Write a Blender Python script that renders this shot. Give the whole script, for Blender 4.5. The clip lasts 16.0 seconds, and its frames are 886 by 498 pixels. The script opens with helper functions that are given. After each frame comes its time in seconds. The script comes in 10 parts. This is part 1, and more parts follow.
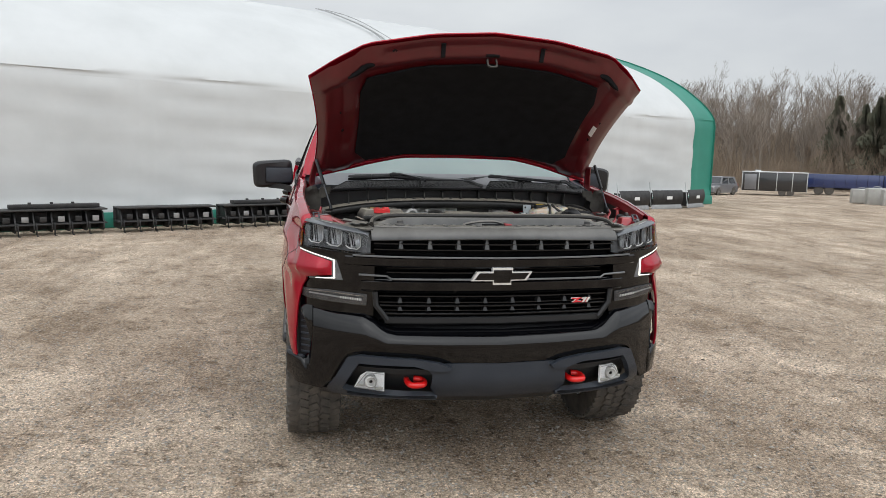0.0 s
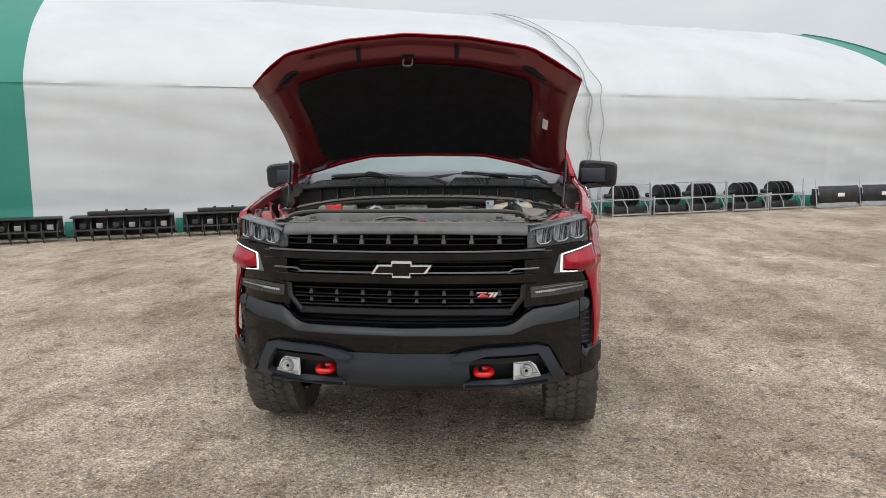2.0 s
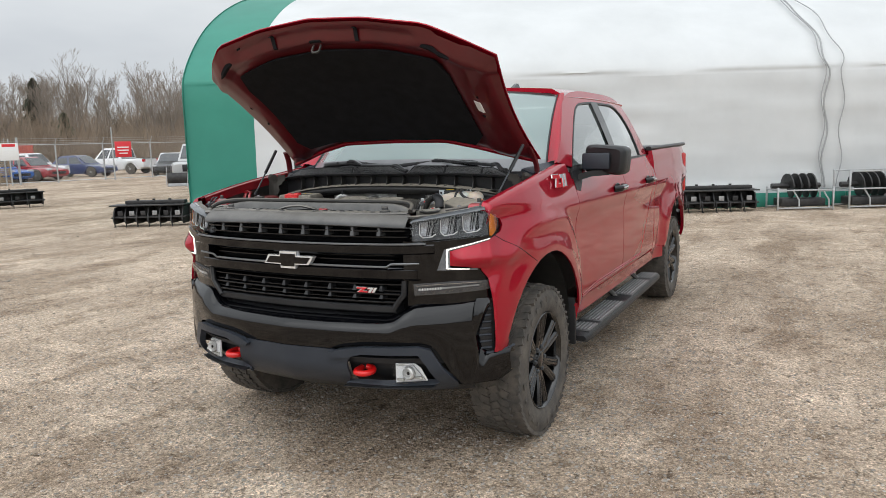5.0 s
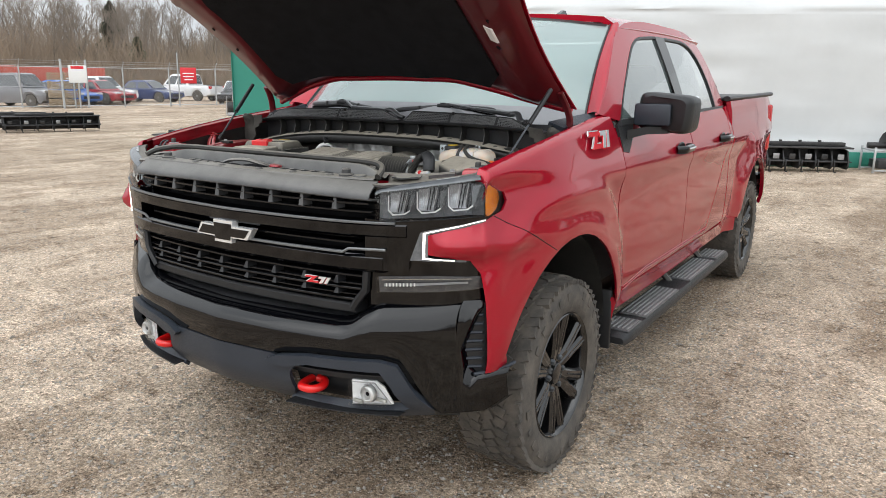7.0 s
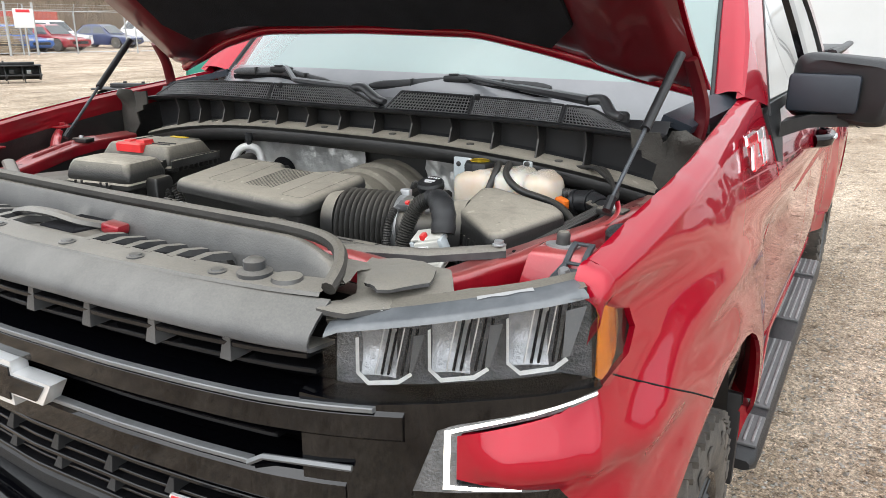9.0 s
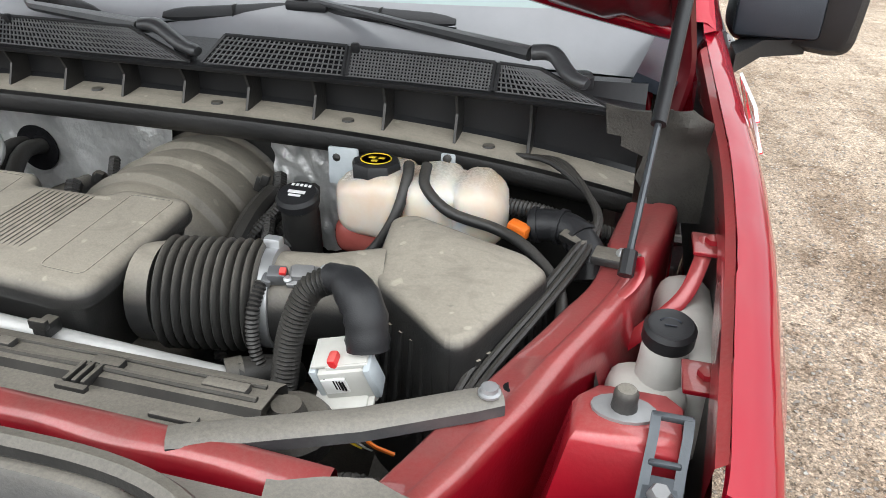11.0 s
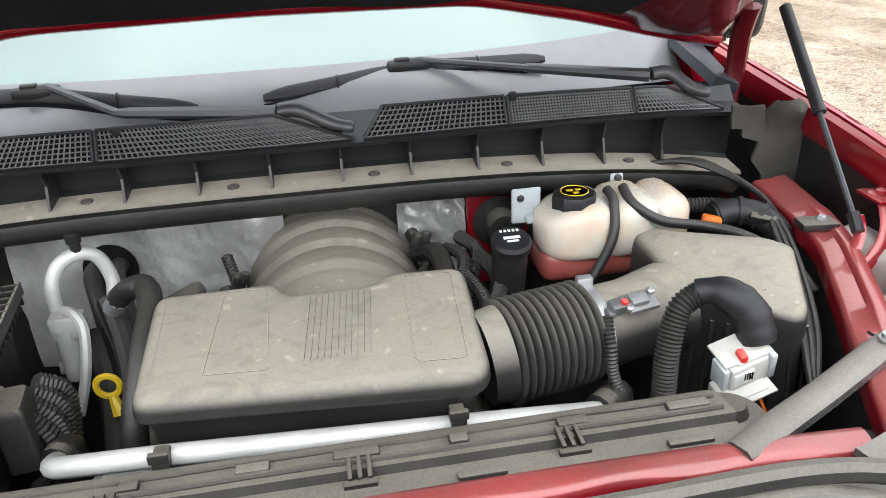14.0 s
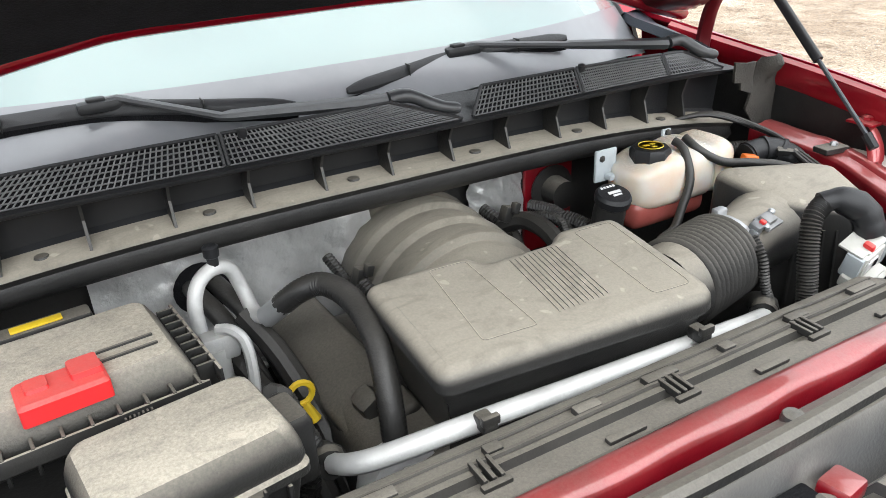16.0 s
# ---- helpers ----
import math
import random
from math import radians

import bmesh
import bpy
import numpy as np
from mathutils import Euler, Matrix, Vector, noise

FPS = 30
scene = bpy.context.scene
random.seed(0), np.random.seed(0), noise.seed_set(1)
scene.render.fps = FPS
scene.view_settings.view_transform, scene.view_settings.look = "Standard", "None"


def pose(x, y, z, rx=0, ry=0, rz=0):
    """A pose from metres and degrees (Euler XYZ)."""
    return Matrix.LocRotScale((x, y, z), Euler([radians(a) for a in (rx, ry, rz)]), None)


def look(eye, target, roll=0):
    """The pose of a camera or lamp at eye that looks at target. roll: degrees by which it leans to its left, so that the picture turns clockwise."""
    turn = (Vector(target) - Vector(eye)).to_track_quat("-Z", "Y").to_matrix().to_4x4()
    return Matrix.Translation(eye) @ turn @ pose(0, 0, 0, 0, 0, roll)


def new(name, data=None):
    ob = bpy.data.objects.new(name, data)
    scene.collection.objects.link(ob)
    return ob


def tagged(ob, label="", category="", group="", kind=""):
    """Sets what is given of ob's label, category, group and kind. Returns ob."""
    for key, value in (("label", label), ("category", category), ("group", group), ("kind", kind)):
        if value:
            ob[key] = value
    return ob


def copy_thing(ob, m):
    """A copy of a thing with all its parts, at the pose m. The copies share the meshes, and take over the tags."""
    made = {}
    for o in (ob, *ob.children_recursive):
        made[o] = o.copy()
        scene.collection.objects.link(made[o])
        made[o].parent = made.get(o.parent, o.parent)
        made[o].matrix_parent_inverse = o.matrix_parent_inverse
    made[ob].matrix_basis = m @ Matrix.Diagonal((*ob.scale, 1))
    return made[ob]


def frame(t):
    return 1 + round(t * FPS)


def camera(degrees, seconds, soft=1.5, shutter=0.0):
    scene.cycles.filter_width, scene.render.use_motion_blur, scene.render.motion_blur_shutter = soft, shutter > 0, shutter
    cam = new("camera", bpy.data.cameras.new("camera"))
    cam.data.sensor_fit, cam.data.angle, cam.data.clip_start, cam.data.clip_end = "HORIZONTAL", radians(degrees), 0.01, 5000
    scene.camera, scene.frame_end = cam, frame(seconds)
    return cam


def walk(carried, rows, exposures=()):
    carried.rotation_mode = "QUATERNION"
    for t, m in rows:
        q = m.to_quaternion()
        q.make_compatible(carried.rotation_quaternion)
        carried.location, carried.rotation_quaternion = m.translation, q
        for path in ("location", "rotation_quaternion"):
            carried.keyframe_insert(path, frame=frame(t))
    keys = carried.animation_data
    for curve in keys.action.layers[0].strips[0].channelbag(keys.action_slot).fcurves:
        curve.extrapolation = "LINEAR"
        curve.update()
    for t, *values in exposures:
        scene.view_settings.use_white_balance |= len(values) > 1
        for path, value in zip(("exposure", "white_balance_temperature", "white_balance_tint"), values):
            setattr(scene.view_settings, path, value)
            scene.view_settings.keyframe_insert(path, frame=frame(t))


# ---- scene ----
cam = camera(62.6, 16.0, soft=0.8)
PATH = [
    (0, (-0.957, -3.199, 1.613), (-0.564, -1.255, 1.352), 1.4),
    (0.5, (-0.6, -3.235, 1.591), (-0.359, -1.264, 1.352), 0.3),
    (1, (-0.198, -3.274, 1.608), (-0.059, -1.295, 1.353), 0.7),
    (1.5, (0.227, -3.382, 1.627), (0.173, -1.4, 1.361), 0.5),
    (2, (0.577, -3.381, 1.606), (0.367, -1.409, 1.343), -0.5),
    (2.5, (0.973, -3.305, 1.621), (0.655, -1.35, 1.342), 0.6),
    (3, (1.366, -3.261, 1.609), (0.846, -1.349, 1.339), 0.3),
    (3.5, (1.702, -3.166, 1.626), (1.044, -1.299, 1.342), -0.1),
    (4, (2.006, -2.924, 1.608), (1.225, -1.106, 1.317), 0.5),
    (4.2, (2.119, -2.858, 1.596), (1.297, -1.057, 1.31), -0.5),
    (6.3, (2.332, -2.17, 1.565), (1.321, -0.479, 1.216), -0.2),
    (6.5, (2.274, -2.049, 1.562), (1.261, -0.37, 1.165), -0.2),
    (7, (2.102, -1.677, 1.585), (1.049, -0.037, 1.136), 0.6),
    (7.5, (1.895, -1.346, 1.59), (0.863, 0.295, 1.097), 0.5),
    (8, (1.645, -1.009, 1.604), (0.64, 0.64, 1.083), -0.5),
    (8.5, (1.441, -0.682, 1.596), (0.421, 0.95, 1.051), -0.5),
    (9, (1.211, -0.473, 1.611), (0.234, 1.17, 1.021), 0.4),
    (9.2, (1.127, -0.414, 1.619), (0.25, 1.265, 0.977), -0.3),
    (11.3, (0.742, 0.044, 1.691), (0.392, 1.783, 0.766), -0.3),
    (11.5, (0.703, 0.044, 1.687), (0.384, 1.802, 0.787), -3.0),
    (12, (0.602, 0.026, 1.707), (0.358, 1.801, 0.818), -0.9),
    (12.5, (0.5, -0.035, 1.745), (0.363, 1.727, 0.81), -0.3),
    (13, (0.405, -0.062, 1.762), (0.363, 1.715, 0.845), 0.2),
    (13.5, (0.253, -0.063, 1.767), (0.387, 1.713, 0.859), -2.1),
    (14, (0.099, -0.06, 1.76), (0.367, 1.705, 0.859), -2.5),
    (14.5, (-0.043, -0.069, 1.777), (0.351, 1.67, 0.871), -0.2),
    (15, (-0.185, -0.077, 1.783), (0.276, 1.633, 0.855), -1.1),
    (15.5, (-0.309, -0.025, 1.777), (0.311, 1.637, 0.853), -0.9),
    (16, (-0.441, 0.045, 1.744), (0.402, 1.626, 0.855), -2.8),
]
walk(cam, [(t, look(eye, target, roll)) for t, eye, target, roll in PATH],
     exposures=[(0, -0.05), (4.2, 0.0), (6.3, 0.28), (7.5, 0.45), (8.5, 0.75), (9.2, 0.8), (11.3, 0.9), (12.5, 1.05), (16, 1.12)])

# ---- sky and sun: a pale overcast sky, soft sun from behind the camera's right ----
world = bpy.data.worlds.new("overcast_sky")
scene.world = world
world.use_nodes = True
wn, wl = world.node_tree.nodes, world.node_tree.links
wn.clear()
sky = wn.new("ShaderNodeTexSky")
sky.sky_type = "NISHITA"
sky.sun_disc = False
sky.sun_elevation, sky.sun_rotation = radians(48), radians(205)
sky.air_density, sky.dust_density, sky.ozone_density = 1.0, 4.0, 1.0
grey = wn.new("ShaderNodeHueSaturation")
grey.inputs["Saturation"].default_value = 0.12
wl.new(sky.outputs[0], grey.inputs["Color"])
bg1 = wn.new("ShaderNodeBackground")
bg1.inputs[1].default_value = 0.10
wl.new(grey.outputs[0], bg1.inputs[0])
tc = wn.new("ShaderNodeTexCoord")
cl = wn.new("ShaderNodeTexNoise")
cl.inputs["Scale"].default_value, cl.inputs["Detail"].default_value = 2.2, 5.0
mp = wn.new("ShaderNodeMapping")
mp.inputs["Scale"].default_value = (1.0, 1.0, 3.0)
wl.new(tc.outputs["Generated"], mp.inputs[0])
wl.new(mp.outputs[0], cl.inputs["Vector"])
cr = wn.new("ShaderNodeValToRGB")
cr.color_ramp.elements[0].position, cr.color_ramp.elements[0].color = 0.3, (0.60, 0.64, 0.69, 1)
cr.color_ramp.elements[1].position, cr.color_ramp.elements[1].color = 0.7, (0.84, 0.88, 0.90, 1)
wl.new(cl.outputs[0], cr.inputs[0])
bg2 = wn.new("ShaderNodeBackground")
# an overcast sky grows brighter towards the zenith
up = wn.new("ShaderNodeSeparateXYZ")
wl.new(tc.outputs["Generated"], up.inputs[0])
rise = wn.new("ShaderNodeMath")
rise.operation, rise.use_clamp = "MULTIPLY", True
rise.inputs[1].default_value = 1.0
wl.new(up.outputs[2], rise.inputs[0])
lift = wn.new("ShaderNodeMath")
lift.operation = "MULTIPLY_ADD"
lift.inputs[1].default_value, lift.inputs[2].default_value = 0.80, 0.92
wl.new(rise.outputs[0], lift.inputs[0])
# and, broadly, towards the side of the hidden sun
aim = wn.new("ShaderNodeVectorMath")
aim.operation = "DOT_PRODUCT"
aim.inputs[1].default_value = (0.26, -0.88, 0.40)
wl.new(tc.outputs["Generated"], aim.inputs[0])
side = wn.new("ShaderNodeMapRange")
side.interpolation_type = "SMOOTHSTEP"
side.inputs[1].default_value, side.inputs[2].default_value, side.inputs[3].default_value, side.inputs[4].default_value = -0.5, 1.0, 1.02, 1.75
wl.new(aim.outputs["Value"], side.inputs[0])
both_w = wn.new("ShaderNodeMath")
both_w.operation = "MULTIPLY"
wl.new(lift.outputs[0], both_w.inputs[0])
wl.new(side.outputs[0], both_w.inputs[1])
wl.new(both_w.outputs[0], bg2.inputs[1])
wl.new(cr.outputs[0], bg2.inputs[0])
mixw = wn.new("ShaderNodeMixShader")
mixw.inputs[0].default_value = 0.8
wl.new(bg1.outputs[0], mixw.inputs[1])
wl.new(bg2.outputs[0], mixw.inputs[2])
wout = wn.new("ShaderNodeOutputWorld")
wl.new(mixw.outputs[0], wout.inputs[0])

sun = new("sun", bpy.data.lights.new("sun", "SUN"))
sun.data.energy, sun.data.angle, sun.data.color = 0.6, radians(95), (1.0, 0.97, 0.93)
sun.matrix_world = look((4, -12, 16), (0, 2, 0))

# ---- materials ----
def mat(name, c, c2=None, scale=8.0, rough=0.5, metal=0.0, bump=0.0, bscale=60.0, coat=0.0, dust=0.0, fine=0.0, rvar=0.0, spec=0.5, island=0.0, even=0.62):
    """A procedural surface: base colour c with patches of c2, relief, and dust lying on what faces up."""
    m = bpy.data.materials.new(name)
    m.use_nodes = True
    nt = m.node_tree
    n, l = nt.nodes, nt.links
    p = n["Principled BSDF"]
    p.inputs["Roughness"].default_value, p.inputs["Metallic"].default_value = rough, metal
    p.inputs["Specular IOR Level"].default_value = spec
    p.inputs["Coat Weight"].default_value, p.inputs["Coat Roughness"].default_value = coat, 0.025
    p.inputs["Coat IOR"].default_value = 1.5
    tex = n.new("ShaderNodeTexCoord")
    src = tex.outputs["Object"]
    col = None
    c2 = c2 or tuple(v * 0.8 for v in c)
    a = n.new("ShaderNodeTexNoise")
    a.inputs["Scale"].default_value, a.inputs["Detail"].default_value, a.inputs["Roughness"].default_value = scale, 6, 0.62
    l.new(src, a.inputs["Vector"])
    r = n.new("ShaderNodeValToRGB")
    r.color_ramp.elements[0].position, r.color_ramp.elements[0].color = 0.35, (*c, 1)
    r.color_ramp.elements[1].position, r.color_ramp.elements[1].color = 0.68, (*c2, 1)
    l.new(a.outputs[0], r.inputs[0])
    col = r.outputs[0]
    if fine:
        f = n.new("ShaderNodeTexNoise")
        f.inputs["Scale"].default_value, f.inputs["Detail"].default_value = bscale, 4
        l.new(src, f.inputs["Vector"])
        mx = n.new("ShaderNodeMix")
        mx.data_type, mx.blend_type = "RGBA", "OVERLAY"
        mx.inputs[0].default_value = fine
        l.new(col, mx.inputs[6])
        l.new(f.outputs[0], mx.inputs[7])
        col = mx.outputs[2]
    if island:
        g = n.new("ShaderNodeObjectInfo")
        hs = n.new("ShaderNodeHueSaturation")
        ma = n.new("ShaderNodeMapRange")
        ma.inputs[3].default_value, ma.inputs[4].default_value = 1 - island, 1 + island
        l.new(g.outputs["Random"], ma.inputs[0])
        l.new(ma.outputs[0], hs.inputs["Value"])
        l.new(col, hs.inputs["Color"])
        col = hs.outputs[0]
    rsock = None
    if dust:
        ge = n.new("ShaderNodeNewGeometry")
        sx = n.new("ShaderNodeSeparateXYZ")
        l.new(ge.outputs["Normal"], sx.inputs[0])
        up = n.new("ShaderNodeMapRange")
        up.inputs[1].default_value, up.inputs[2].default_value = 0.22, 0.95
        l.new(sx.outputs[2], up.inputs[0])
        d = n.new("ShaderNodeTexNoise")
        d.inputs["Scale"].default_value, d.inputs["Detail"].default_value, d.inputs["Roughness"].default_value = 14, 8, 0.7
        l.new(src, d.inputs["Vector"])
        grain = n.new("ShaderNodeTexNoise")
        grain.inputs["Scale"].default_value, grain.inputs["Detail"].default_value, grain.inputs["Roughness"].default_value = 260, 4, 0.75
        l.new(src, grain.inputs["Vector"])
        half = n.new("ShaderNodeMath")
        half.operation = "MULTIPLY"
        half.inputs[1].default_value = 0.45
        l.new(d.outputs[0], half.inputs[0])
        both_d = n.new("ShaderNodeMath")
        both_d.operation = "ADD"
        l.new(grain.outputs[0], both_d.inputs[0])
        l.new(half.outputs[0], both_d.inputs[1])
        dm = n.new("ShaderNodeMapRange")
        dm.inputs[1].default_value, dm.inputs[2].default_value, dm.inputs[3].default_value, dm.inputs[4].default_value = 0.56, 0.88, even * dust, dust
        l.new(both_d.outputs[0], dm.inputs[0])
        lay = dm.outputs[0]
        if dust > 0.45:
            # rubbed streaks and a few dried drops
            mp = n.new("ShaderNodeMapping")
            mp.inputs["Scale"].default_value = (1.0, 2.2, 1.0)
            mp.inputs["Rotation"].default_value = (0, 0, 0.6)
            l.new(src, mp.inputs[0])
            for size, dist, lo, hi, v0, v1, op in ((9.0, 3.0, 0.34, 0.50, 0.80, 1.0, "MULTIPLY"), (46, 0.0, 0.70, 0.74, 0.0, 0.22, "ADD")):
                w = n.new("ShaderNodeTexNoise")
                w.inputs["Scale"].default_value, w.inputs["Detail"].default_value, w.inputs["Distortion"].default_value = size, 5 if op == "MULTIPLY" else 1, dist
                l.new(mp.outputs[0] if op == "MULTIPLY" else src, w.inputs["Vector"])
                wr = n.new("ShaderNodeMapRange")
                wr.inputs[1].default_value, wr.inputs[2].default_value, wr.inputs[3].default_value, wr.inputs[4].default_value = lo, hi, v0, v1
                l.new(w.outputs[0], wr.inputs[0])
                wm = n.new("ShaderNodeMath")
                wm.operation = op
                l.new(lay, wm.inputs[0])
                l.new(wr.outputs[0], wm.inputs[1])
                lay = wm.outputs[0]
        mu = n.new("ShaderNodeMath")
        mu.operation = "MULTIPLY"
        l.new(up.outputs[0], mu.inputs[0])
        l.new(lay, mu.inputs[1])
        mx = n.new("ShaderNodeMix")
        mx.data_type = "RGBA"
        l.new(mu.outputs[0], mx.inputs[0])
        l.new(col, mx.inputs[6])
        mx.inputs[7].default_value = (0.50, 0.450, 0.365, 1)
        col = mx.outputs[2]
        rr = n.new("ShaderNodeMapRange")
        rr.inputs[3].default_value, rr.inputs[4].default_value = rough, 0.9
        l.new(mu.outputs[0], rr.inputs[0])
        l.new(rr.outputs[0], p.inputs["Roughness"])
    elif rvar:
        rr = n.new("ShaderNodeMapRange")
        rr.inputs[1].default_value, rr.inputs[2].default_value = 0.3, 0.7
        rr.inputs[3].default_value, rr.inputs[4].default_value = max(0.02, rough - rvar), rough + rvar
        l.new(a.outputs[0], rr.inputs[0])
        l.new(rr.outputs[0], p.inputs["Roughness"])
    l.new(col, p.inputs["Base Color"])
    if bump:
        b = n.new("ShaderNodeTexNoise")
        b.inputs["Scale"].default_value, b.inputs["Detail"].default_value = bscale, 5
        l.new(src, b.inputs["Vector"])
        bn = n.new("ShaderNodeBump")
        bn.inputs["Strength"].default_value, bn.inputs["Distance"].default_value = bump, 0.01
        l.new(b.outputs[0], bn.inputs["Height"])
        l.new(bn.outputs[0], p.inputs["Normal"])
    return m


def glow(name, c, strength):
    m = bpy.data.materials.new(name)
    m.use_nodes = True
    p = m.node_tree.nodes["Principled BSDF"]
    p.inputs["Base Color"].default_value = (*c, 1)
    p.inputs["Emission Color"].default_value, p.inputs["Emission Strength"].default_value = (*c, 1), strength
    return m


def glass_mat(name, tint, gloss=1.0, film=0.0):
    """Thin window glass: clear with a tint, a pale film for dust with the sky's glare painted in, and a mirror-like
    sheen that grows at a glance.
    """
    m = bpy.data.materials.new(name)
    m.use_nodes = True
    n, l = m.node_tree.nodes, m.node_tree.links
    n.clear()
    t = n.new("ShaderNodeBsdfTransparent")
    t.inputs[0].default_value = (*tint, 1)
    g = n.new("ShaderNodeBsdfGlossy")
    g.inputs["Roughness"].default_value = 0.01
    f = n.new("ShaderNodeFresnel")
    f.inputs[0].default_value = 1.55
    k = n.new("ShaderNodeMath")
    k.operation = "MULTIPLY"
    k.use_clamp = True
    k.inputs[1].default_value = 1.7 * gloss
    l.new(f.outputs[0], k.inputs[0])
    # pale cyan diffuse colour stands in for reflected sky, with some dust
    df = n.new("ShaderNodeBsdfDiffuse")
    df.inputs[0].default_value = (0.38, 0.50, 0.485, 1)
    dm = n.new("ShaderNodeMixShader")
    dm.inputs[0].default_value = film
    l.new(t.outputs[0], dm.inputs[1])
    l.new(df.outputs[0], dm.inputs[2])
    x = n.new("ShaderNodeMixShader")
    l.new(k.outputs[0], x.inputs[0])
    l.new(dm.outputs[0], x.inputs[1])
    l.new(g.outputs[0], x.inputs[2])
    o = n.new("ShaderNodeOutputMaterial")
    l.new(x.outputs[0], o.inputs[0])
    return m


RED = mat("red_tintcoat_paint", (0.34, 0.004, 0.018), (0.32, 0.0035, 0.016), 3, 0.36, 0.35, coat=1.0, spec=0.0)
# body red darkened for the shade under the raised hood
SHADEDRED = mat("red_paint_darkened_for_shade", (0.110, 0.004, 0.008), (0.080, 0.003, 0.006), 5, 0.4, 0.2, 0.03, 120, coat=0.5)
REDBAY = mat("dusty_red_paint", (0.38, 0.008, 0.020), (0.22, 0.004, 0.011), 7, 0.28, 0.2, 0.05, 200, coat=0.9, dust=0.18)
GLOSS = mat("gloss_black_paint", (0.0012, 0.0013, 0.0020), (0.0016, 0.0017, 0.0024), 4, 0.05, spec=0.46)
PLASTIC = mat("black_grained_plastic", (0.014, 0.0145, 0.016), (0.020, 0.0205, 0.022), 9, 0.42, 0.0, 0.12, 700, spec=0.35)
SATIN = mat("satin_grey_trim", (0.16, 0.165, 0.17), (0.12, 0.125, 0.13), 9, 0.35, 0.3)
GREYP = mat("charcoal_grained_plastic", (0.022, 0.027, 0.036), (0.030, 0.035, 0.045), 7, 0.42, 0.0, 0.12, 800, spec=0.35)
DUSTY = mat("dusty_black_plastic", (0.020, 0.020, 0.020), (0.034, 0.033, 0.031), 10, 0.36, 0.0, 0.10, 400, dust=0.66, even=0.82)
SANDY = mat("sand_covered_black_plastic", (0.022, 0.022, 0.021), (0.034, 0.033, 0.030), 10, 0.45, 0.0, 0.2, 300, dust=1.0)
# dark plastic of the bay, also used for sheets standing for shade
DARKBAY = mat("dark_bay_plastic_and_shade", (0.014, 0.014, 0.014), (0.030, 0.029, 0.027), 12, 0.42, 0.0, 0.1, 200, dust=0.28)
BELLOW = mat("dusty_ribbed_rubber", (0.030, 0.029, 0.028), (0.05, 0.048, 0.045), 14, 0.5, 0.0, 0.1, 300, dust=0.38)
TRAY = mat("dusty_radiator_cover_plastic", (0.045, 0.046, 0.048), (0.095, 0.095, 0.094), 8, 0.27, 0.0, 0.10, 300, dust=0.36)
RUBBER = mat("tyre_rubber", (0.050, 0.046, 0.042), (0.115, 0.100, 0.084), 12, 0.85, 0.0, 0.25, 160)
HOSE = mat("black_rubber_hose", (0.014, 0.014, 0.014), (0.026, 0.025, 0.024), 15, 0.46, 0.0, 0.1, 300, dust=0.06)
CHROME = mat("chrome", (0.66, 0.67, 0.69), (0.58, 0.59, 0.61), 30, 0.14, 1.0)
ALU = mat("cast_aluminium", (0.62, 0.62, 0.61), (0.46, 0.46, 0.45), 14, 0.5, 0.25, 0.1, 200, dust=0.12)
STEEL = mat("galvanised_steel", (0.50, 0.51, 0.52), (0.38, 0.39, 0.39), 5, 0.45, 0.7, 0.05, 80)
# also the black of sheets and patches that stand for shade in openings
MATTBLACK = mat("black_felt_and_shade", (0.008, 0.008, 0.009), (0.013, 0.013, 0.015), 14, 0.95, 0.0, 0.4, 350, spec=0.15)
WHEELM = mat("gloss_black_wheel", (0.004, 0.004, 0.0045), (0.007, 0.007, 0.007), 8, 0.12, 0.0, 0.02, 60, coat=0.5)
HOOKRED = mat("red_powder_coat", (0.65, 0.008, 0.008), (0.55, 0.006, 0.006), 8, 0.3, 0.0, coat=0.3)
AMBER = mat("amber_reflector", (0.85, 0.26, 0.01), (0.7, 0.18, 0.01), 40, 0.15, 0.0, 0.3, 500, coat=1)
WHITEP = mat("white_plastic", (0.56, 0.56, 0.52), (0.44, 0.43, 0.40), 12, 0.42, 0.0, 0.05, 100, dust=0.12)
TANKM = mat("translucent_white_tank", (0.66, 0.635, 0.58), (0.62, 0.45, 0.31), 7, 0.22, 0.0, 0.05, 100, dust=0.1)
_tank = TANKM.node_tree.nodes["Principled BSDF"].inputs
_tank["Subsurface Weight"].default_value, _tank["Subsurface Scale"].default_value = 0.7, 0.03
_tank["Subsurface Radius"].default_value = (1.0, 0.7, 0.45)
COOLANT = mat("pink_coolant_level", (0.36, 0.10, 0.085), (0.27, 0.06, 0.05), 14, 0.25)
YELLOW = mat("yellow_plastic", (0.75, 0.52, 0.02), (0.6, 0.42, 0.03), 20, 0.4)
REDCAP = mat("red_plastic_cover", (0.75, 0.03, 0.03), (0.62, 0.025, 0.03), 18, 0.4, 0, 0.05, 200, dust=0.2)
ORANGE = mat("orange_plastic", (0.85, 0.20, 0.02), (0.75, 0.16, 0.02), 20, 0.4)
FOIL = mat("foil_heat_shield", (0.66, 0.66, 0.65), (0.46, 0.46, 0.45), 9, 0.30, 0.35, 0.8, 30)
MILKY = mat("milky_plastic_lug", (0.48, 0.52, 0.54), (0.38, 0.42, 0.44), 20, 0.25)
FELT = mat("dusty_grey_felt", (0.034, 0.032, 0.028), (0.062, 0.058, 0.050), 14, 0.9, 0, 0.3, 260)
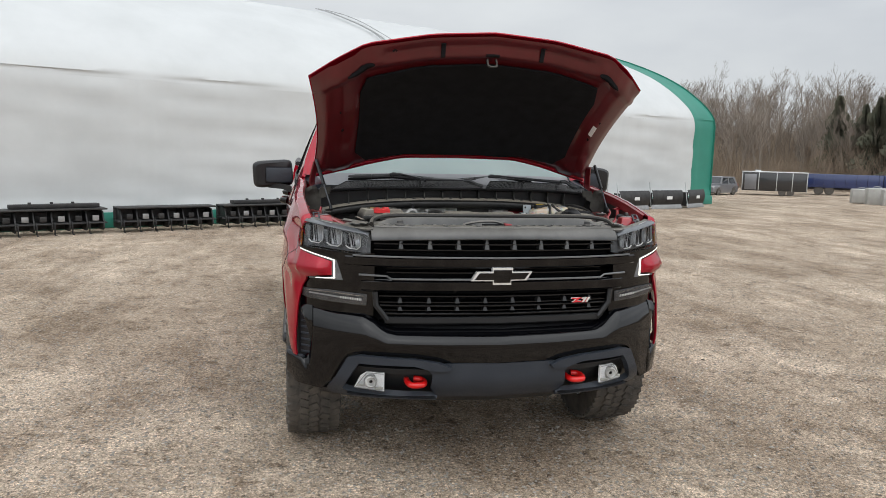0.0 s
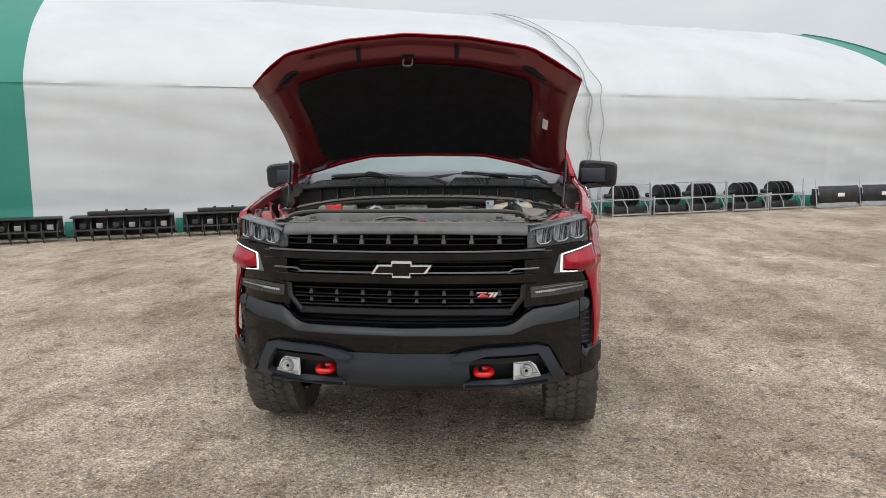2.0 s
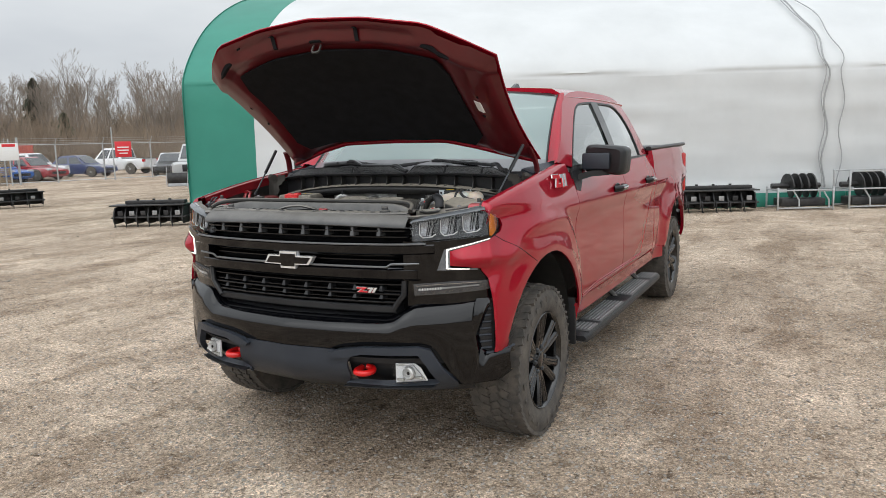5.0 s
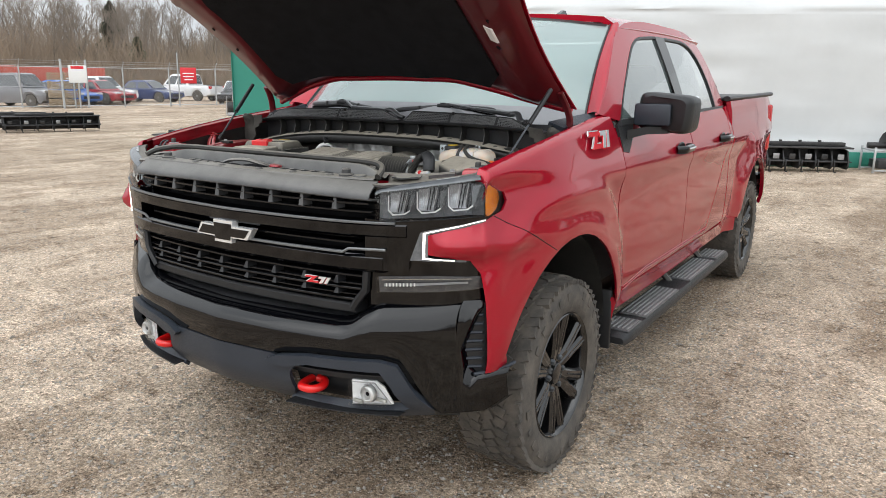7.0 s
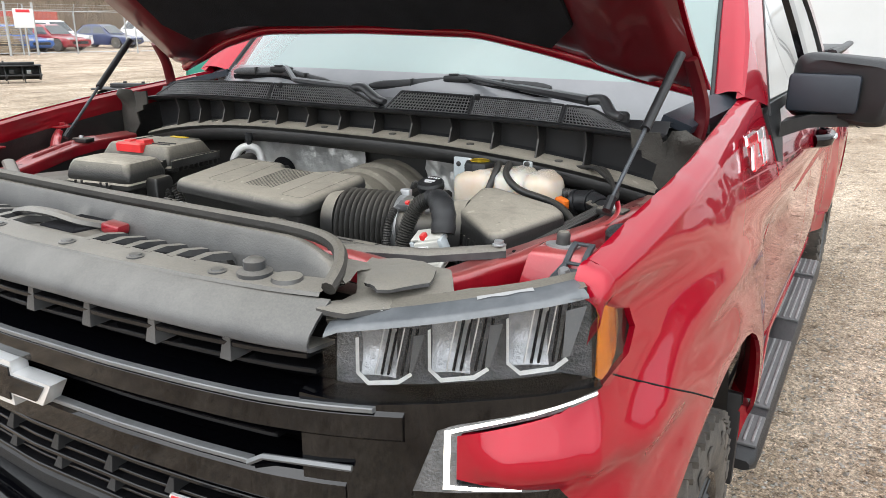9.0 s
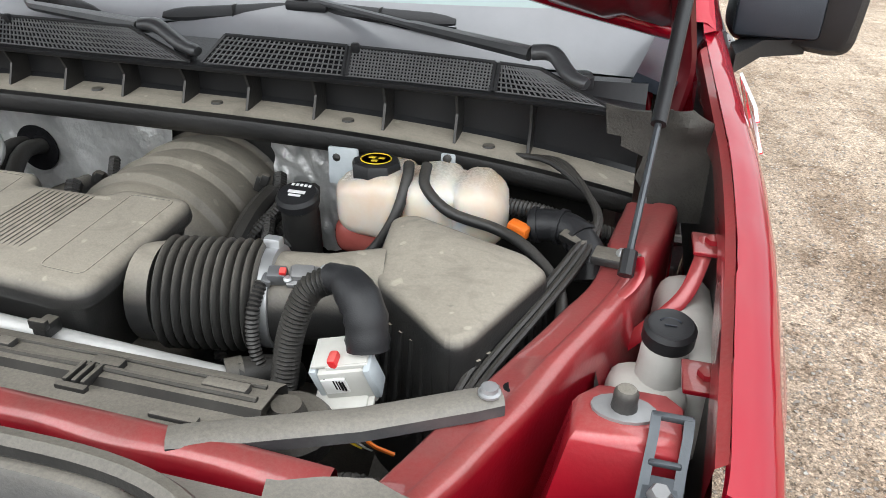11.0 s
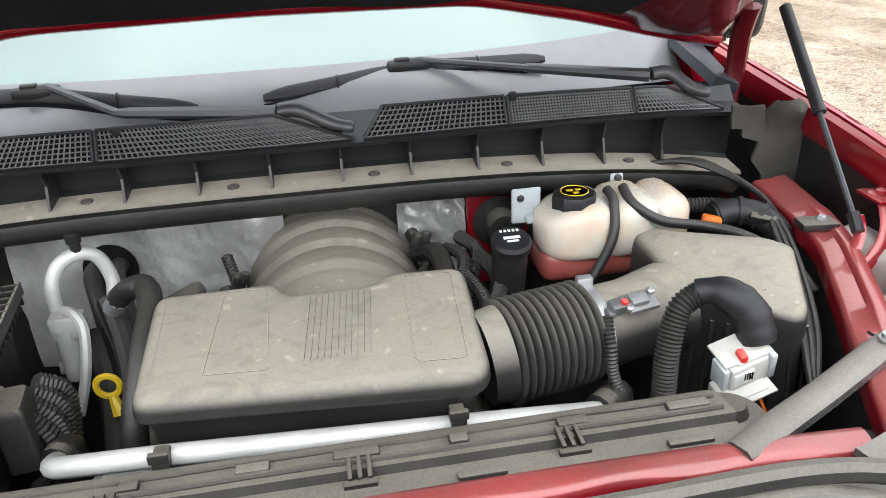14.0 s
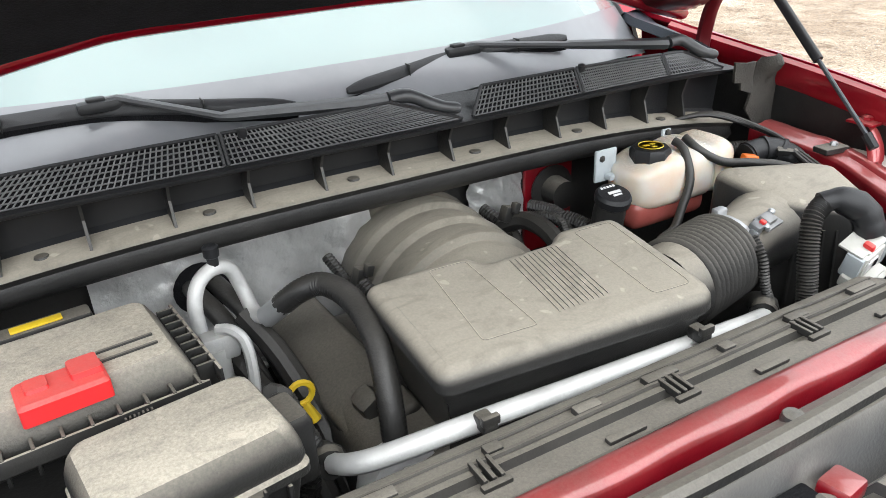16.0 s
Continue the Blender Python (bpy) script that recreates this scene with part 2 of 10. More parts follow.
SILVER = mat("bright_badge_metal", (0.88, 0.89, 0.90), (0.78, 0.79, 0.80), 30, 0.16, 0.6)
GRIDM = mat("weathered_grey_grid", (0.085, 0.087, 0.09), (0.12, 0.121, 0.122), 20, 0.5)
INTERIOR = mat("dark_grey_trim", (0.05, 0.051, 0.053), (0.065, 0.066, 0.068), 6, 0.7, 0, 0.1, 300)
SEATM = mat("pale_grey_cloth", (0.30, 0.32, 0.32), (0.36, 0.38, 0.38), 6, 0.85, 0, 0.2, 400)
GLASS = glass_mat("window_glass", (0.74, 0.90, 0.86), 1.0, 0.52)
DARKGLASS = glass_mat("privacy_glass", (0.10, 0.12, 0.12), 1.0, 0.04)
TINT = glass_mat("tinted_window_glass", (0.50, 0.58, 0.56), 1.3, 0.22)
LENS = glass_mat("clear_lamp_lens", (0.93, 0.94, 0.95), 0.4)
DRLM = glow("white_running_light", (1.0, 0.96, 0.88), 1.25)
WHITEPAINT = mat("white_lettering", (0.8, 0.8, 0.8), (0.75, 0.75, 0.75), 10, 0.4)
BADGERED = mat("red_badge", (0.60, 0.02, 0.03), (0.5, 0.02, 0.03), 30, 0.25, coat=0.5)


# ---- mesh tools ----
def thing(name, label, category, at=(0, 0, 0), rz=0.0, group="", kind=""):
    ob = new(name)
    ob.matrix_world = pose(*at, 0, 0, rz)
    return tagged(ob, label, category, group, kind)


def part(name, bm, material, parent=None, label="", sharp=38, smooth=True):
    """Links a bmesh as one mesh object under a thing or part."""
    me = bpy.data.meshes.new(name)
    bm.normal_update()
    if smooth:
        lim = radians(sharp)
        for e in bm.edges:
            if len(e.link_faces) == 2 and e.calc_face_angle(0) > lim:
                e.smooth = False
        for f in bm.faces:
            f.smooth = True
    bm.to_mesh(me)
    bm.free()
    me.materials.append(material)
    ob = new(name, me)
    ob.parent = parent
    if label:
        tagged(ob, label)
    return ob


def lerp(a, b, k):
    return a + (b - a) * k


def table(x, pts):
    """Smooth value at x from rows (x, value)."""
    if x <= pts[0][0]:
        return pts[0][1]
    for (a, va), (b, vb) in zip(pts, pts[1:]):
        if x <= b:
            return lerp(va, vb, (x - a) / (b - a))
    return pts[-1][1]


def curve(pts, n=6, closed=False):
    """Catmull-Rom through points."""
    pts = [Vector(p) for p in pts]
    out = []
    m = len(pts)
    for i in range(m if closed else m - 1):
        p0, p1, p2, p3 = (pts[(i - 1) % m] if closed or i > 0 else pts[0], pts[i], pts[(i + 1) % m], pts[(i + 2) % m] if closed or i + 2 < m else pts[-1])
        for k in range(n):
            t = k / n
            out.append(0.5 * ((2 * p1) + (p2 - p0) * t + (2 * p0 - 5 * p1 + 4 * p2 - p3) * t * t + (3 * p1 - p0 - 3 * p2 + p3) * t ** 3))
    if not closed:
        out.append(pts[-1])
    return out


def box(bm, c, s, bevel=0.0, m=None, seg=2, taper=None):
    """A block with rounded edges: centre c, sizes s; taper shrinks its top in x and y."""
    g = bmesh.ops.create_cube(bm, size=1.0)["verts"]
    for v in g:
        v.co = Vector((v.co.x * s[0], v.co.y * s[1], v.co.z * s[2]))
        if taper and v.co.z > 0:
            v.co.x *= taper[0]
            v.co.y *= taper[1]
    if bevel:
        es = {e for v in g for e in v.link_edges}
        r = bmesh.ops.bevel(bm, geom=list(es), offset=bevel, segments=seg, affect="EDGES", profile=0.5)
        g = list({v for f in r["faces"] for v in f.verts} | {v for v in g if v.is_valid})
    t = Matrix.Translation(c) @ (m or Matrix())
    bmesh.ops.transform(bm, matrix=t, verts=g)
    return g


def loft(bm, rings, closed=True, caps=True):
    vs = [[bm.verts.new(p) for p in r] for r in rings]
    n = len(vs[0])
    for a, b in zip(vs, vs[1:]):
        for i in range(n if closed else n - 1):
            j = (i + 1) % n
            bm.faces.new((a[i], a[j], b[j], b[i]))
    if caps and closed:
        bm.faces.new(vs[0][::-1])
        bm.faces.new(vs[-1])
    return vs


def tube(bm, pts, r, seg=8, caps=True, flat=1.0):
    """A round bar along points; r may be a list; flat squashes it."""
    pts = [Vector(p) for p in pts]
    rings = []
    up = None
    for i, p in enumerate(pts):
        d = (pts[min(i + 1, len(pts) - 1)] - pts[max(i - 1, 0)])
        if d.length < 1e-9:
            d = Vector((0, 0, 1))
        d.normalize()
        if up is None:
            up = Vector((0, 0, 1)) if abs(d.z) < 0.9 else Vector((0, 1, 0))
        a = d.cross(up)
        a.normalize()
        up = a.cross(d)
        rr = r[i] if isinstance(r, (list, tuple)) else r
        rings.append([p + a * math.cos(k * 2 * math.pi / seg) * rr + up * math.sin(k * 2 * math.pi / seg) * rr * flat for k in range(seg)])
    loft(bm, rings, True, caps)


def lathe(bm, prof, seg, m=Matrix(), caps=True):
    """Turns rows (radius, height) round z and places it by m."""
    rings = [[m @ Vector((r * math.cos(k * 2 * math.pi / seg), r * math.sin(k * 2 * math.pi / seg), z)) for k in range(seg)] for r, z in prof]
    loft(bm, rings, True, caps)


def thicken(bm, t):
    """Gives an open sheet a back, t behind its front, and edges."""
    bm.normal_update()
    fs = list(bm.faces)
    vs = list(bm.verts)
    back = {v: bm.verts.new(v.co - v.normal * t) for v in vs}
    edges = [e for e in bm.edges if len(e.link_faces) == 1]
    rim = []
    for e in edges:
        lo = e.link_loops[0]
        rim.append((lo.vert, lo.link_loop_next.vert))
    for f in fs:
        bm.faces.new([back[v] for v in reversed(f.verts)])
    for a, b in rim:
        bm.faces.new((b, a, back[a], back[b]))


def sheet(outline, sa, sb, fn, thick=0.0, out=None):
    """A panel whose outline lies in a plane of (a, b), finely cut and bent by fn(a, b) into space; out: the side that it faces."""
    bm = bmesh.new()
    vs = [bm.verts.new((a, b, 0)) for a, b in outline]
    bm.faces.new(vs)
    for ax, st in ((0, sa), (1, sb)):
        lo, hi = min(p[ax] for p in outline), max(p[ax] for p in outline)
        k = math.floor(lo / st) + 1
        while k * st < hi - 1e-6:
            co, no = [0, 0, 0], [0, 0, 0]
            co[ax], no[ax] = k * st, 1
            bmesh.ops.bisect_plane(bm, geom=bm.verts[:] + bm.edges[:] + bm.faces[:], plane_co=co, plane_no=no, dist=1e-5)
            k += 1
    for v in bm.verts:
        v.co = fn(v.co.x, v.co.y)
    bmesh.ops.remove_doubles(bm, verts=bm.verts[:], dist=2e-4)
    bmesh.ops.recalc_face_normals(bm, faces=bm.faces[:])
    if out is not None:
        o = Vector(out)
        if sum(f.normal.dot(o) * f.calc_area() for f in bm.faces) < 0:
            bmesh.ops.reverse_faces(bm, faces=bm.faces[:])
    if thick:
        thicken(bm, thick)
    return bm


def mirrored(bm):
    """The same mesh on the other side of the middle plane."""
    b = bm.copy()
    for v in b.verts:
        v.co.x = -v.co.x
    bmesh.ops.reverse_faces(b, faces=b.faces[:])
    return b


def both(name, bm, material, parent, label="", **kw):
    """A part and its mirror image."""
    r = mirrored(bm)
    return part(name, bm, material, parent, label, **kw), part(name, r, material, parent, label, **kw)


def rot(rx=0, ry=0, rz=0):
    return Euler((radians(rx), radians(ry), radians(rz))).to_matrix().to_4x4()


# ---- ground: packed dirt and gravel, one sheet to the horizon ----
def fall(x, y):
    """The yard drops away gently beyond the tent."""
    v = 0.63 * x + 0.77 * y
    t = min(1.0, max(0.0, (v - 26) / 40))
    return -1.5 * t * t * (3 - 2 * t)


def ground_z(x, y):
    z = fall(x, y)
    d = math.hypot(x, y - 2)
    amp = 0.012 if d < 30 else 0.05
    return z + amp * noise.noise((x * 0.55, y * 0.55, 3.1)) + 0.006 * noise.noise((x * 2.3, y * 2.3, 7.7)) - 0.004


def ground_material():
    m = bpy.data.materials.new("gravel_dirt")
    m.use_nodes = True
    n, l = m.node_tree.nodes, m.node_tree.links
    p = n["Principled BSDF"]
    p.inputs["Roughness"].default_value = 0.93
    p.inputs["Specular IOR Level"].default_value = 0.25
    tex = n.new("ShaderNodeTexCoord")

    def nz(scale, detail=6, rough=0.6, squash=(1, 1, 1)):
        mp = n.new("ShaderNodeMapping")
        mp.inputs["Scale"].default_value = squash
        l.new(tex.outputs["Object"], mp.inputs[0])
        t = n.new("ShaderNodeTexNoise")
        t.inputs["Scale"].default_value, t.inputs["Detail"].default_value, t.inputs["Roughness"].default_value = scale, detail, rough
        l.new(mp.outputs[0], t.inputs["Vector"])
        return t.outputs[0]

    def ramp(s, a, ca, b, cb):
        r = n.new("ShaderNodeValToRGB")
        r.color_ramp.elements[0].position, r.color_ramp.elements[0].color = a, (*ca, 1)
        r.color_ramp.elements[1].position, r.color_ramp.elements[1].color = b, (*cb, 1)
        l.new(s, r.inputs[0])
        return r.outputs[0]

    def mix(f, a, b, mode="MIX"):
        x = n.new("ShaderNodeMix")
        x.data_type, x.blend_type = "RGBA", mode
        if isinstance(f, float):
            x.inputs[0].default_value = f
        else:
            l.new(f, x.inputs[0])
        l.new(a, x.inputs[6])
        l.new(b, x.inputs[7])
        return x.outputs[2]

    base = ramp(nz(0.38, 8, 0.62), 0.36, (0.280, 0.228, 0.180), 0.66, (0.450, 0.385, 0.322))
    tracks = ramp(nz(0.9, 7, 0.7, (1.5, 0.45, 1)), 0.40, (0.58, 0.53, 0.48), 0.52, (1.05, 1.05, 1.05))
    base = mix(0.7, base, tracks, "MULTIPLY")
    dust = ramp(nz(1.6, 8, 0.7), 0.50, (0.92, 0.91, 0.90), 0.62, (1.22, 1.23, 1.24))
    base = mix(0.8, base, dust, "MULTIPLY")
    grit = ramp(nz(60, 8, 0.85), 0.38, (0.62, 0.60, 0.58), 0.62, (1.22, 1.21, 1.20))
    base = mix(1.0, base, grit, "MULTIPLY")
    for size, low, high in ((150, 0.42, 1.75), (64, 0.52, 1.65)):
        vor = n.new("ShaderNodeTexVoronoi")
        vor.inputs["Scale"].default_value = size
        l.new(tex.outputs["Object"], vor.inputs["Vector"])
        sp = n.new("ShaderNodeSeparateColor")
        l.new(vor.outputs["Color"], sp.inputs[0])
        r = n.new("ShaderNodeValToRGB")
        for pos, v in ((0.0, low), (0.16, 0.84), (0.80, 1.04), (0.93, 1.14), (1.0, high)):
            e = r.color_ramp.elements[0] if pos == 0.0 else r.color_ramp.elements[1] if pos == 1.0 else r.color_ramp.elements.new(pos)
            e.color = (v, v * 0.99, v * 0.97, 1)
        l.new(sp.outputs[0], r.inputs[0])
        base = mix(1.0, base, r.outputs[0], "MULTIPLY")
        gap = ramp(vor.outputs["Distance"], 0.35, (1, 1, 1), 0.75, (0.72, 0.70, 0.68))
        base = mix(0.8, base, gap, "MULTIPLY")
    # dark clods: moist dirt plus their small cast shadows, put into the colour
    clod_shade = ramp(nz(9, 10, 0.82), 0.395, (0.34, 0.30, 0.26), 0.455, (1.04, 1.04, 1.04))
    base = mix(0.8, base, clod_shade, "MULTIPLY")
    damp = ramp(nz(2.3, 9, 0.78), 0.38, (0.46, 0.41, 0.36), 0.46, (1.0, 1.0, 1.0))
    base = mix(0.75, base, damp, "MULTIPLY")
    where = ramp(nz(1.1, 4), 0.34, (0.35, 0.35, 0.35), 0.56, (1, 1, 1))
    mask = None
    for size, share, dark, pale in ((85, 0.45, (0.14, 0.12, 0.10), (0.70, 0.66, 0.60)), (34, 0.60, (0.20, 0.18, 0.16), (0.72, 0.69, 0.64))):
        vor = n.new("ShaderNodeTexVoronoi")
        vor.inputs["Scale"].default_value = size
        l.new(tex.outputs["Object"], vor.inputs["Vector"])
        peb = ramp(vor.outputs["Distance"], 0.20, (1, 1, 1), 0.34, (0, 0, 0))
        sp = n.new("ShaderNodeSeparateColor")
        l.new(vor.outputs["Color"], sp.inputs[0])
        pick = ramp(sp.outputs[0], share, (0, 0, 0), share + 0.06, (1, 1, 1))
        mk = mix(1.0, mix(1.0, peb, pick, "MULTIPLY"), where, "MULTIPLY")
        base = mix(mk, base, ramp(sp.outputs[1], 0.0, dark, 1.0, pale))
        mask = mk if mask is None else mix(1.0, mask, mk, "ADD")
    l.new(base, p.inputs["Base Color"])
    h1 = n.new("ShaderNodeMath")
    h1.operation = "MULTIPLY_ADD"
    h1.inputs[1].default_value = 0.6
    l.new(mask, h1.inputs[0])
    l.new(nz(30, 8, 0.7), h1.inputs[2])
    bp = n.new("ShaderNodeBump")
    bp.inputs["Strength"].default_value, bp.inputs["Distance"].default_value = 1.0, 0.022
    l.new(h1.outputs[0], bp.inputs["Height"])
    l.new(bp.outputs[0], p.inputs["Normal"])
    return m


GRAVEL = ground_material()


def build_ground():
    near = [i * 0.22 for i in range(-60, 61)]
    far, step, v = [], 0.6, near[-1]
    while v < 900:
        v += step
        step *= 1.22
        far.append(v)
    ax = [-f for f in far[::-1]] + near + far
    verts = [(x, y + 2, ground_z(x, y + 2)) for y in ax for x in ax]
    k = len(ax)
    faces = [(j * k + i, j * k + i + 1, (j + 1) * k + i + 1, (j + 1) * k + i) for j in range(k - 1) for i in range(k - 1)]
    me = bpy.data.meshes.new("ground")
    me.from_pydata(verts, [], faces)
    me.polygons.foreach_set("use_smooth", [True] * len(faces))
    me.materials.append(GRAVEL)
    tagged(new("ground", me), "packed tan dirt and gravel yard with tyre marks", "ground", kind="structure")


build_ground()
STONE = mat("pale_gravel_stone", (0.17, 0.150, 0.128), (0.39, 0.358, 0.318), 22, 0.9, 0, 0.2, 90)


def build_stones():
    """Loose gravel on the dirt round the truck."""
    rnd = random.Random(5)
    verts, faces = [], []
    base = [(1, 0, 0), (-1, 0, 0), (0, 1, 0), (0, -1, 0), (0, 0, 1), (0, 0, -0.5)]
    tri = [(0, 2, 4), (2, 1, 4), (1, 3, 4), (3, 0, 4), (2, 0, 5), (1, 2, 5), (3, 1, 5), (0, 3, 5)]
    for i in range(110000):
        d = 0.6 + 13.0 * rnd.random() ** 1.15
        a = rnd.uniform(0, 2 * math.pi)
        x, y = d * math.cos(a) * 1.0, 1.5 + d * math.sin(a)
        if noise.noise((x * 0.8, y * 0.8, 1.7)) < rnd.uniform(-0.9, 0.1):
            continue
        s = 0.0030 + 0.010 * rnd.random() ** 3
        if rnd.random() < 0.004:
            s *= 2.0
        q = Euler((rnd.uniform(-.4, .4), rnd.uniform(-.4, .4), rnd.uniform(0, 6.3))).to_matrix()
        k = len(verts)
        sc = (s * rnd.uniform(.8, 1.5), s * rnd.uniform(.7, 1.2), s * rnd.uniform(.4, .8))
        z = ground_z(x, y)
        for b in base:
            w = q @ Vector((b[0] * sc[0] * rnd.uniform(.75, 1.2), b[1] * sc[1] * rnd.uniform(.75, 1.2), b[2] * sc[2]))
            verts.append((x + w.x, y + w.y, z + w.z + s * 0.2))
        faces += [(k + a_, k + b_, k + c_) for a_, b_, c_ in tri]
    me = bpy.data.meshes.new("gravel_stones")
    me.from_pydata(verts, [], faces)
    me.materials.append(STONE)
    tagged(new("gravel_stones", me), "loose pale gravel stones scattered over the dirt", "gravel", kind="stuff")


build_stones()

# ---- the fabric storage building ----
WALL_AT, WALL_YAW = (0.0, 14.26, 0.0), 26.1
FABRIC = mat("white_tarpaulin_fabric", (0.56, 0.57, 0.57), (0.49, 0.50, 0.50), 0.5, 0.6, 0, 0.12, 6)
GREENF = mat("green_tarpaulin_fabric", (0.018, 0.185, 0.135), (0.024, 0.215, 0.155), 0.8, 0.55, 0, 0.08, 5)
SEAM = mat("grey_seam_cord", (0.35, 0.36, 0.36), (0.28, 0.28, 0.28), 20, 0.7)
PROFILE = [(0, 0.05), (0, 0.6), (0, 1.2), (0, 1.8), (0, 2.4), (0.02, 2.9), (0.06, 3.05), (0.22, 3.30), (0.5, 3.58), (0.9, 3.90), (1.4, 4.24), (2.0, 4.57), (2.8, 4.93), (3.8, 5.31), (5.0, 5.70), (6.0, 5.96)]


def tent():
    t = thing("fabric_building", "long white fabric storage building with green ends", "building", WALL_AT, WALL_YAW)
    prof = [(0, 0.05 + 0.118 * i) for i in range(24)] + [PROFILE[5]] + [tuple(p)[:2] for p in curve([(a, b, 0) for a, b in PROFILE[5:]], 3)][1:]
    full = prof + [(12.0 - w, z) for w, z in prof[::-1][1:]]

    def skin(s0, s1, step, lo, hi, off=0.0, wr=1.0):
        bm = bmesh.new()
        n = max(2, round((s1 - s0) / step))
        rows = []
        for i in range(n + 1):
            s = lerp(s0, s1, i / n)
            ring = []
            for w, z in full[lo:hi]:
                rib = abs(((s + 9.9 + 1.85) / 3.72) % 1 - 0.5) * 2
                sag = 0.07 * (1 - rib ** 6) * (1 if z > 0.5 else 0.3)
                wrinkle = wr * (0.030 * noise.noise((s * 0.45, z * 3.2 + 0.3 * s, 2.0)) + 0.022 * noise.noise((s * 0.9, z * 7.0 - 0.3 * s, 5.0)) * max(0.0, 0.4 + noise.noise((s * 0.3, z * 0.7, 9.0)))) * (1 if z < 3.0 else 0.4)
                nx, nz_ = (-1, 0) if z < 3 else (-0.45, 0.9)
                if w > 6:
                    nx = -nx
                k = off - sag + wrinkle
                ring.append(Vector((s, w + nx * -k * -1, z + nz_ * k * 0.6)))
            rows.append(ring)
        loft(bm, rows, False, False)
        bmesh.ops.recalc_face_normals(bm, faces=bm.faces[:])
        return bm
    h = len(full)
    e = prof.index((0.02, 2.9)) + 1
    part("wall_cover", skin(-9.9, 14.2, 0.16, 0, e), FABRIC, t, "sagging white fabric side wall", 60)
    part("roof_cover", skin(-9.9, 14.2, 0.3, e - 1, h - e + 1), FABRIC, t, "taut white fabric roof", 60)
    part("back_cover", skin(-9.9, 14.2, 0.6, h - e, h), FABRIC, t, "white fabric side wall", 60)
    for a, b in ((-11.45, -9.9), (14.2, 15.5)):
        part("end_cover", skin(a, b, 0.2, 0, h, 0.0, 0.4), GREENF, t, "green fabric end band", 50)
    for s in (-11.42, 15.47):
        bm = bmesh.new()
        bm.faces.new([bm.verts.new((s, w, z)) for w, z in full])
        part("gable", bm, GREENF, t, "green fabric gable end")
    # a doubled seam with a loose cord over the roof, and the green skirt board
    for ds, r in ((0.0, 0.02), (0.34, 0.012), (-0.06, 0.012)):
        bm = bmesh.new()
        tube(bm, [(2.55 + ds + 0.05 * math.sin(i * 0.6 + ds * 9), w - 0.03, z + 0.04) for i, (w, z) in enumerate(prof)], r, 5)
        part("roof_cord", bm, SEAM, t, "grey lacing cord over the cover")
    for i in range(13):
        bm = bmesh.new()
        box(bm, (-10.4 + i * 2.07, -0.05, 0.16), (2.04, 0.06, 0.30), 0.008)
        part("skirt_board", bm, GREENF, t, "green skirt board")
    return t


tent()
BLACKSTEEL = mat("worn_black_steel", (0.018, 0.018, 0.019), (0.045, 0.043, 0.042), 5, 0.5, 0.3, 0.1, 60)
GREYSTEEL = mat("scuffed_grey_steel", (0.34, 0.34, 0.34), (0.22, 0.22, 0.22), 9, 0.5, 0.5, 0.1, 60)
BRACKET = mat("dark_plated_steel", (0.085, 0.095, 0.105), (0.055, 0.06, 0.066), 12, 0.4, 0.5, 0.1, 90)
LABELW = mat("white_label", (0.75, 0.75, 0.74), (0.68, 0.68, 0.67), 20, 0.5)


def front_line(x):
    return 13.15 + 0.49 * x


def on_line(ob, x, back=0.0, dz=0.0, rz=0.0):
    y = front_line(x)
    a = radians(WALL_YAW)
    px, py = x - math.sin(a) * back, y + math.cos(a) * back
    ob.matrix_world = pose(px, py, ground_z(px, py) + dz, 0, 0, WALL_YAW + rz)
    return ob


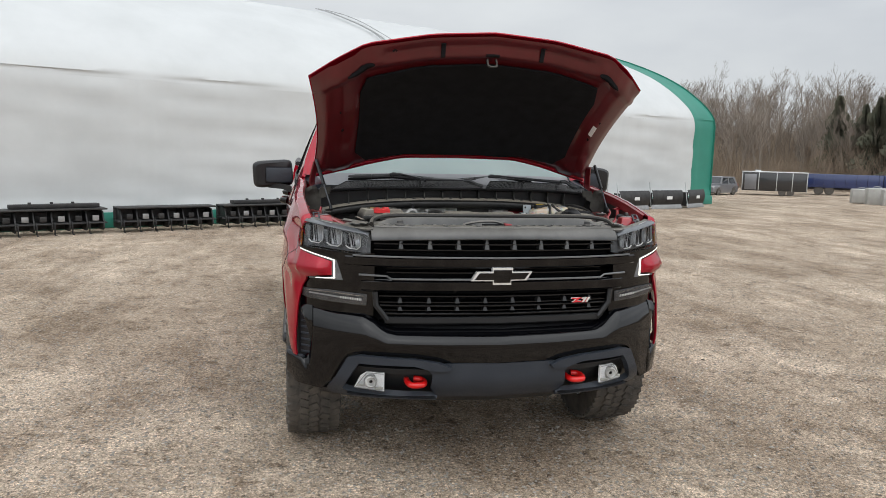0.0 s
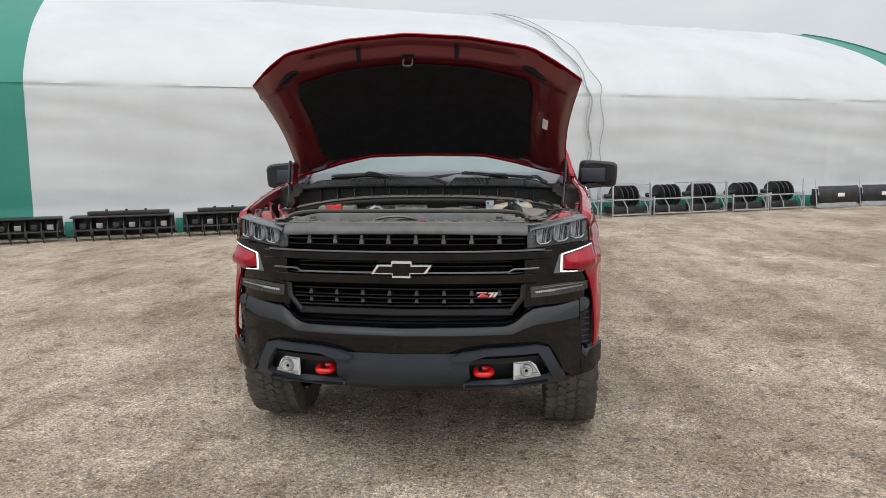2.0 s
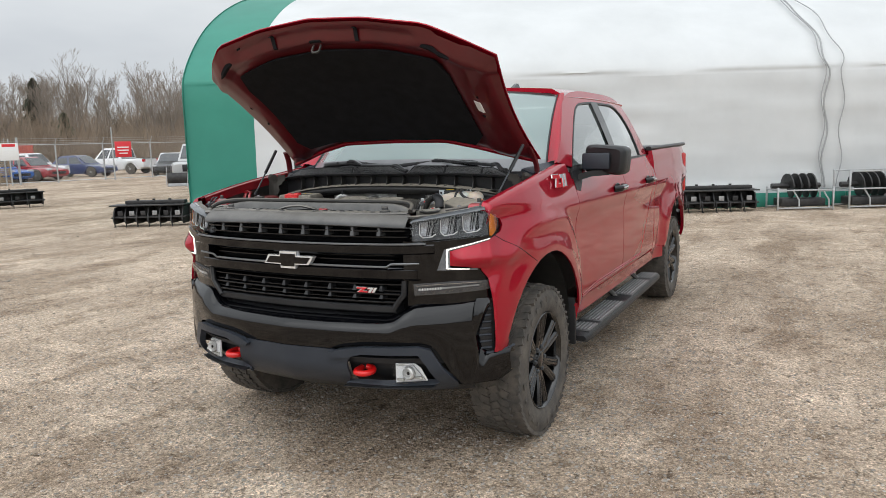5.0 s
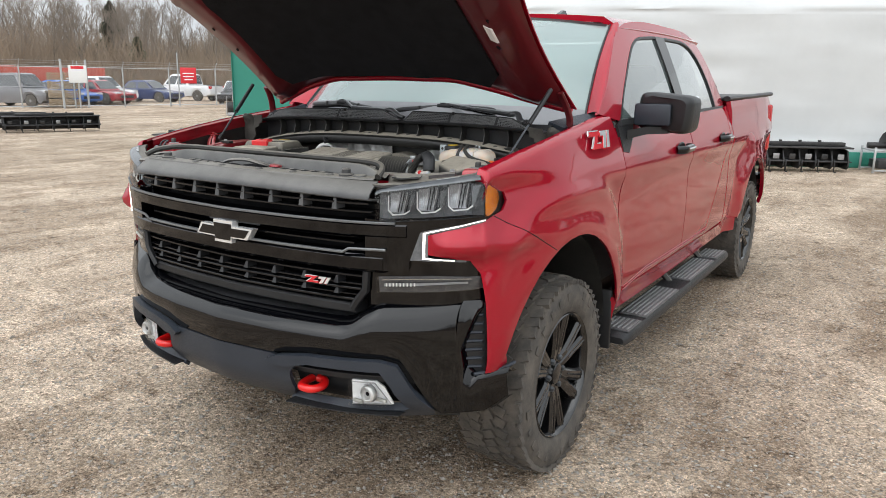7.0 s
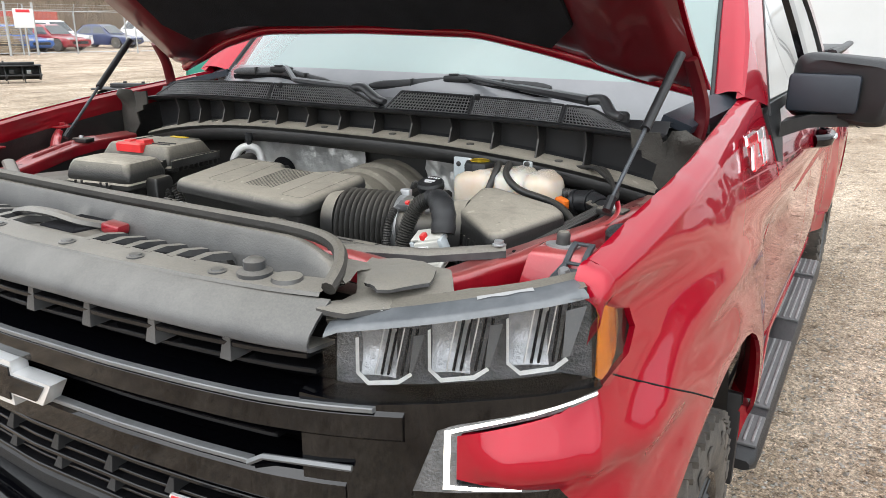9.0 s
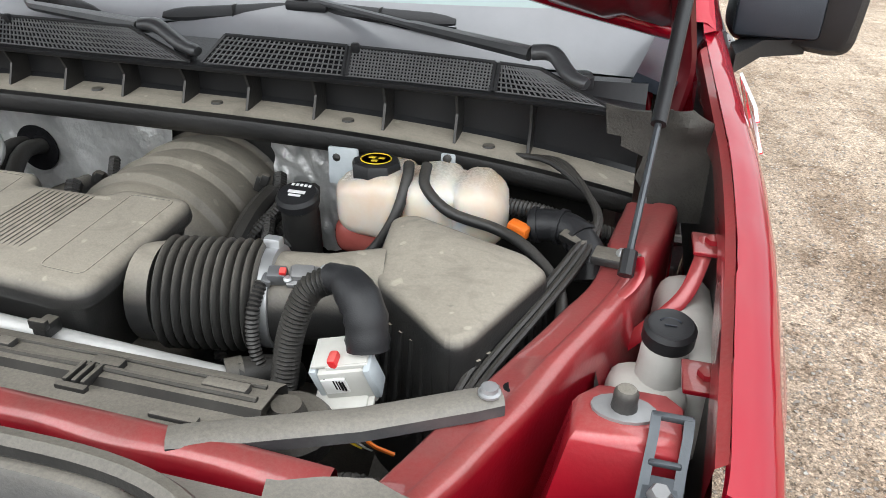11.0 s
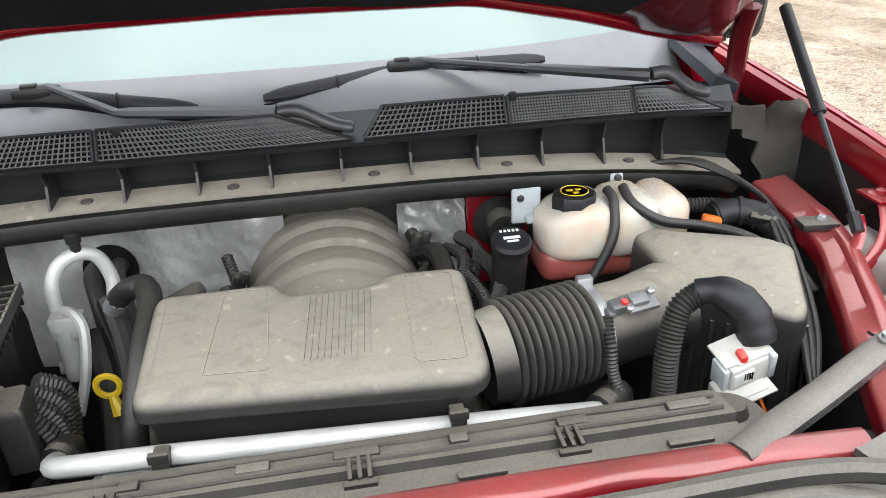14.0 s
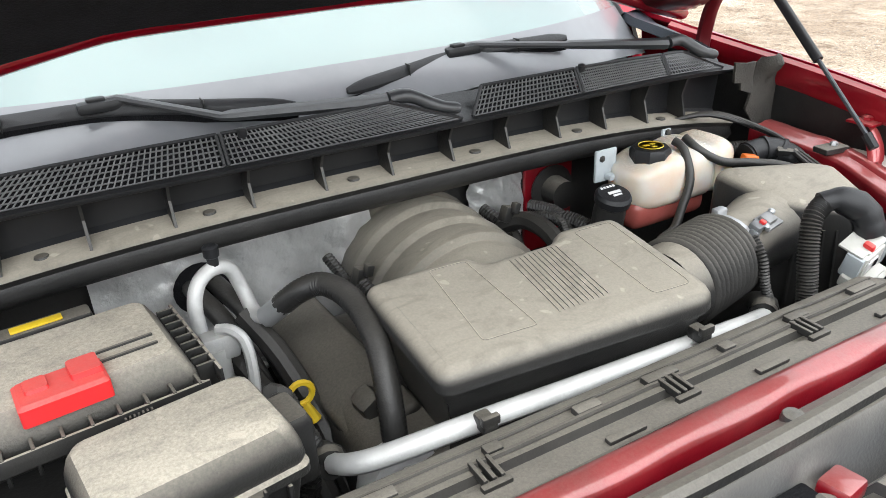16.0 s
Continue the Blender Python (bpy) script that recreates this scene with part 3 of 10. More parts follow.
def pusher(length=1.85, extra=True):
    """A black box section of a snow pusher lying with its trip edges forward."""
    t = thing("snow_pusher_section", "black steel snow pusher section with trip-edge brackets", "plow section", group="pusher sections along the wall")
    bm = bmesh.new()
    box(bm, (0, 0.34, 0.27), (length, 0.04, 0.40), 0.01)
    box(bm, (0, 0.14, 0.455), (length, 0.44, 0.03), 0.008)
    box(bm, (0, 0.18, 0.20), (length, 0.30, 0.05), 0.01)
    part("mouldboard", bm, BLACKSTEEL, t)
    n = 7
    for i in range(n):
        x = -length / 2 + 0.06 + i * (length - 0.12) / (n - 1)
        bm = bmesh.new()
        prof = [(0.32, 0.06), (0.02, 0.06), (-0.05, 0.12), (-0.05, 0.22), (0.05, 0.40), (0.32, 0.44)]
        loft(bm, [[(x - 0.012, a, b) for a, b in prof], [(x + 0.012, a, b) for a, b in prof]])
        part("rib", bm, BLACKSTEEL, t)
        if i < n - 1:
            bm = bmesh.new()
            box(bm, (x + 0.15, -0.02, 0.29), (0.11, 0.025, 0.10), 0.006)
            part("bracket_plate", bm, GREYSTEEL if i % 2 else BLACKSTEEL, t, "grey bracket plate" if i % 2 else "")
            bm = bmesh.new()
            tube(bm, curve([(x + 0.03, -0.05, 0.24), (x + 0.03, -0.09, 0.16), (x + 0.035, -0.06, 0.02), (x + 0.05, -0.12, 0.015)], 3), 0.012, 5)
            part("spring_leg", bm, BLACKSTEEL, t)
    bm = bmesh.new()
    tube(bm, [(-length / 2, -0.03, 0.2), (length / 2, -0.03, 0.2)], 0.014, 6)
    part("pivot_rod", bm, BLACKSTEEL, t)
    if extra:
        bm = bmesh.new()
        box(bm, (0.1, 0.22, 0.51), (length * 0.8, 0.2, 0.07), 0.01)
        for x in (-0.3, 0.05, 0.4):
            box(bm, (x, 0.22, 0.56), (0.05, 0.05, 0.04), 0.006)
        part("spare_edge", bm, BLACKSTEEL, t, "flat black rubber edge laid on top")
    return t


for i, (a, b) in enumerate(((-11.1, -9.6), (-9.5, -7.9), (-7.8, -6.1), (-6.0, -4.3), (-4.2, -2.5), (-2.4, -0.7), (-0.5, 1.2))):
    on_line(pusher((b - a) / 0.898 - 0.06, i % 3 != 1), (a + b) / 2, 0.1 + 0.05 * (i % 2), 0.0, (-1.5, 1.0, -0.5, 1.8, -1.0, 0.6, -0.8)[i])


def auger(turns=4, length=0.62, r=0.26):
    bm = bmesh.new()
    n = turns * 14
    a0, b0 = [], []
    for i in range(n + 1):
        a = i / 14 * 2 * math.pi
        x = -length / 2 + length * i / n
        a0.append((x, 0.05 * math.cos(a), 0.05 * math.sin(a)))
        b0.append((x, r * math.cos(a), r * math.sin(a)))
    loft(bm, [a0, b0], False, False)
    bmesh.ops.recalc_face_normals(bm, faces=bm.faces[:])
    thicken(bm, 0.03)
    tube(bm, [(-length / 2 - 0.28, 0, 0), (length / 2 + 0.1, 0, 0)], 0.055, 8)
    return bm


def auger_rack(tall):
    t = thing("auger_rack", "galvanised steel rack holding a black spreader auger" if tall else "low steel rack holding a black spreader auger", "auger rack", group="auger racks along the wall")
    w, d, h = 1.12, 0.62, 0.80 if tall else 0.48
    for x in (-w / 2, w / 2):
        for y in (0, d):
            bm = bmesh.new()
            box(bm, (x, y, h / 2), (0.035, 0.035, h), 0.006)
            part("upright", bm, STEEL, t)
        bm = bmesh.new()
        box(bm, (x, d / 2, 0.42), (0.03, d, 0.03), 0.005)
        part("side_rail", bm, STEEL, t)
    for y in (0, d):
        for z in [0.05, 0.42] + ([h - 0.02] if tall else []):
            bm = bmesh.new()
            box(bm, (0, y, z), (w, 0.03, 0.03), 0.005)
            part("rail", bm, STEEL, t)
    for sx in (-0.25, 0.35):
        bm = bmesh.new()
        tube(bm, [(sx, 0.02, 0.42), (sx + 0.12, 0.0, 0.22), (sx + 0.12, -0.02, 0.05)], 0.016, 6)
        part("brace", bm, STEEL, t)
    part("auger_screw", auger(), BLACKSTEEL, t, "black steel helical auger").location = (0, d / 2, 0.50)
    bm = bmesh.new()
    box(bm, (0, d / 2, 0.16), (0.9, 0.45, 0.16), 0.02)
    part("base_tray", bm, BLACKSTEEL, t)
    bm = bmesh.new()
    tube(bm, [(w / 2 + 0.04, 0.1, 0.0), (w / 2 + 0.04, 0.1, 0.82)], 0.014, 5)
    part("stake", bm, STEEL, t)
    return t


for x, tall in ((2.05, False), (3.35, True), (4.45, False), (5.45, True), (6.65, False), (7.75, False)):
    on_line(auger_rack(tall), x, 0.1, 0, 2 if tall else -2)


def plow(w):
    t = thing("plow_blade", "black steel plow blade with a bare cutting edge", "plow blade", group="plow blades along the wall")
    bm = bmesh.new()
    rows = []
    for i in range(9):
        a = radians(-42 + i * 9.5)
        rows.append([(sx * w / 2, 0.30 - 0.42 * math.cos(a), 0.37 + 0.42 * math.sin(a)) for sx in (-1, 1)])
    loft(bm, rows, False, False)
    bmesh.ops.recalc_face_normals(bm, faces=bm.faces[:])
    thicken(bm, 0.012)
    part("mouldboard", bm, BLACKSTEEL, t)
    bm = bmesh.new()
    box(bm, (0, -0.06, 0.07), (w + 0.04, 0.03, 0.14), 0.004, rot(-18))
    part("cutting_edge", bm, GREYSTEEL, t, "bare scuffed steel cutting edge")
    bm = bmesh.new()
    box(bm, (0.05, -0.128, 0.36), (0.24, 0.008, 0.10), 0.002)
    part("label", bm, LABELW, t, "white label")
    for x in (-w / 2, w / 2):
        bm = bmesh.new()
        box(bm, (x, 0.04, 0.3), (0.02, 0.22, 0.46), 0.006)
        part("side_plate", bm, BLACKSTEEL, t)
    bm = bmesh.new()
    box(bm, (0, 0.22, 0.22), (w * 0.8, 0.25, 0.2), 0.02)
    part("back_frame", bm, BLACKSTEEL, t)
    bm = bmesh.new()
    tube(bm, [(-w / 2 - 0.05, -0.1, 0.05), (-w / 2 - 0.02, 0.05, 0.85)], 0.014, 5)
    part("marker_rod", bm, STEEL, t)
    return t


for x, w, r in ((9.35, 1.45, 0), (10.85, 1.35, -8), (12.25, 1.2, 9)):
    on_line(plow(w), x, 0.15, 0, r)

# black pusher frames lying out in the yard
for x, y, r, s in ((-19.4, 10.4, 63, 2.6), (-21.0, 9.6, 52, 3.0)):
    p = pusher(s, True)
    p.matrix_world = pose(x, y, ground_z(x, y), 0, 0, r)


# ---- parked vehicles ----
CARGLASS = mat("dark_car_glass", (0.03, 0.035, 0.04), (0.05, 0.055, 0.06), 2, 0.06, 0.0, coat=0.5)
HEADL = mat("pale_headlamp", (0.6, 0.62, 0.64), (0.5, 0.5, 0.52), 20, 0.15, 0.3)
TAILL = mat("red_tail_lamp", (0.5, 0.02, 0.02), (0.4, 0.02, 0.02), 20, 0.2)


def paint(name, c):
    return mat(name, c, tuple(v * 0.92 for v in c), 2, 0.3, 0.1, coat=0.7)


def vehicle(name, label, colour, length, width, height, roof, nose=0.75, bed=False, clear=0.24):
    """A parked vehicle: body with wheel arches, glazed cabin, lamps and wheels. roof: rows of (x, z) of the cabin's outline."""
    t = thing(name, label, "pickup" if bed else "car", group="vehicles parked behind the fence")
    wr = 0.34 if not bed else 0.39
    wx = (length * 0.305, -length * 0.31)
    belt = height * 0.58
    # lower body, as a ring of sections along its length
    rings = []
    for i in range(33):
        x = length / 2 - length * i / 32
        e = min(1, (1 - abs(2 * x / length)) * 9 + 0.45)
        half = width / 2 * (0.82 + 0.18 * min(1, e))
        top = table(-x, [(-length / 2, belt * nose), (-length / 2 + 0.12, belt * (nose + 0.09)), (-length * 0.2, belt * 0.97), (0, belt), (length * 0.45, belt), (length / 2, belt * 0.92)])
        bot = clear + (0.12 if abs(x) > length / 2 - 0.25 else 0)
        for w in wx:
            d = abs(x - w)
            if d < wr + 0.07:
                bot = max(bot, math.sqrt((wr + 0.07) ** 2 - d * d) + wr * 0.9)
        bot = min(bot, top - 0.08)
        rings.append([(x, -half * 0.95, bot), (x, -half, lerp(bot, top, 0.45)), (x, -half * 0.94, top), (x, -half * 0.8, top + 0.02), (x, half * 0.8, top + 0.02), (x, half * 0.94, top), (x, half, lerp(bot, top, 0.45)), (x, half * 0.95, bot)])
    bm = bmesh.new()
    loft(bm, rings)
    part("body", bm, colour, t, sharp=30)
    # cabin
    bm = bmesh.new()
    rr = [(x, z) for x, z in roof]
    loft(bm, [[(x, -width / 2 * (0.9 - 0.2 * (z - belt) / (height - belt)), z) for x, z in rr], [(x, width / 2 * (0.9 - 0.2 * (z - belt) / (height - belt)), z) for x, z in rr]])
    part("cabin", bm, colour, t, sharp=50)
    zs = [z for _, z in rr]
    x0, x3 = rr[0][0], rr[-1][0]
    x1 = max(x for x, z in rr if z > height - 0.12)
    x2 = min(x for x, z in rr if z > height - 0.12)
    zb, zt = belt + 0.06, height - 0.13

    def side_x(z, a, b):
        return lerp(a, b, (z - belt) / (height - belt))
    cuts = [0.0, 0.46, 0.5, 0.94]
    for sy in (-1, 1):
        for a, b in ((0.06, 0.47), (0.53, 0.93)):
            def pt(k, z):
                xa, xb = side_x(z, x0, x1) - 0.05, side_x(z, x3, x2) + 0.05
                y = width / 2 * (0.9 - 0.2 * (z - belt) / (height - belt)) + 0.004
                return (lerp(xa, xb, k), sy * y, z)
            bm = bmesh.new()
            loft(bm, [[pt(a, zb), pt(a, zt)], [pt(b, zb), pt(b, zt)]], False, False)
            part("window", bm, CARGLASS, t)
    for xa, za, xb, zb2, s in ((x0, belt, x1, height, 1), (x3, belt, x2, height, -1)):
        bm = bmesh.new()
        q = []
        for k in (0.12, 0.88):
            x, z = lerp(xa, xb, k) + 0.012 * s, lerp(za, zb2, k) + 0.01
            y = width / 2 * (0.9 - 0.2 * (z - belt) / (height - belt)) * 0.9
            q.append([(x, -y, z), (x, y, z)])
        loft(bm, q, False, False)
        part("windscreen" if s > 0 else "rear_window", bm, CARGLASS, t)
    for sy in (-1, 1):
        bm = bmesh.new()
        box(bm, (length / 2 - 0.12, sy * width * 0.36, belt * 0.80), (0.2, width * 0.2, 0.14), 0.03)
        part("headlight", bm, HEADL, t)
        bm = bmesh.new()
        box(bm, (-length / 2 + 0.06, sy * width * 0.4, belt * 0.88), (0.14, width * 0.13, 0.2), 0.03)
        part("tail_light", bm, TAILL, t)
        for w in wx:
            bm = bmesh.new()
            m = Matrix.Translation((w, sy * (width / 2 - 0.12), wr)) @ rot(90 * -sy)
            lathe(bm, [(wr * 0.62, -0.1), (wr, -0.09), (wr, 0.09), (wr * 0.66, 0.11)], 20, m)
            ty = part("wheel", bm, RUBBER, t)
            bm = bmesh.new()
            lathe(bm, [(wr * 0.65, 0.06), (wr * 0.65, 0.105), (wr * 0.5, 0.10), (0.06, 0.112), (0.02, 0.12)], 10, m)
            part("rim", bm, GREYSTEEL, ty)
    bm = bmesh.new()
    box(bm, (length / 2 - 0.02, 0, belt * (0.72 if bed else 0.55)), (0.08, width * (0.5 if bed else 0.62), 0.32 if bed else 0.16), 0.02)
    part("grille", bm, PLASTIC, t)
    if bed:
        bm = bmesh.new()
        box(bm, (-length * 0.33, 0, belt + 0.03), (length * 0.3, width * 0.78, 0.03), 0.005)
        part("bed_cover", bm, PLASTIC, t)
    return t


def sedan_roof(l, h):
    b = h * 0.58
    return [(l * 0.22, b), (l * 0.06, h - 0.08), (l * 0.01, h), (-l * 0.14, h), (-l * 0.22, h - 0.08), (-l * 0.36, b)]


def suv_roof(l, h):
    b = h * 0.58
    return [(l * 0.22, b), (l * 0.10, h - 0.07), (l * 0.05, h), (-l * 0.36, h - 0.03), (-l * 0.42, h - 0.12), (-l * 0.46, b)]


def pickup_roof(l, h):
    b = h * 0.58
    return [(l * 0.20, b), (l * 0.09, h - 0.07), (l * 0.05, h), (-l * 0.13, h), (-l * 0.16, h - 0.07), (-l * 0.18, b)]


PAINTS = {k: paint(k + "_car_paint", v) for k, v in dict(grey=(0.16, 0.16, 0.17), blue=(0.03, 0.12, 0.42), red=(0.32, 0.02, 0.03), white=(0.72, 0.73, 0.74), navy=(0.02, 0.035, 0.12), silver=(0.42, 0.42, 0.42), black=(0.02, 0.02, 0.022)).items()}
for name, c, lab, kind, x, y, r in (
        ("parked_suv", "grey", "dark grey sport utility parked behind the fence", "suv", -39.4, 20.0, 20),
        ("parked_car", "blue", "bright blue hatchback parked behind the fence", "sedan", -40.9, 23.4, 8),
        ("parked_car", "red", "dark red car with a damaged nose", "sedan", -40.8, 25.5, 12),
        ("parked_car", "white", "white crossover parked among the cars", "suv", -43.0, 27.0, 14),
        ("parked_car", "navy", "navy blue sedan with pale wheels", "sedan", -42.4, 30.2, 18),
        ("parked_pickup", "white", "white crew-cab pickup seen from behind", "pickup", -43.5, 34.0, 195),
        ("parked_car", "black", "black sedan beside the pickups", "sedan", -36.0, 32.5, -60),
        ("parked_car", "white", "white sedan beside the pickups", "sedan", -38.5, 34.5, -50),
        ("parked_pickup", "silver", "silver pickup with a plow on its nose", "pickup", -25.0, 24.0, -50),
        ("parked_car", "white", "white car beyond the building's end", "suv", 36.3, 60.5, 215),
        ("parked_car", "grey", "grey car beyond the building's end", "suv", 36.2, 56.6, 212),
        ("parked_car", "white", "white car at the tree line", "sedan", 38.6, 62.0, 215)):
    l, w, h = dict(sedan=(4.5, 1.78, 1.45), suv=(4.7, 1.86, 1.68), pickup=(5.7, 1.98, 1.9))[kind]
    if c == "grey" and x < 0:
        h = 1.8
    v = vehicle(name, lab, PAINTS[c], l, w, h, dict(sedan=sedan_roof, suv=suv_roof, pickup=pickup_roof)[kind](l, h), 0.86 if kind == "pickup" else 0.72, kind == "pickup", 0.36 if kind == "pickup" else 0.22)
    v.matrix_world = pose(x, y, ground_z(x, y), 0, 0, r)

p = plow(2.2)
p.matrix_world = pose(-22.8, 21.4, ground_z(-22.8, 21.4), 0, 0, 38)
p = plow(1.3)
p.matrix_world = pose(-20.6, 19.9, ground_z(-20.6, 19.9), 0, 0, 30)


def box_trailer():
    t = thing("enclosed_trailer", "black enclosed trailer with pale trim", "trailer")
    bm = bmesh.new()
    box(bm, (0, 0, 1.25), (5.4, 2.2, 1.7), 0.04)
    part("body", bm, PAINTS["black"], t)
    for x in (-2.7, -1.3, 0.2, 1.5, 2.7):
        bm = bmesh.new()
        box(bm, (x, -1.105, 1.25), (0.07, 0.03, 1.7), 0.004)
        part("trim", bm, STEEL, t)
    bm = bmesh.new()
    box(bm, (0, 0, 2.12), (5.5, 2.3, 0.08), 0.02)
    part("roof", bm, PAINTS["white"], t)
    bm = bmesh.new()
    box(bm, (-1.4, 0, 2.22), (0.5, 0.5, 0.14), 0.03)
    part("roof_vent", bm, PAINTS["white"], t)
    bm = bmesh.new()
    box(bm, (-2.0, -1.11, 1.2), (1.0, 0.03, 1.4), 0.01)
    part("side_door", bm, PAINTS["grey"], t)
    for x in (0.7, 1.4):
        bm = bmesh.new()
        lathe(bm, [(0.2, -0.1), (0.33, -0.09), (0.33, 0.09), (0.2, 0.1)], 18, Matrix.Translation((x, -1.0, 0.33)) @ rot(90))
        part("wheel", bm, RUBBER, t)
    return t


def dump_trailer(l):
    t = thing("dump_trailer", "blue steel dump trailer at the tree line", "trailer")
    bm = bmesh.new()
    box(bm, (0, 0, 1.35), (l, 2.3, 1.3), 0.04)
    part("body", bm, PAINTS["navy"], t)
    for i in range(8):
        bm = bmesh.new()
        box(bm, (-l / 2 + 0.3 + i * (l - 0.6) / 7, -1.17, 1.35), (0.1, 0.06, 1.25), 0.01)
        part("rib", bm, PAINTS["navy"], t)
    bm = bmesh.new()
    box(bm, (0, 0, 0.62), (l, 1.6, 0.16), 0.02)
    part("chassis", bm, BLACKSTEEL, t)
    for x in (-1.8, -0.9, 1.4):
        bm = bmesh.new()
        lathe(bm, [(0.22, -0.12), (0.42, -0.1), (0.42, 0.1), (0.22, 0.12)], 18, Matrix.Translation((x, -1.0, 0.42)) @ rot(90))
        part("wheel", bm, RUBBER, t)
    return t


a = box_trailer()
a.matrix_world = pose(42.2, 57.0, ground_z(42.2, 57.0), 0, 0, -34)
for x, y, l in ((50.3, 58.4, 7.0), (57.0, 55.0, 7.5)):
    a = dump_trailer(l)
    a.matrix_world = pose(x, y, ground_z(x, y), 0, 0, -36)
CONCRETE = mat("grey_concrete", (0.42, 0.41, 0.39), (0.34, 0.33, 0.31), 3, 0.9, 0, 0.3, 30)
for x, y, s in ((23.5, 24.8, 0.75), (23.2, 23.6, 0.85), (22.9, 22.4, 0.8)):
    t = thing("concrete_block", "pale grey concrete block on the dirt", "block", (x, y, ground_z(x, y)), -30, "concrete blocks")
    bm = bmesh.new()
    box(bm, (0, 0, 0.42 * s), (0.8, 0.6, 0.84 * s), 0.05)
    part("block", bm, CONCRETE, t)
    bm = bmesh.new()
    tube(bm, curve([(-0.15, 0, 0.82 * s), (-0.12, 0, 0.9 * s), (0.12, 0, 0.9 * s), (0.15, 0, 0.82 * s)], 3), 0.015, 5)
    part("lifting_eye", bm, STEEL, t)

# ---- chain-link fence, signs and crates ----
FENCE = [(-39.0, 11.0), (-36.6, 18.6), (-34.3, 25.8), (-31.6, 33.5)]


def fence():
    t = thing("chain_link_fence", "galvanised chain-link fence with barbed wire", "fence")
    wires = bmesh.new()
    for (xa, ya), (xb, yb) in zip(FENCE, FENCE[1:]):
        n = 3
        for i in range(n):
            x, y = lerp(xa, xb, i / n), lerp(ya, yb, i / n)
            g = ground_z(x, y)
            bm = bmesh.new()
            tube(bm, [(x, y, g), (x, y, g + 2.15)], 0.04, 6)
            po = part("post", bm, STEEL, t)
            bm = bmesh.new()
            tube(bm, [(x, y, g + 2.1), (x + 0.3, y - 0.1, g + 2.45)], 0.02, 5)
            part("barb_arm", bm, STEEL, po)
        for z in (0.1, 2.1):
            bm = bmesh.new()
            tube(bm, [(xa, ya, z), (xb, yb, z)], 0.022, 5)
            part("rail", bm, STEEL, t)
        for k in range(3):
            bm = bmesh.new()
            tube(bm, [(xa + 0.1 * k, ya, 2.18 + 0.12 * k), (xb + 0.1 * k, yb, 2.18 + 0.12 * k)], 0.006, 3)
            part("barbed_wire", bm, STEEL, t)
        d = math.hypot(xb - xa, yb - ya)
        m = int(d / 0.14)
        for i in range(-14, m):
            for s in (0, 1):
                a, b = i / m, (i + 14) / m
                za, zb = (0.1, 2.1) if s == 0 else (2.1, 0.1)
                if a < 0:
                    za, a = lerp(za, zb, -a / (b - a)), 0
                if b > 1:
                    zb, b = lerp(za, zb, (1 - a) / (b - a)), 1
                tube(wires, [(lerp(xa, xb, a), lerp(ya, yb, a), za), (lerp(xa, xb, b), lerp(ya, yb, b), zb)], 0.0022, 3, False)
    tagged(part("wire_mesh", wires, STEEL, t, "woven wire mesh"), kind="stuff")
    for x, y in ((-35.2, 20.0), (-35.6, 21.6)):
        bm = bmesh.new()
        tube(bm, [(x, y, 0), (x, y, 2.5)], 0.06, 8)
        part("gate_post", bm, STEEL, t)


fence()
SIGNRED = mat("red_sign_face", (0.62, 0.02, 0.03), (0.55, 0.02, 0.03), 4, 0.5)
for x, y, red in ((-33.6, 25.9, True), (-34.9, 20.7, False)):
    t = thing("sign_board", "red sign board with white bars of writing on a post" if red else "white sign board with a red band on the fence", "sign", (x, y, 0), 56)
    bm = bmesh.new()
    tube(bm, [(0, 0.06, 0), (0, 0.06, 3.0 if red else 2.4)], 0.035, 6)
    part("post", bm, STEEL, t)
    bm = bmesh.new()
    box(bm, (0.55 if red else 0, 0, 1.75), (0.86, 0.012, 0.88), 0.002)
    part("face", bm, SIGNRED if red else LABELW, t)
    for k in range(3):
        bm = bmesh.new()
        box(bm, (0.55 if red else 0, -0.010, 1.86 - 0.17 * k if red else 2.08), (0.6 - 0.15 * (k == 2), 0.006, 0.06 if red else 0.14), 0.001)
        if red or k == 0:
            part("writing_bar", bm, WHITEPAINT if red else SIGNRED, t)
WOOD = mat("weathered_pine_boards", (0.34, 0.26, 0.17), (0.25, 0.19, 0.13), 6, 0.85, 0, 0.2, 60)
for x, y in ((-36.6, 20.9),):
    t = thing("crate_stack", "stack of weathered wooden crates behind the gate", "crates", (x, y, ground_z(x, y)), 55)
    for j in range(4):
        for k in range(4):
            bm = bmesh.new()
            box(bm, (0, -0.5, 0.12 + j * 0.46 + k * 0.1), (1.5, 0.03, 0.07), 0.004)
            part("board", bm, WOOD, t)
        for sx in (-0.7, 0, 0.7):
            bm = bmesh.new()
            box(bm, (sx, 0, 0.28 + j * 0.46), (0.08, 0.96, 0.4), 0.004)
            part("stud", bm, WOOD, t)
RUSTRED = mat("faded_red_steel", (0.42, 0.09, 0.06), (0.34, 0.07, 0.05), 3, 0.6)
for x, y, r in ((-50.0, 22.0, 62), (-51.0, 29.0, 62)):
    t = thing("shipping_container", "faded red steel container behind the cars", "container", (x, y, 0), r)
    bm = bmesh.new()
    box(bm, (0, 0, 1.15), (6.0, 2.3, 2.3), 0.03)
    part("shell", bm, RUSTRED, t)
    for i in range(24):
        bm = bmesh.new()
        box(bm, (-2.88 + i * 0.25, -1.17, 1.15), (0.12, 0.05, 2.1), 0.01)
        part("corrugation", bm, RUSTRED, t)

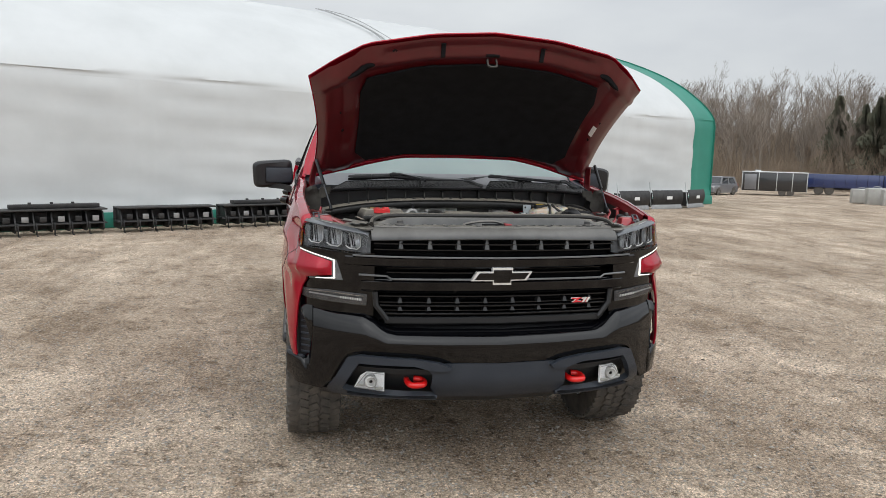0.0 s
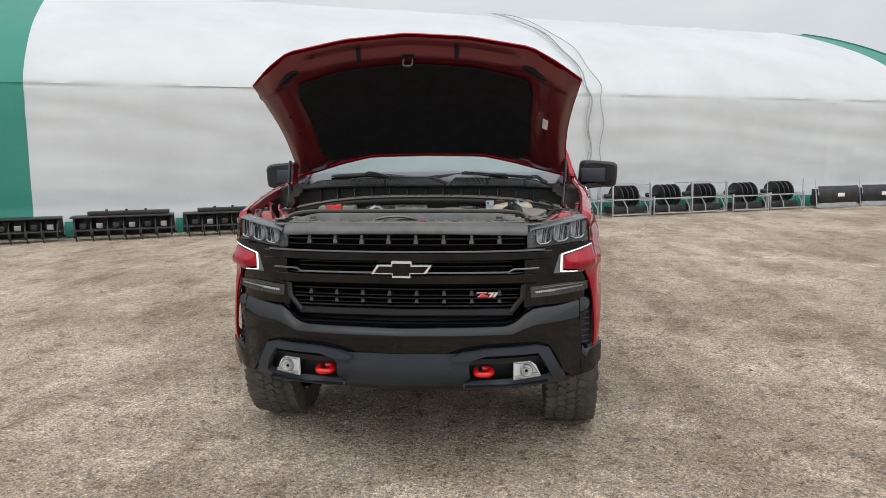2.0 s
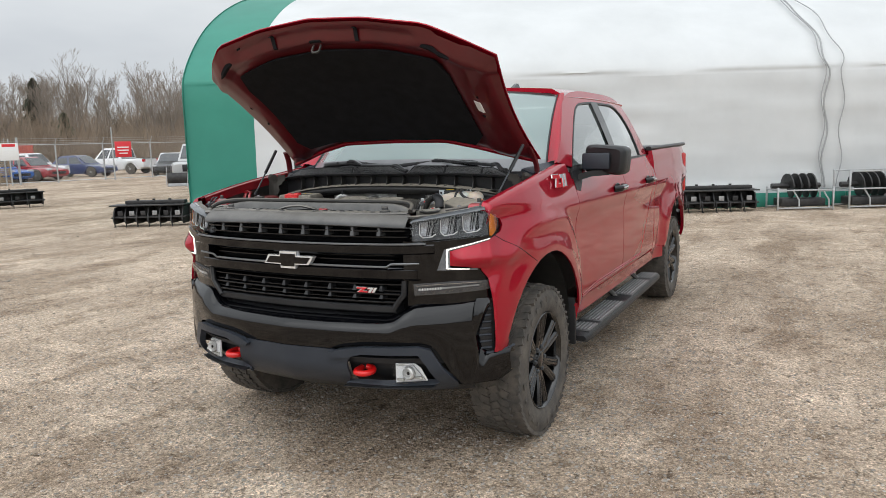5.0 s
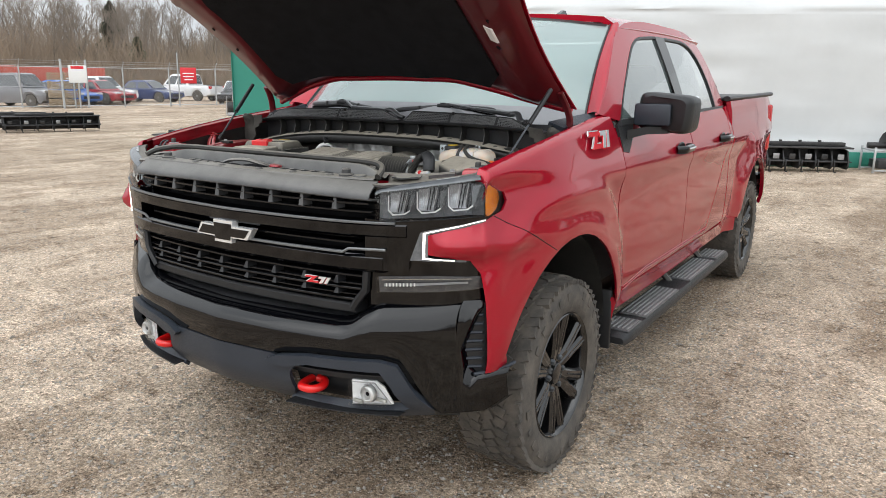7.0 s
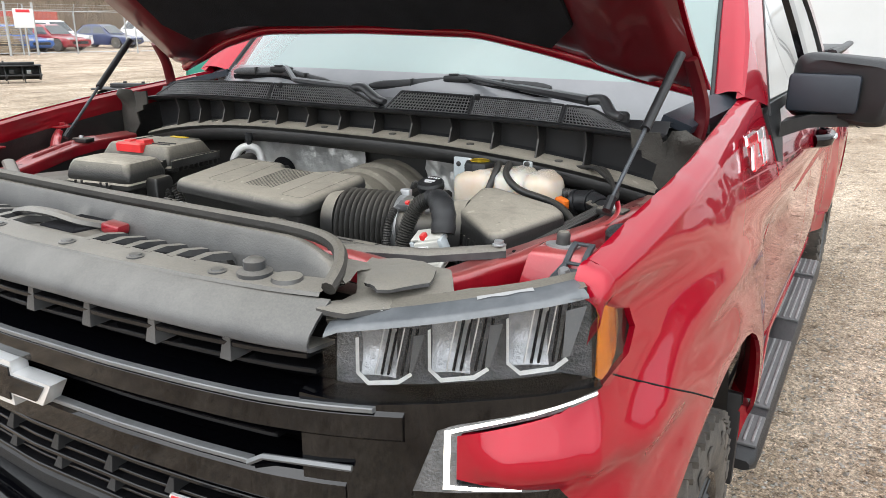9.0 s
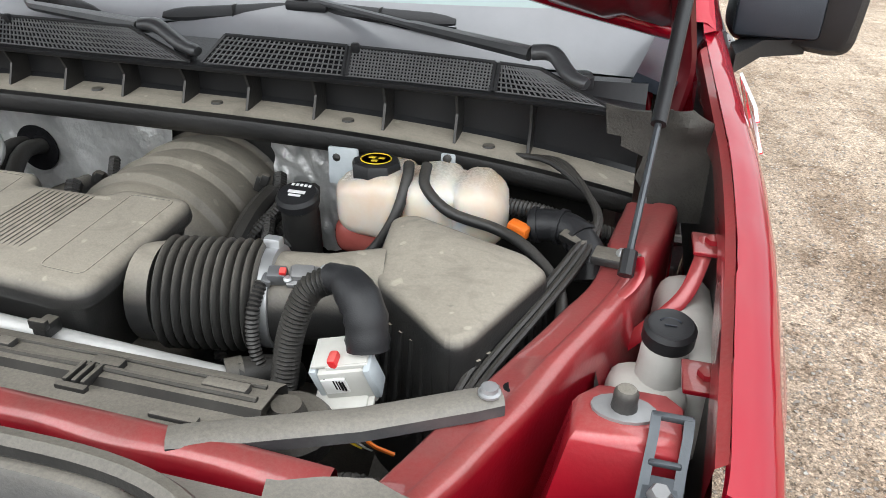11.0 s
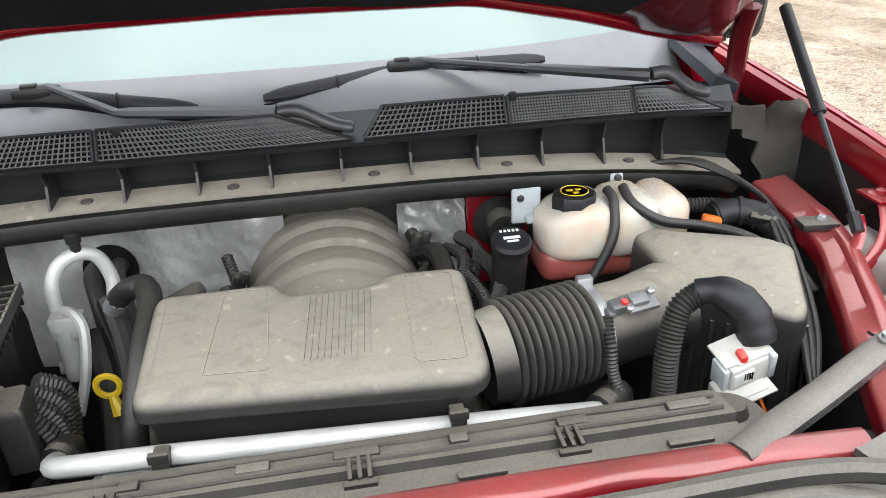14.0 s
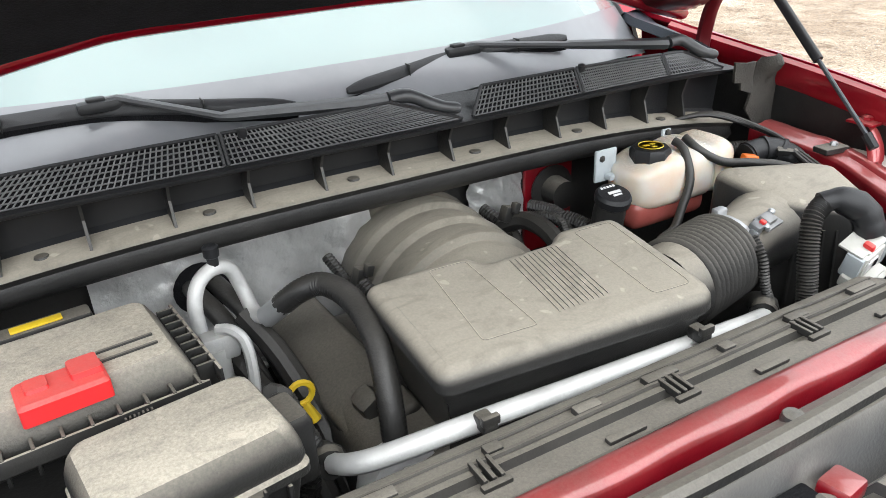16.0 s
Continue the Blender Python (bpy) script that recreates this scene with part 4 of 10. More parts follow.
# ---- woods: bare trees, brush and a few conifers ----
BARK = mat("grey_brown_bark", (0.27, 0.225, 0.185), (0.17, 0.14, 0.115), 0.3, 0.95, island=0.35)
TWIGS = mat("brown_brush_twigs", (0.34, 0.265, 0.195), (0.20, 0.155, 0.115), 0.25, 0.95, fine=0.3, bscale=2)
NEEDLES = mat("dark_conifer_needles", (0.085, 0.092, 0.062), (0.125, 0.115, 0.080), 1.5, 0.9, island=0.3)
LITTER = mat("leaf_litter_slope", (0.27, 0.21, 0.155), (0.17, 0.13, 0.10), 0.15, 0.97, 0, 0.5, 2, fine=0.5)


def edge(a):
    """How far off the woods begin in direction a (degrees)."""
    return table(a % 360, [(0, 90), (40, 88), (62, 86), (90, 78), (110, 68), (160, 66), (200, 75), (300, 85), (360, 90)])


def hill(x, y):
    d = math.hypot(x, y) - edge(math.degrees(math.atan2(y, x)))
    return max(0.0, min(1.0, d / 55)) ** 1.2 * (8.5 if x > 0 else 5.5)


def grow(rnd, h, out, spread=1.0):
    """Adds one bare tree's limbs to out as (points, radii)."""
    def limb(p, d, ln, r, level):
        pts, q = [p], p.copy()
        d = d.normalized()
        n = (5, 3, 2, 1)[level]
        for i in range(n):
            d = (d + Vector((rnd.gauss(0, 0.10), rnd.gauss(0, 0.10), rnd.gauss(0.05, 0.06)))).normalized()
            q = q + d * ln / n
            pts.append(q.copy())
        out.append((pts, [max(0.006, r * (1 - 0.75 * i / n)) for i in range(n + 1)]))
        if level < 3:
            for k in range((13, 6, 5)[level]):
                f = rnd.uniform((0.28, 0.2, 0.15)[level], 1.0)
                i = min(n - 1, int(f * n))
                b = pts[i].lerp(pts[i + 1], f * n - i)
                a = rnd.uniform(0, 6.283)
                side = Vector((math.cos(a), math.sin(a), 0))
                nd = (d * 0.8 + side * rnd.uniform(0.4, 0.85) * spread + Vector((0, 0, 0.25))).normalized()
                limb(b, nd, ln * rnd.uniform(0.34, 0.52) * (1.15 - 0.4 * f), max(0.011, r * 0.40 * (1 - 0.5 * f)), level + 1)
    limb(Vector((0, 0, -0.2)), Vector((rnd.gauss(0, 0.05), rnd.gauss(0, 0.05), 1)), h * 0.78, h * rnd.uniform(0.008, 0.0125), 0)


def limbs_mesh(name, limbs, at=None):
    """Limbs as three-sided tapered tubes; the last twigs end in a point."""
    verts, faces = [], []
    for pts, rad in limbs:
        k = len(verts)
        for p, r in zip(pts, rad):
            verts += [(p.x - r, p.y - r * 0.6, p.z), (p.x + r, p.y - r * 0.6, p.z), (p.x, p.y + r, p.z)]
        for j in range(len(pts) - 1):
            b = k + 3 * j
            faces += [(b, b + 1, b + 4, b + 3), (b + 1, b + 2, b + 5, b + 4), (b + 2, b, b + 3, b + 5)]
    me = bpy.data.meshes.new(name)
    me.from_pydata(verts, [], faces)
    return me


def woods():
    rnd = random.Random(11)
    kinds = []
    for k in range(6):
        t = thing("bare_tree", "tall bare grey-brown deciduous tree at the yard's edge", "tree", group="bare trees round the yard")
        li = []
        grow(random.Random(70 + k), 9.6 + k * 0.6, li)
        o = new("trunk", limbs_mesh("trunk", li[:1]))
        o.data.materials.append(BARK)
        o.parent = t
        o = new("crown", limbs_mesh("crown", li[1:]))
        o.data.materials.append(BARK)
        o.parent = t
        kinds.append(t)
    for i in range(96):
        a = rnd.uniform(40, 80) if i % 5 < 2 else rnd.uniform(96, 162)
        d = edge(a) + 2 + rnd.uniform(0, 20)
        x, y = d * math.cos(radians(a)), d * math.sin(radians(a))
        k = kinds[i % 6]
        m = pose(x, y, fall(x, y) + hill(x, y) - 0.2, 0, 0, rnd.uniform(0, 360))
        if i < 6:
            k.matrix_world = m
        else:
            o = copy_thing(k, m)
            f = rnd.uniform(0.7, 1.1) * (0.76 if a > 90 else 0.88)
            o.scale = (f, f, f)
    # the depth of the woods behind, too thick to count; a fifth is added unseen all round, to darken reflections
    stock = []
    for k in range(9):
        li = []
        grow(random.Random(200 + k), 9.4 + 0.4 * k, li, 0.9)
        stock.append([q for q in li if len(q[0]) != 2 or rnd.random() < 0.75])
    limbs = []
    for i in range(900):
        u = rnd.random()
        a = rnd.uniform(38, 84) if u < 0.46 else rnd.uniform(94, 164) if u < 0.80 else rnd.uniform(164, 398)
        d = edge(a) + 4 + 52 * rnd.random()
        x, y = d * math.cos(radians(a)), d * math.sin(radians(a))
        z = fall(x, y) + hill(x, y)
        f = rnd.uniform(0.7, 1.12) * (0.76 if a > 90 else 0.88)
        c, s = math.cos(i * 1.7) * f, math.sin(i * 1.7) * f
        few = 2 if u >= 0.80 else 1
        for pts, rad in stock[i % 9][::few]:
            limbs.append(([Vector((x + p.x * c - p.y * s, y + p.x * s + p.y * c, z + p.z * f)) for p in pts], rad))
    me = limbs_mesh("far_woods", limbs)
    me.materials.append(BARK)
    tagged(new("far_woods", me), "thick leafless grey-brown woods behind the yard, added unseen around it", "woods", kind="stuff")


def build_slope():
    bm = bmesh.new()
    rows = []
    for j in range(10):
        ring = []
        # runs all round; the part out of view only shapes reflections
        for i in range(181):
            a = i * 2 * math.pi / 180
            d = edge(math.degrees(a)) - 2 + j * 8
            x, y = d * math.cos(a), d * math.sin(a)
            ring.append((x, y, fall(x, y) + hill(x, y) + 0.5 * noise.noise((x * 0.1, y * 0.1, 0)) * min(1, j) - 0.15))
        rows.append(ring)
    loft(bm, rows, False, False)
    bmesh.ops.recalc_face_normals(bm, faces=bm.faces[:])
    tagged(part("wooded_slope", bm, LITTER), "leaf-littered brown slope behind the yard", "slope", kind="structure")


def build_brush():
    rnd = random.Random(3)
    bm_v, bm_f = [], []
    for i in range(34000):
        # every sixth clump is added unseen behind the camera, for reflections
        g = rnd.uniform(34, 166) if i % 6 else rnd.uniform(166, 394)
        a = radians(g)
        d = edge(g) + 50 * rnd.random() ** 1.2
        x, y = d * math.cos(a), d * math.sin(a)
        z = fall(x, y) + hill(x, y) - 0.1
        h = rnd.uniform(1.4, 6.0) * (0.75 + 0.6 * noise.noise((x * 0.12, y * 0.12, 5)))
        for s in range(4):
            r = 0.012 + 0.010 * rnd.random()
            lx, ly = rnd.gauss(0, 0.26) * h, rnd.gauss(0, 0.26) * h
            k = len(bm_v)
            for f in (0, 0.55, 1):
                w = r * (1 - 0.7 * f)
                cx, cy, cz = x + lx * f * f, y + ly * f * f, z + h * f * rnd.uniform(0.9, 1.0)
                bm_v += [(cx - w, cy, cz), (cx + w, cy, cz)]
            bm_f += [(k, k + 1, k + 3, k + 2), (k + 2, k + 3, k + 5, k + 4)]
            # crossed blades give the stem a body from every side
            k = len(bm_v)
            for f in (0, 0.55, 1):
                w = r * (1 - 0.7 * f)
                cx, cy, cz = x + lx * f * f, y + ly * f * f, z + h * f * 0.95
                bm_v += [(cx, cy - w, cz), (cx, cy + w, cz)]
            bm_f += [(k, k + 1, k + 3, k + 2), (k + 2, k + 3, k + 5, k + 4)]
    me = bpy.data.meshes.new("brush")
    me.from_pydata(bm_v, [], bm_f)
    me.materials.append(TWIGS)
    tagged(new("brush", me), "dense leafless brown brush under the trees", "brush", kind="stuff")


def conifer(seed, h):
    rnd = random.Random(seed)
    t = thing("conifer", "dark green conifer among the bare trees", "tree", group="conifers in the woods")
    bm = bmesh.new()
    tube(bm, [(0, 0, -0.3), (0, 0, h * 0.95)], [0.16, 0.03], 6)
    part("trunk", bm, BARK, t)
    bm = bmesh.new()
    for i in range(1800):
        f = rnd.random() ** 0.8
        z = h * (0.12 + 0.88 * f)
        r = h * 0.30 * (1 - f) ** 0.7 * (0.8 + 0.3 * math.sin(f * 23 + seed)) + 0.15
        a = rnd.uniform(0, 6.283)
        e = rnd.uniform(0.4, 1.05) * r
        c, s = math.cos(a), math.sin(a)
        w = 0.08 + 0.10 * (1 - f)
        p0, p1 = Vector((c * e * 0.25, s * e * 0.25, z)), Vector((c * e, s * e, z - 0.3 * e))
        o = Vector((-s, c, 0)) * w
        q = [bm.verts.new(v) for v in (p0 - o * 0.5, p0 + o * 0.5, p1 + o + Vector((0, 0, -0.08)), p1 * 1.08, p1 - o + Vector((0, 0, -0.08)))]
        bm.faces.new(q)
    part("crown", bm, NEEDLES, t, smooth=False)
    return t


build_slope()
build_brush()
woods()
for k, (g, d, h) in enumerate(((43.2, 92, 10), (44.8, 96, 11.5), (45.6, 100, 10.5), (46.2, 92, 11), (46.9, 98, 9.5), (47.4, 97, 11), (48.2, 94, 9.5), (49.0, 99, 8.5), (50.6, 99, 9.5), (143.3, 78, 4.6), (145.2, 96, 7.5), (147, 80, 3.5))):
    x, y = d * math.cos(radians(g)) - 0.5, d * math.sin(radians(g)) - 2.5
    c = conifer(40 + k, h)
    c.matrix_world = pose(x, y, fall(x, y) + hill(x, y) - 0.1, 0, 0, k * 50)

# ---- the red pickup: front at y = 0, facing the camera ----
truck = thing("pickup_truck", "red crew-cab pickup with black trim and its hood open", "pickup")
PB = [(0, 0.03), (0.27, 0.055), (0.45, 0.088), (0.55, 0.115), (0.64, 0.15), (0.72, 0.193), (0.8, 0.242), (0.88, 0.302), (0.93, 0.345), (0.97, 0.388), (1.0, 0.43), (1.016, 0.48)]
PG = [(0, 0.122), (0.27, 0.136), (0.42, 0.152), (0.54, 0.170), (0.63, 0.195), (0.70, 0.222), (0.768, 0.254), (0.83, 0.292), (0.88, 0.326), (0.92, 0.360), (0.944, 0.392), (0.956, 0.44)]


def smooth_table(x, pts):
    h = 0.025
    return (table(x - h, pts) + 2 * table(x, pts) + table(x + h, pts)) / 4


def pb(x):
    return smooth_table(abs(x), [(-0.27, 0.055)] + PB)


def pg(x):
    return smooth_table(abs(x), [(-0.27, 0.140)] + PG)


def front(off):
    return lambda x, z: Vector((x, pg(x) + off, z))


SIDE_Y = [(0.34, 0.915), (0.37, 0.936), (0.40, 0.948), (0.44, 0.957), (0.50, 0.964), (0.6, 0.974), (0.75, 0.988), (0.95, 0.998), (1.5, 1.003), (2.0, 1.012), (3.0, 1.014), (3.8, 1.008), (4.7, 1.003), (5.3, 0.985), (5.65, 0.955)]
SIDE_Z = [(0.40, -0.06), (0.56, -0.038), (0.63, -0.014), (0.72, -0.008), (0.86, -0.004), (0.98, -0.006), (1.08, -0.008), (1.13, -0.001), (1.17, 0.016), (1.205, 0.021), (1.225, 0.016), (1.29, -0.006), (1.36, -0.030), (1.42, -0.053), (1.5, -0.08), (1.9, -0.232)]
ARCH_F, ARCH_R = (0.96, 0.44), (4.70, 0.44)


def soft_table(pts, lo, hi, width, step=0.005):
    """The rows blended by a bell curve of the given width, looked up on a fine grid."""
    xs = np.arange(lo, hi, step)
    v = np.interp(xs, [p[0] for p in pts], [p[1] for p in pts])
    k = np.exp(-0.5 * (np.arange(-4 * width, 4 * width + step, step) / width) ** 2)
    w = np.pad(v, len(k) // 2, mode="edge")
    return xs, np.convolve(w, k / k.sum(), mode="valid")[:len(xs)]


SOFT_Y, SOFT_Z = soft_table(SIDE_Y, 0.2, 5.9, 0.018), soft_table(SIDE_Z, 0.3, 2.0, 0.020)


def side_x(y, z):
    x = float(np.interp(y, *SOFT_Y)) + float(np.interp(z, *SOFT_Z))
    for cy, cz in (ARCH_F, ARCH_R):
        d = math.hypot(y - cy, (z - cz) * 0.97)
        if z < 1.3:
            x += 0.024 * math.exp(-((d - 0.56) / 0.085) ** 2) * (1 if z > 0.3 else 0)
        # broad squared-off flare round the arch
        e = (abs((y - cy) / 0.60) ** 3.2 + abs((z - 0.46) / 0.70) ** 3.2) ** (1 / 3.2)
        k = min(1.0, max(0.0, (1.08 - e) / 0.10))
        x += 0.026 * k * k * (3 - 2 * k)
    if y < 0.86:
        ridge = math.exp(-((z - 1.050) / (0.035 if z < 1.050 else 0.050)) ** 2)
        x += 0.026 * ridge * min(1.0, max(0.0, (0.86 - y) / 0.36))
    # the body draws in at the headlight's height
    k = min(1.0, max(0.0, (z - 1.10) / 0.11)) * min(1.0, max(0.0, (0.92 - y) / 0.48))
    up = min(1.0, max(0.0, (z - 1.225) / 0.055))
    x -= 0.046 * k * k * (3 - 2 * k) * (1 - 0.75 * up * up * (3 - 2 * up))
    return x


def flank(y, z):
    return Vector((side_x(y, z), y, z))


def arch(c, r=0.54, a0=200, a1=-22, n=26, sq=1.0):
    """Wheel-arch opening, front to rear."""
    return [(c[0] + r * math.cos(radians(lerp(a0, a1, i / n))) * (-1) * -1, c[1] + r * 1.04 * math.sin(radians(lerp(a0, a1, i / n)))) for i in range(n + 1)]


HEADER = mat("charcoal_header_plastic", (0.042, 0.044, 0.047), (0.085, 0.086, 0.088), 7, 0.32, 0.0, 0.08, 300, dust=0.20)
FOGW = mat("silvered_reflector", (0.95, 0.95, 0.95), (0.86, 0.87, 0.88), 60, 0.2, 0.0, 0.3, 160)
# black glass edge, its colour greyed for the sky's reflection
FRIT = mat("glass_edge_with_sky_grey", (0.17, 0.175, 0.185), (0.20, 0.205, 0.215), 6, 0.20, spec=0.5)
CELL = mat("satin_reflector_cell", (0.55, 0.56, 0.58), (0.36, 0.37, 0.38), 50, 0.16, 0.5, 0.3, 260)
CLEARBOX = mat("clear_ribbed_lamp_housing", (0.17, 0.175, 0.185), (0.09, 0.095, 0.10), 45, 0.18, 0.3, 0.4, 220)
GUIDE = mat("dull_light_guide", (0.40, 0.40, 0.40), (0.30, 0.30, 0.305), 40, 0.3)
DRLBOX = mat("grey_lamp_housing", (0.11, 0.11, 0.115), (0.07, 0.07, 0.073), 30, 0.25, 0.3)
# front fender: side skin with its top rounded over towards the engine bay
FTOP = [(0.40, 1.296), (0.46, 1.308), (0.6, 1.333), (0.75, 1.357), (1.0, 1.392), (1.2, 1.414), (1.35, 1.432), (1.55, 1.455)]


def fender_skin(y, v):
    p = fender_plain(y, v)
    ridge = math.exp(-((p.z - 1.050) / (0.035 if p.z < 1.050 else 0.050)) ** 2)
    k = min(1.0, max(0.0, (0.56 - y) / 0.166))
    return p - Vector((0, 0.036 * ridge * k * k, 0))


def fender_plain(y, v):
    zt = smooth_table(y, FTOP)
    r = 0.032
    if v <= zt - r:
        return Vector((side_x(y, v), y, v))
    k = (v - (zt - r))
    x0 = side_x(y, zt - r)
    if k <= r * 1.57:
        a = k / r
        return Vector((x0 - r * (1 - math.cos(a)), y, zt - r + r * math.sin(a)))
    e = k - r * 1.57
    return Vector((x0 - r - e, y, zt + 0.004 - e * 0.05))


fo = [(0.428, 1.240)] + [(y, smooth_table(y, FTOP) + 0.032) for y in (0.440, 0.5, 0.6, 0.7, 0.8, 0.9, 1.0, 1.1, 1.2, 1.3, 1.4, 1.48)] + [ (1.523, 1.30), (1.528, 1.0), (1.530, 0.60), (1.500, 0.585)]
fo += [p for p in arch(ARCH_F)[::-1] if p[1] > (0.60 if p[0] > 0.9 else 0.62)]
fo += [(0.500, 0.605), (0.394, 0.605), (0.394, 1.00), (0.394, 1.136), (0.430, 1.146), (0.490, 1.160), (0.522, 1.190), (0.518, 1.218)]
# red cheek between the lamps, wrapping to the front
ck = [(0.795, 1.024), (0.795, 1.090), (0.85, 1.106), (0.90, 1.118), (0.930, 1.130), (0.946, 1.136), (0.946, 0.605), (0.936, 0.605), (0.936, 0.80), (0.934, 0.955), (0.915, 1.005), (0.86, 1.018)]


def cheek(x, z):
    """Bulges forward to a soft crest and runs out on the fender's front edge."""
    bulge = math.exp(-((z - 1.050) / (0.035 if z < 1.050 else 0.050)) ** 2) * min(1, max(0, (x - 0.795) / 0.07))
    p = Vector((x, pg(x) - 0.004 - 0.046 * bulge, z))
    k = min(1.0, max(0.0, (x - 0.87) / 0.076))
    k = k * k * (3 - 2 * k)
    edge = fender_skin(0.394, z)
    return p + (edge - Vector((0.946, pg(0.946) - 0.004 - 0.046 * bulge, z))) * k


bm = sheet(fo, 0.025, 0.02, fender_skin, 0, (1, 0, 0.3))
front_part = sheet(ck, 0.010, 0.02, cheek, 0, (0, -1, 0))
joined = bpy.data.meshes.new("front_fender")
front_part.to_mesh(joined)
front_part.free()
bm.from_mesh(joined)
bpy.data.meshes.remove(joined)
bmesh.ops.remove_doubles(bm, verts=bm.verts[:], dist=0.0025)
thicken(bm, 0.010)
both("front_fender", bm, RED, truck, "glossy red front fender", sharp=50)
bm = bmesh.new()
rows = []
for k in range(15):
    a = fender_skin(0.436, lerp(1.236, smooth_table(0.436, FTOP) + 0.032, k / 14))
    rows.append([a, a + Vector((-0.001, -0.012, -0.001)), a + Vector((-0.003, -0.020, -0.006)), Vector((a.x - 0.006, 0.409, min(a.z - 0.014, 1.278))), Vector((a.x - 0.008, 0.404, min(a.z - 0.040, 1.262)))])
loft(bm, rows, False, False)
bmesh.ops.recalc_face_normals(bm, faces=bm.faces[:])
if sum(q.normal.y for q in bm.faces) > 0:
    bmesh.ops.reverse_faces(bm, faces=bm.faces[:])
both("fender_nose", bm, RED, truck, "rounded red nose of the fender over the lamp", sharp=70)
bm = bmesh.new()
tube(bm, [fender_skin(y, z) for y, z in [(lerp(0.440, 0.775, i / 14), table(lerp(0.440, 0.775, i / 14), [(0.44, 1.146), (0.483, 1.124), (0.556, 1.087), (0.66, 1.036), (0.775, 0.976)])) for i in range(15)]], 0.0016, 5)
both("panel_gap", bm, MATTBLACK, truck, "thin dark gap between the fender panels")

# wheel-house liners
for cy in (ARCH_F[0], ARCH_R[0]):
    bm = bmesh.new()
    rows = []
    for x in (0.52, 0.72, 0.97):
        rows.append([(x, a, b) for a, b in arch((cy, 0.44), 0.535, 178, 2, 22)])
    loft(bm, rows, False, False)
    bm.faces.new([bm.verts.new((0.52, a, b)) for a, b in arch((cy, 0.44), 0.535, 178, 2, 22)])
    both("wheel_house_liner", bm, DARKBAY, truck, "black wheel-house liner")

# doors, sills, cab corner, bed side
DOORS = {"front_door": [(1.538, 0.615), (1.534, 1.0), (1.530, 1.30), (1.545, 1.392), (2.0, 1.402), (2.66, 1.412), (2.668, 1.0), (2.668, 0.615)],
         "rear_door": [(2.676, 0.615), (2.676, 1.0), (2.670, 1.412), (3.2, 1.420), (3.62, 1.428), (3.70, 1.40), (3.685, 1.22), (3.62, 1.08), (3.46, 0.90), (3.32, 0.74), (3.24, 0.615)]}
for nm, o in DOORS.items():
    bm = sheet(o, 0.06, 0.045, flank, 0.03, (1, 0, 0))
    for d, f in zip(both(nm, bm, RED, truck, "red door skin", sharp=50), (1, -1)):
        hy = 2.42 if nm == "front_door" else 3.43
        hx = side_x(hy, 1.235)
        b = bmesh.new()
        tube(b, curve([(f * (hx + 0.002), hy - 0.105, 1.236), (f * (hx + 0.038), hy - 0.07, 1.238), (f * (hx + 0.042), hy, 1.239), (f * (hx + 0.038), hy + 0.075, 1.240), (f * (hx + 0.002), hy + 0.105, 1.240)], 4), 0.017, 8, True, 1.3)
        part("handle", b, GLOSS, d, "black handle")
        b = bmesh.new()
        tube(b, [(f * (hx + 0.056), hy - 0.06, 1.243), (f * (hx + 0.060), hy, 1.244), (f * (hx + 0.056), hy + 0.065, 1.245)], 0.006, 6)
        part("handle_trim", b, CHROME, d, "bright handle strip")
        b = bmesh.new()
        lathe(b, [(0.05, -0.006), (0.055, 0.0), (0.03, 0.002), (0.001, 0.001)], 14, Matrix.Translation((f * hx, hy - 0.01, 1.236)) @ rot(0, 90 * f) @ Matrix.Diagonal((0.7, 1.5, 1, 1)))
        part("handle_cup", b, GLOSS, d)
sill = [(1.50, 0.50), (1.50, 0.606), (3.235, 0.606), (3.55, 0.60), (4.10, 0.60), (4.14, 0.50)]
bm = sheet(sill, 0.1, 0.03, flank, 0.03, (1, 0, 0))
both("rocker_sill", bm, RED, truck, "red rocker sill", sharp=50)
for z, yb in ((0.640, 3.26), (0.655, 3.27)):
    bm = bmesh.new()
    tube(bm, [(side_x(y, z) + 0.001, y, z) for y in (1.545, 2.0, 2.6, yb)], 0.004, 5)
    both("sill_moulding", bm, RED, truck, "thin raised moulding along the door bottom")
corner = [(3.71, 1.43), (3.775, 1.44), (3.775, 0.62), (3.25, 0.612), (3.33, 0.735), (3.47, 0.893), (3.63, 1.075), (3.695, 1.22)]
bm = sheet(corner, 0.05, 0.05, flank, 0.02, (1, 0, 0))
both("cab_corner", bm, RED, truck, "red cab corner", sharp=50)
bed = [(3.79, 0.60), (3.79, 1.468), (4.4, 1.475), (5.60, 1.485), (5.66, 1.40), (5.66, 0.72), (5.30, 0.64)]
bed += [p for p in arch(ARCH_R)[::-1] if p[1] > 0.52] + [(4.14, 0.60)]


def bed_skin(y, z):
    x = side_x(y, min(z, 1.30)) - (0.03 * max(0, (z - 1.30) / 0.18) ** 2)
    return Vector((x, y, z))


bm = sheet(bed, 0.07, 0.05, bed_skin, 0.03, (1, 0, 0))
both("bed_side", bm, RED, truck, "red bed side with a flared rear arch", sharp=50)
bm = bmesh.new()
tube(bm, [(0.945, 3.80, 1.485), (0.948, 4.6, 1.492), (0.935, 5.6, 1.502)], 0.026, 8, True, 0.7)
both("bed_rail_cap", bm, PLASTIC, truck, "black bed rail cap")
bm = bmesh.new()
box(bm, (0, 4.7, 1.48), (1.80, 1.82, 0.03), 0.01)
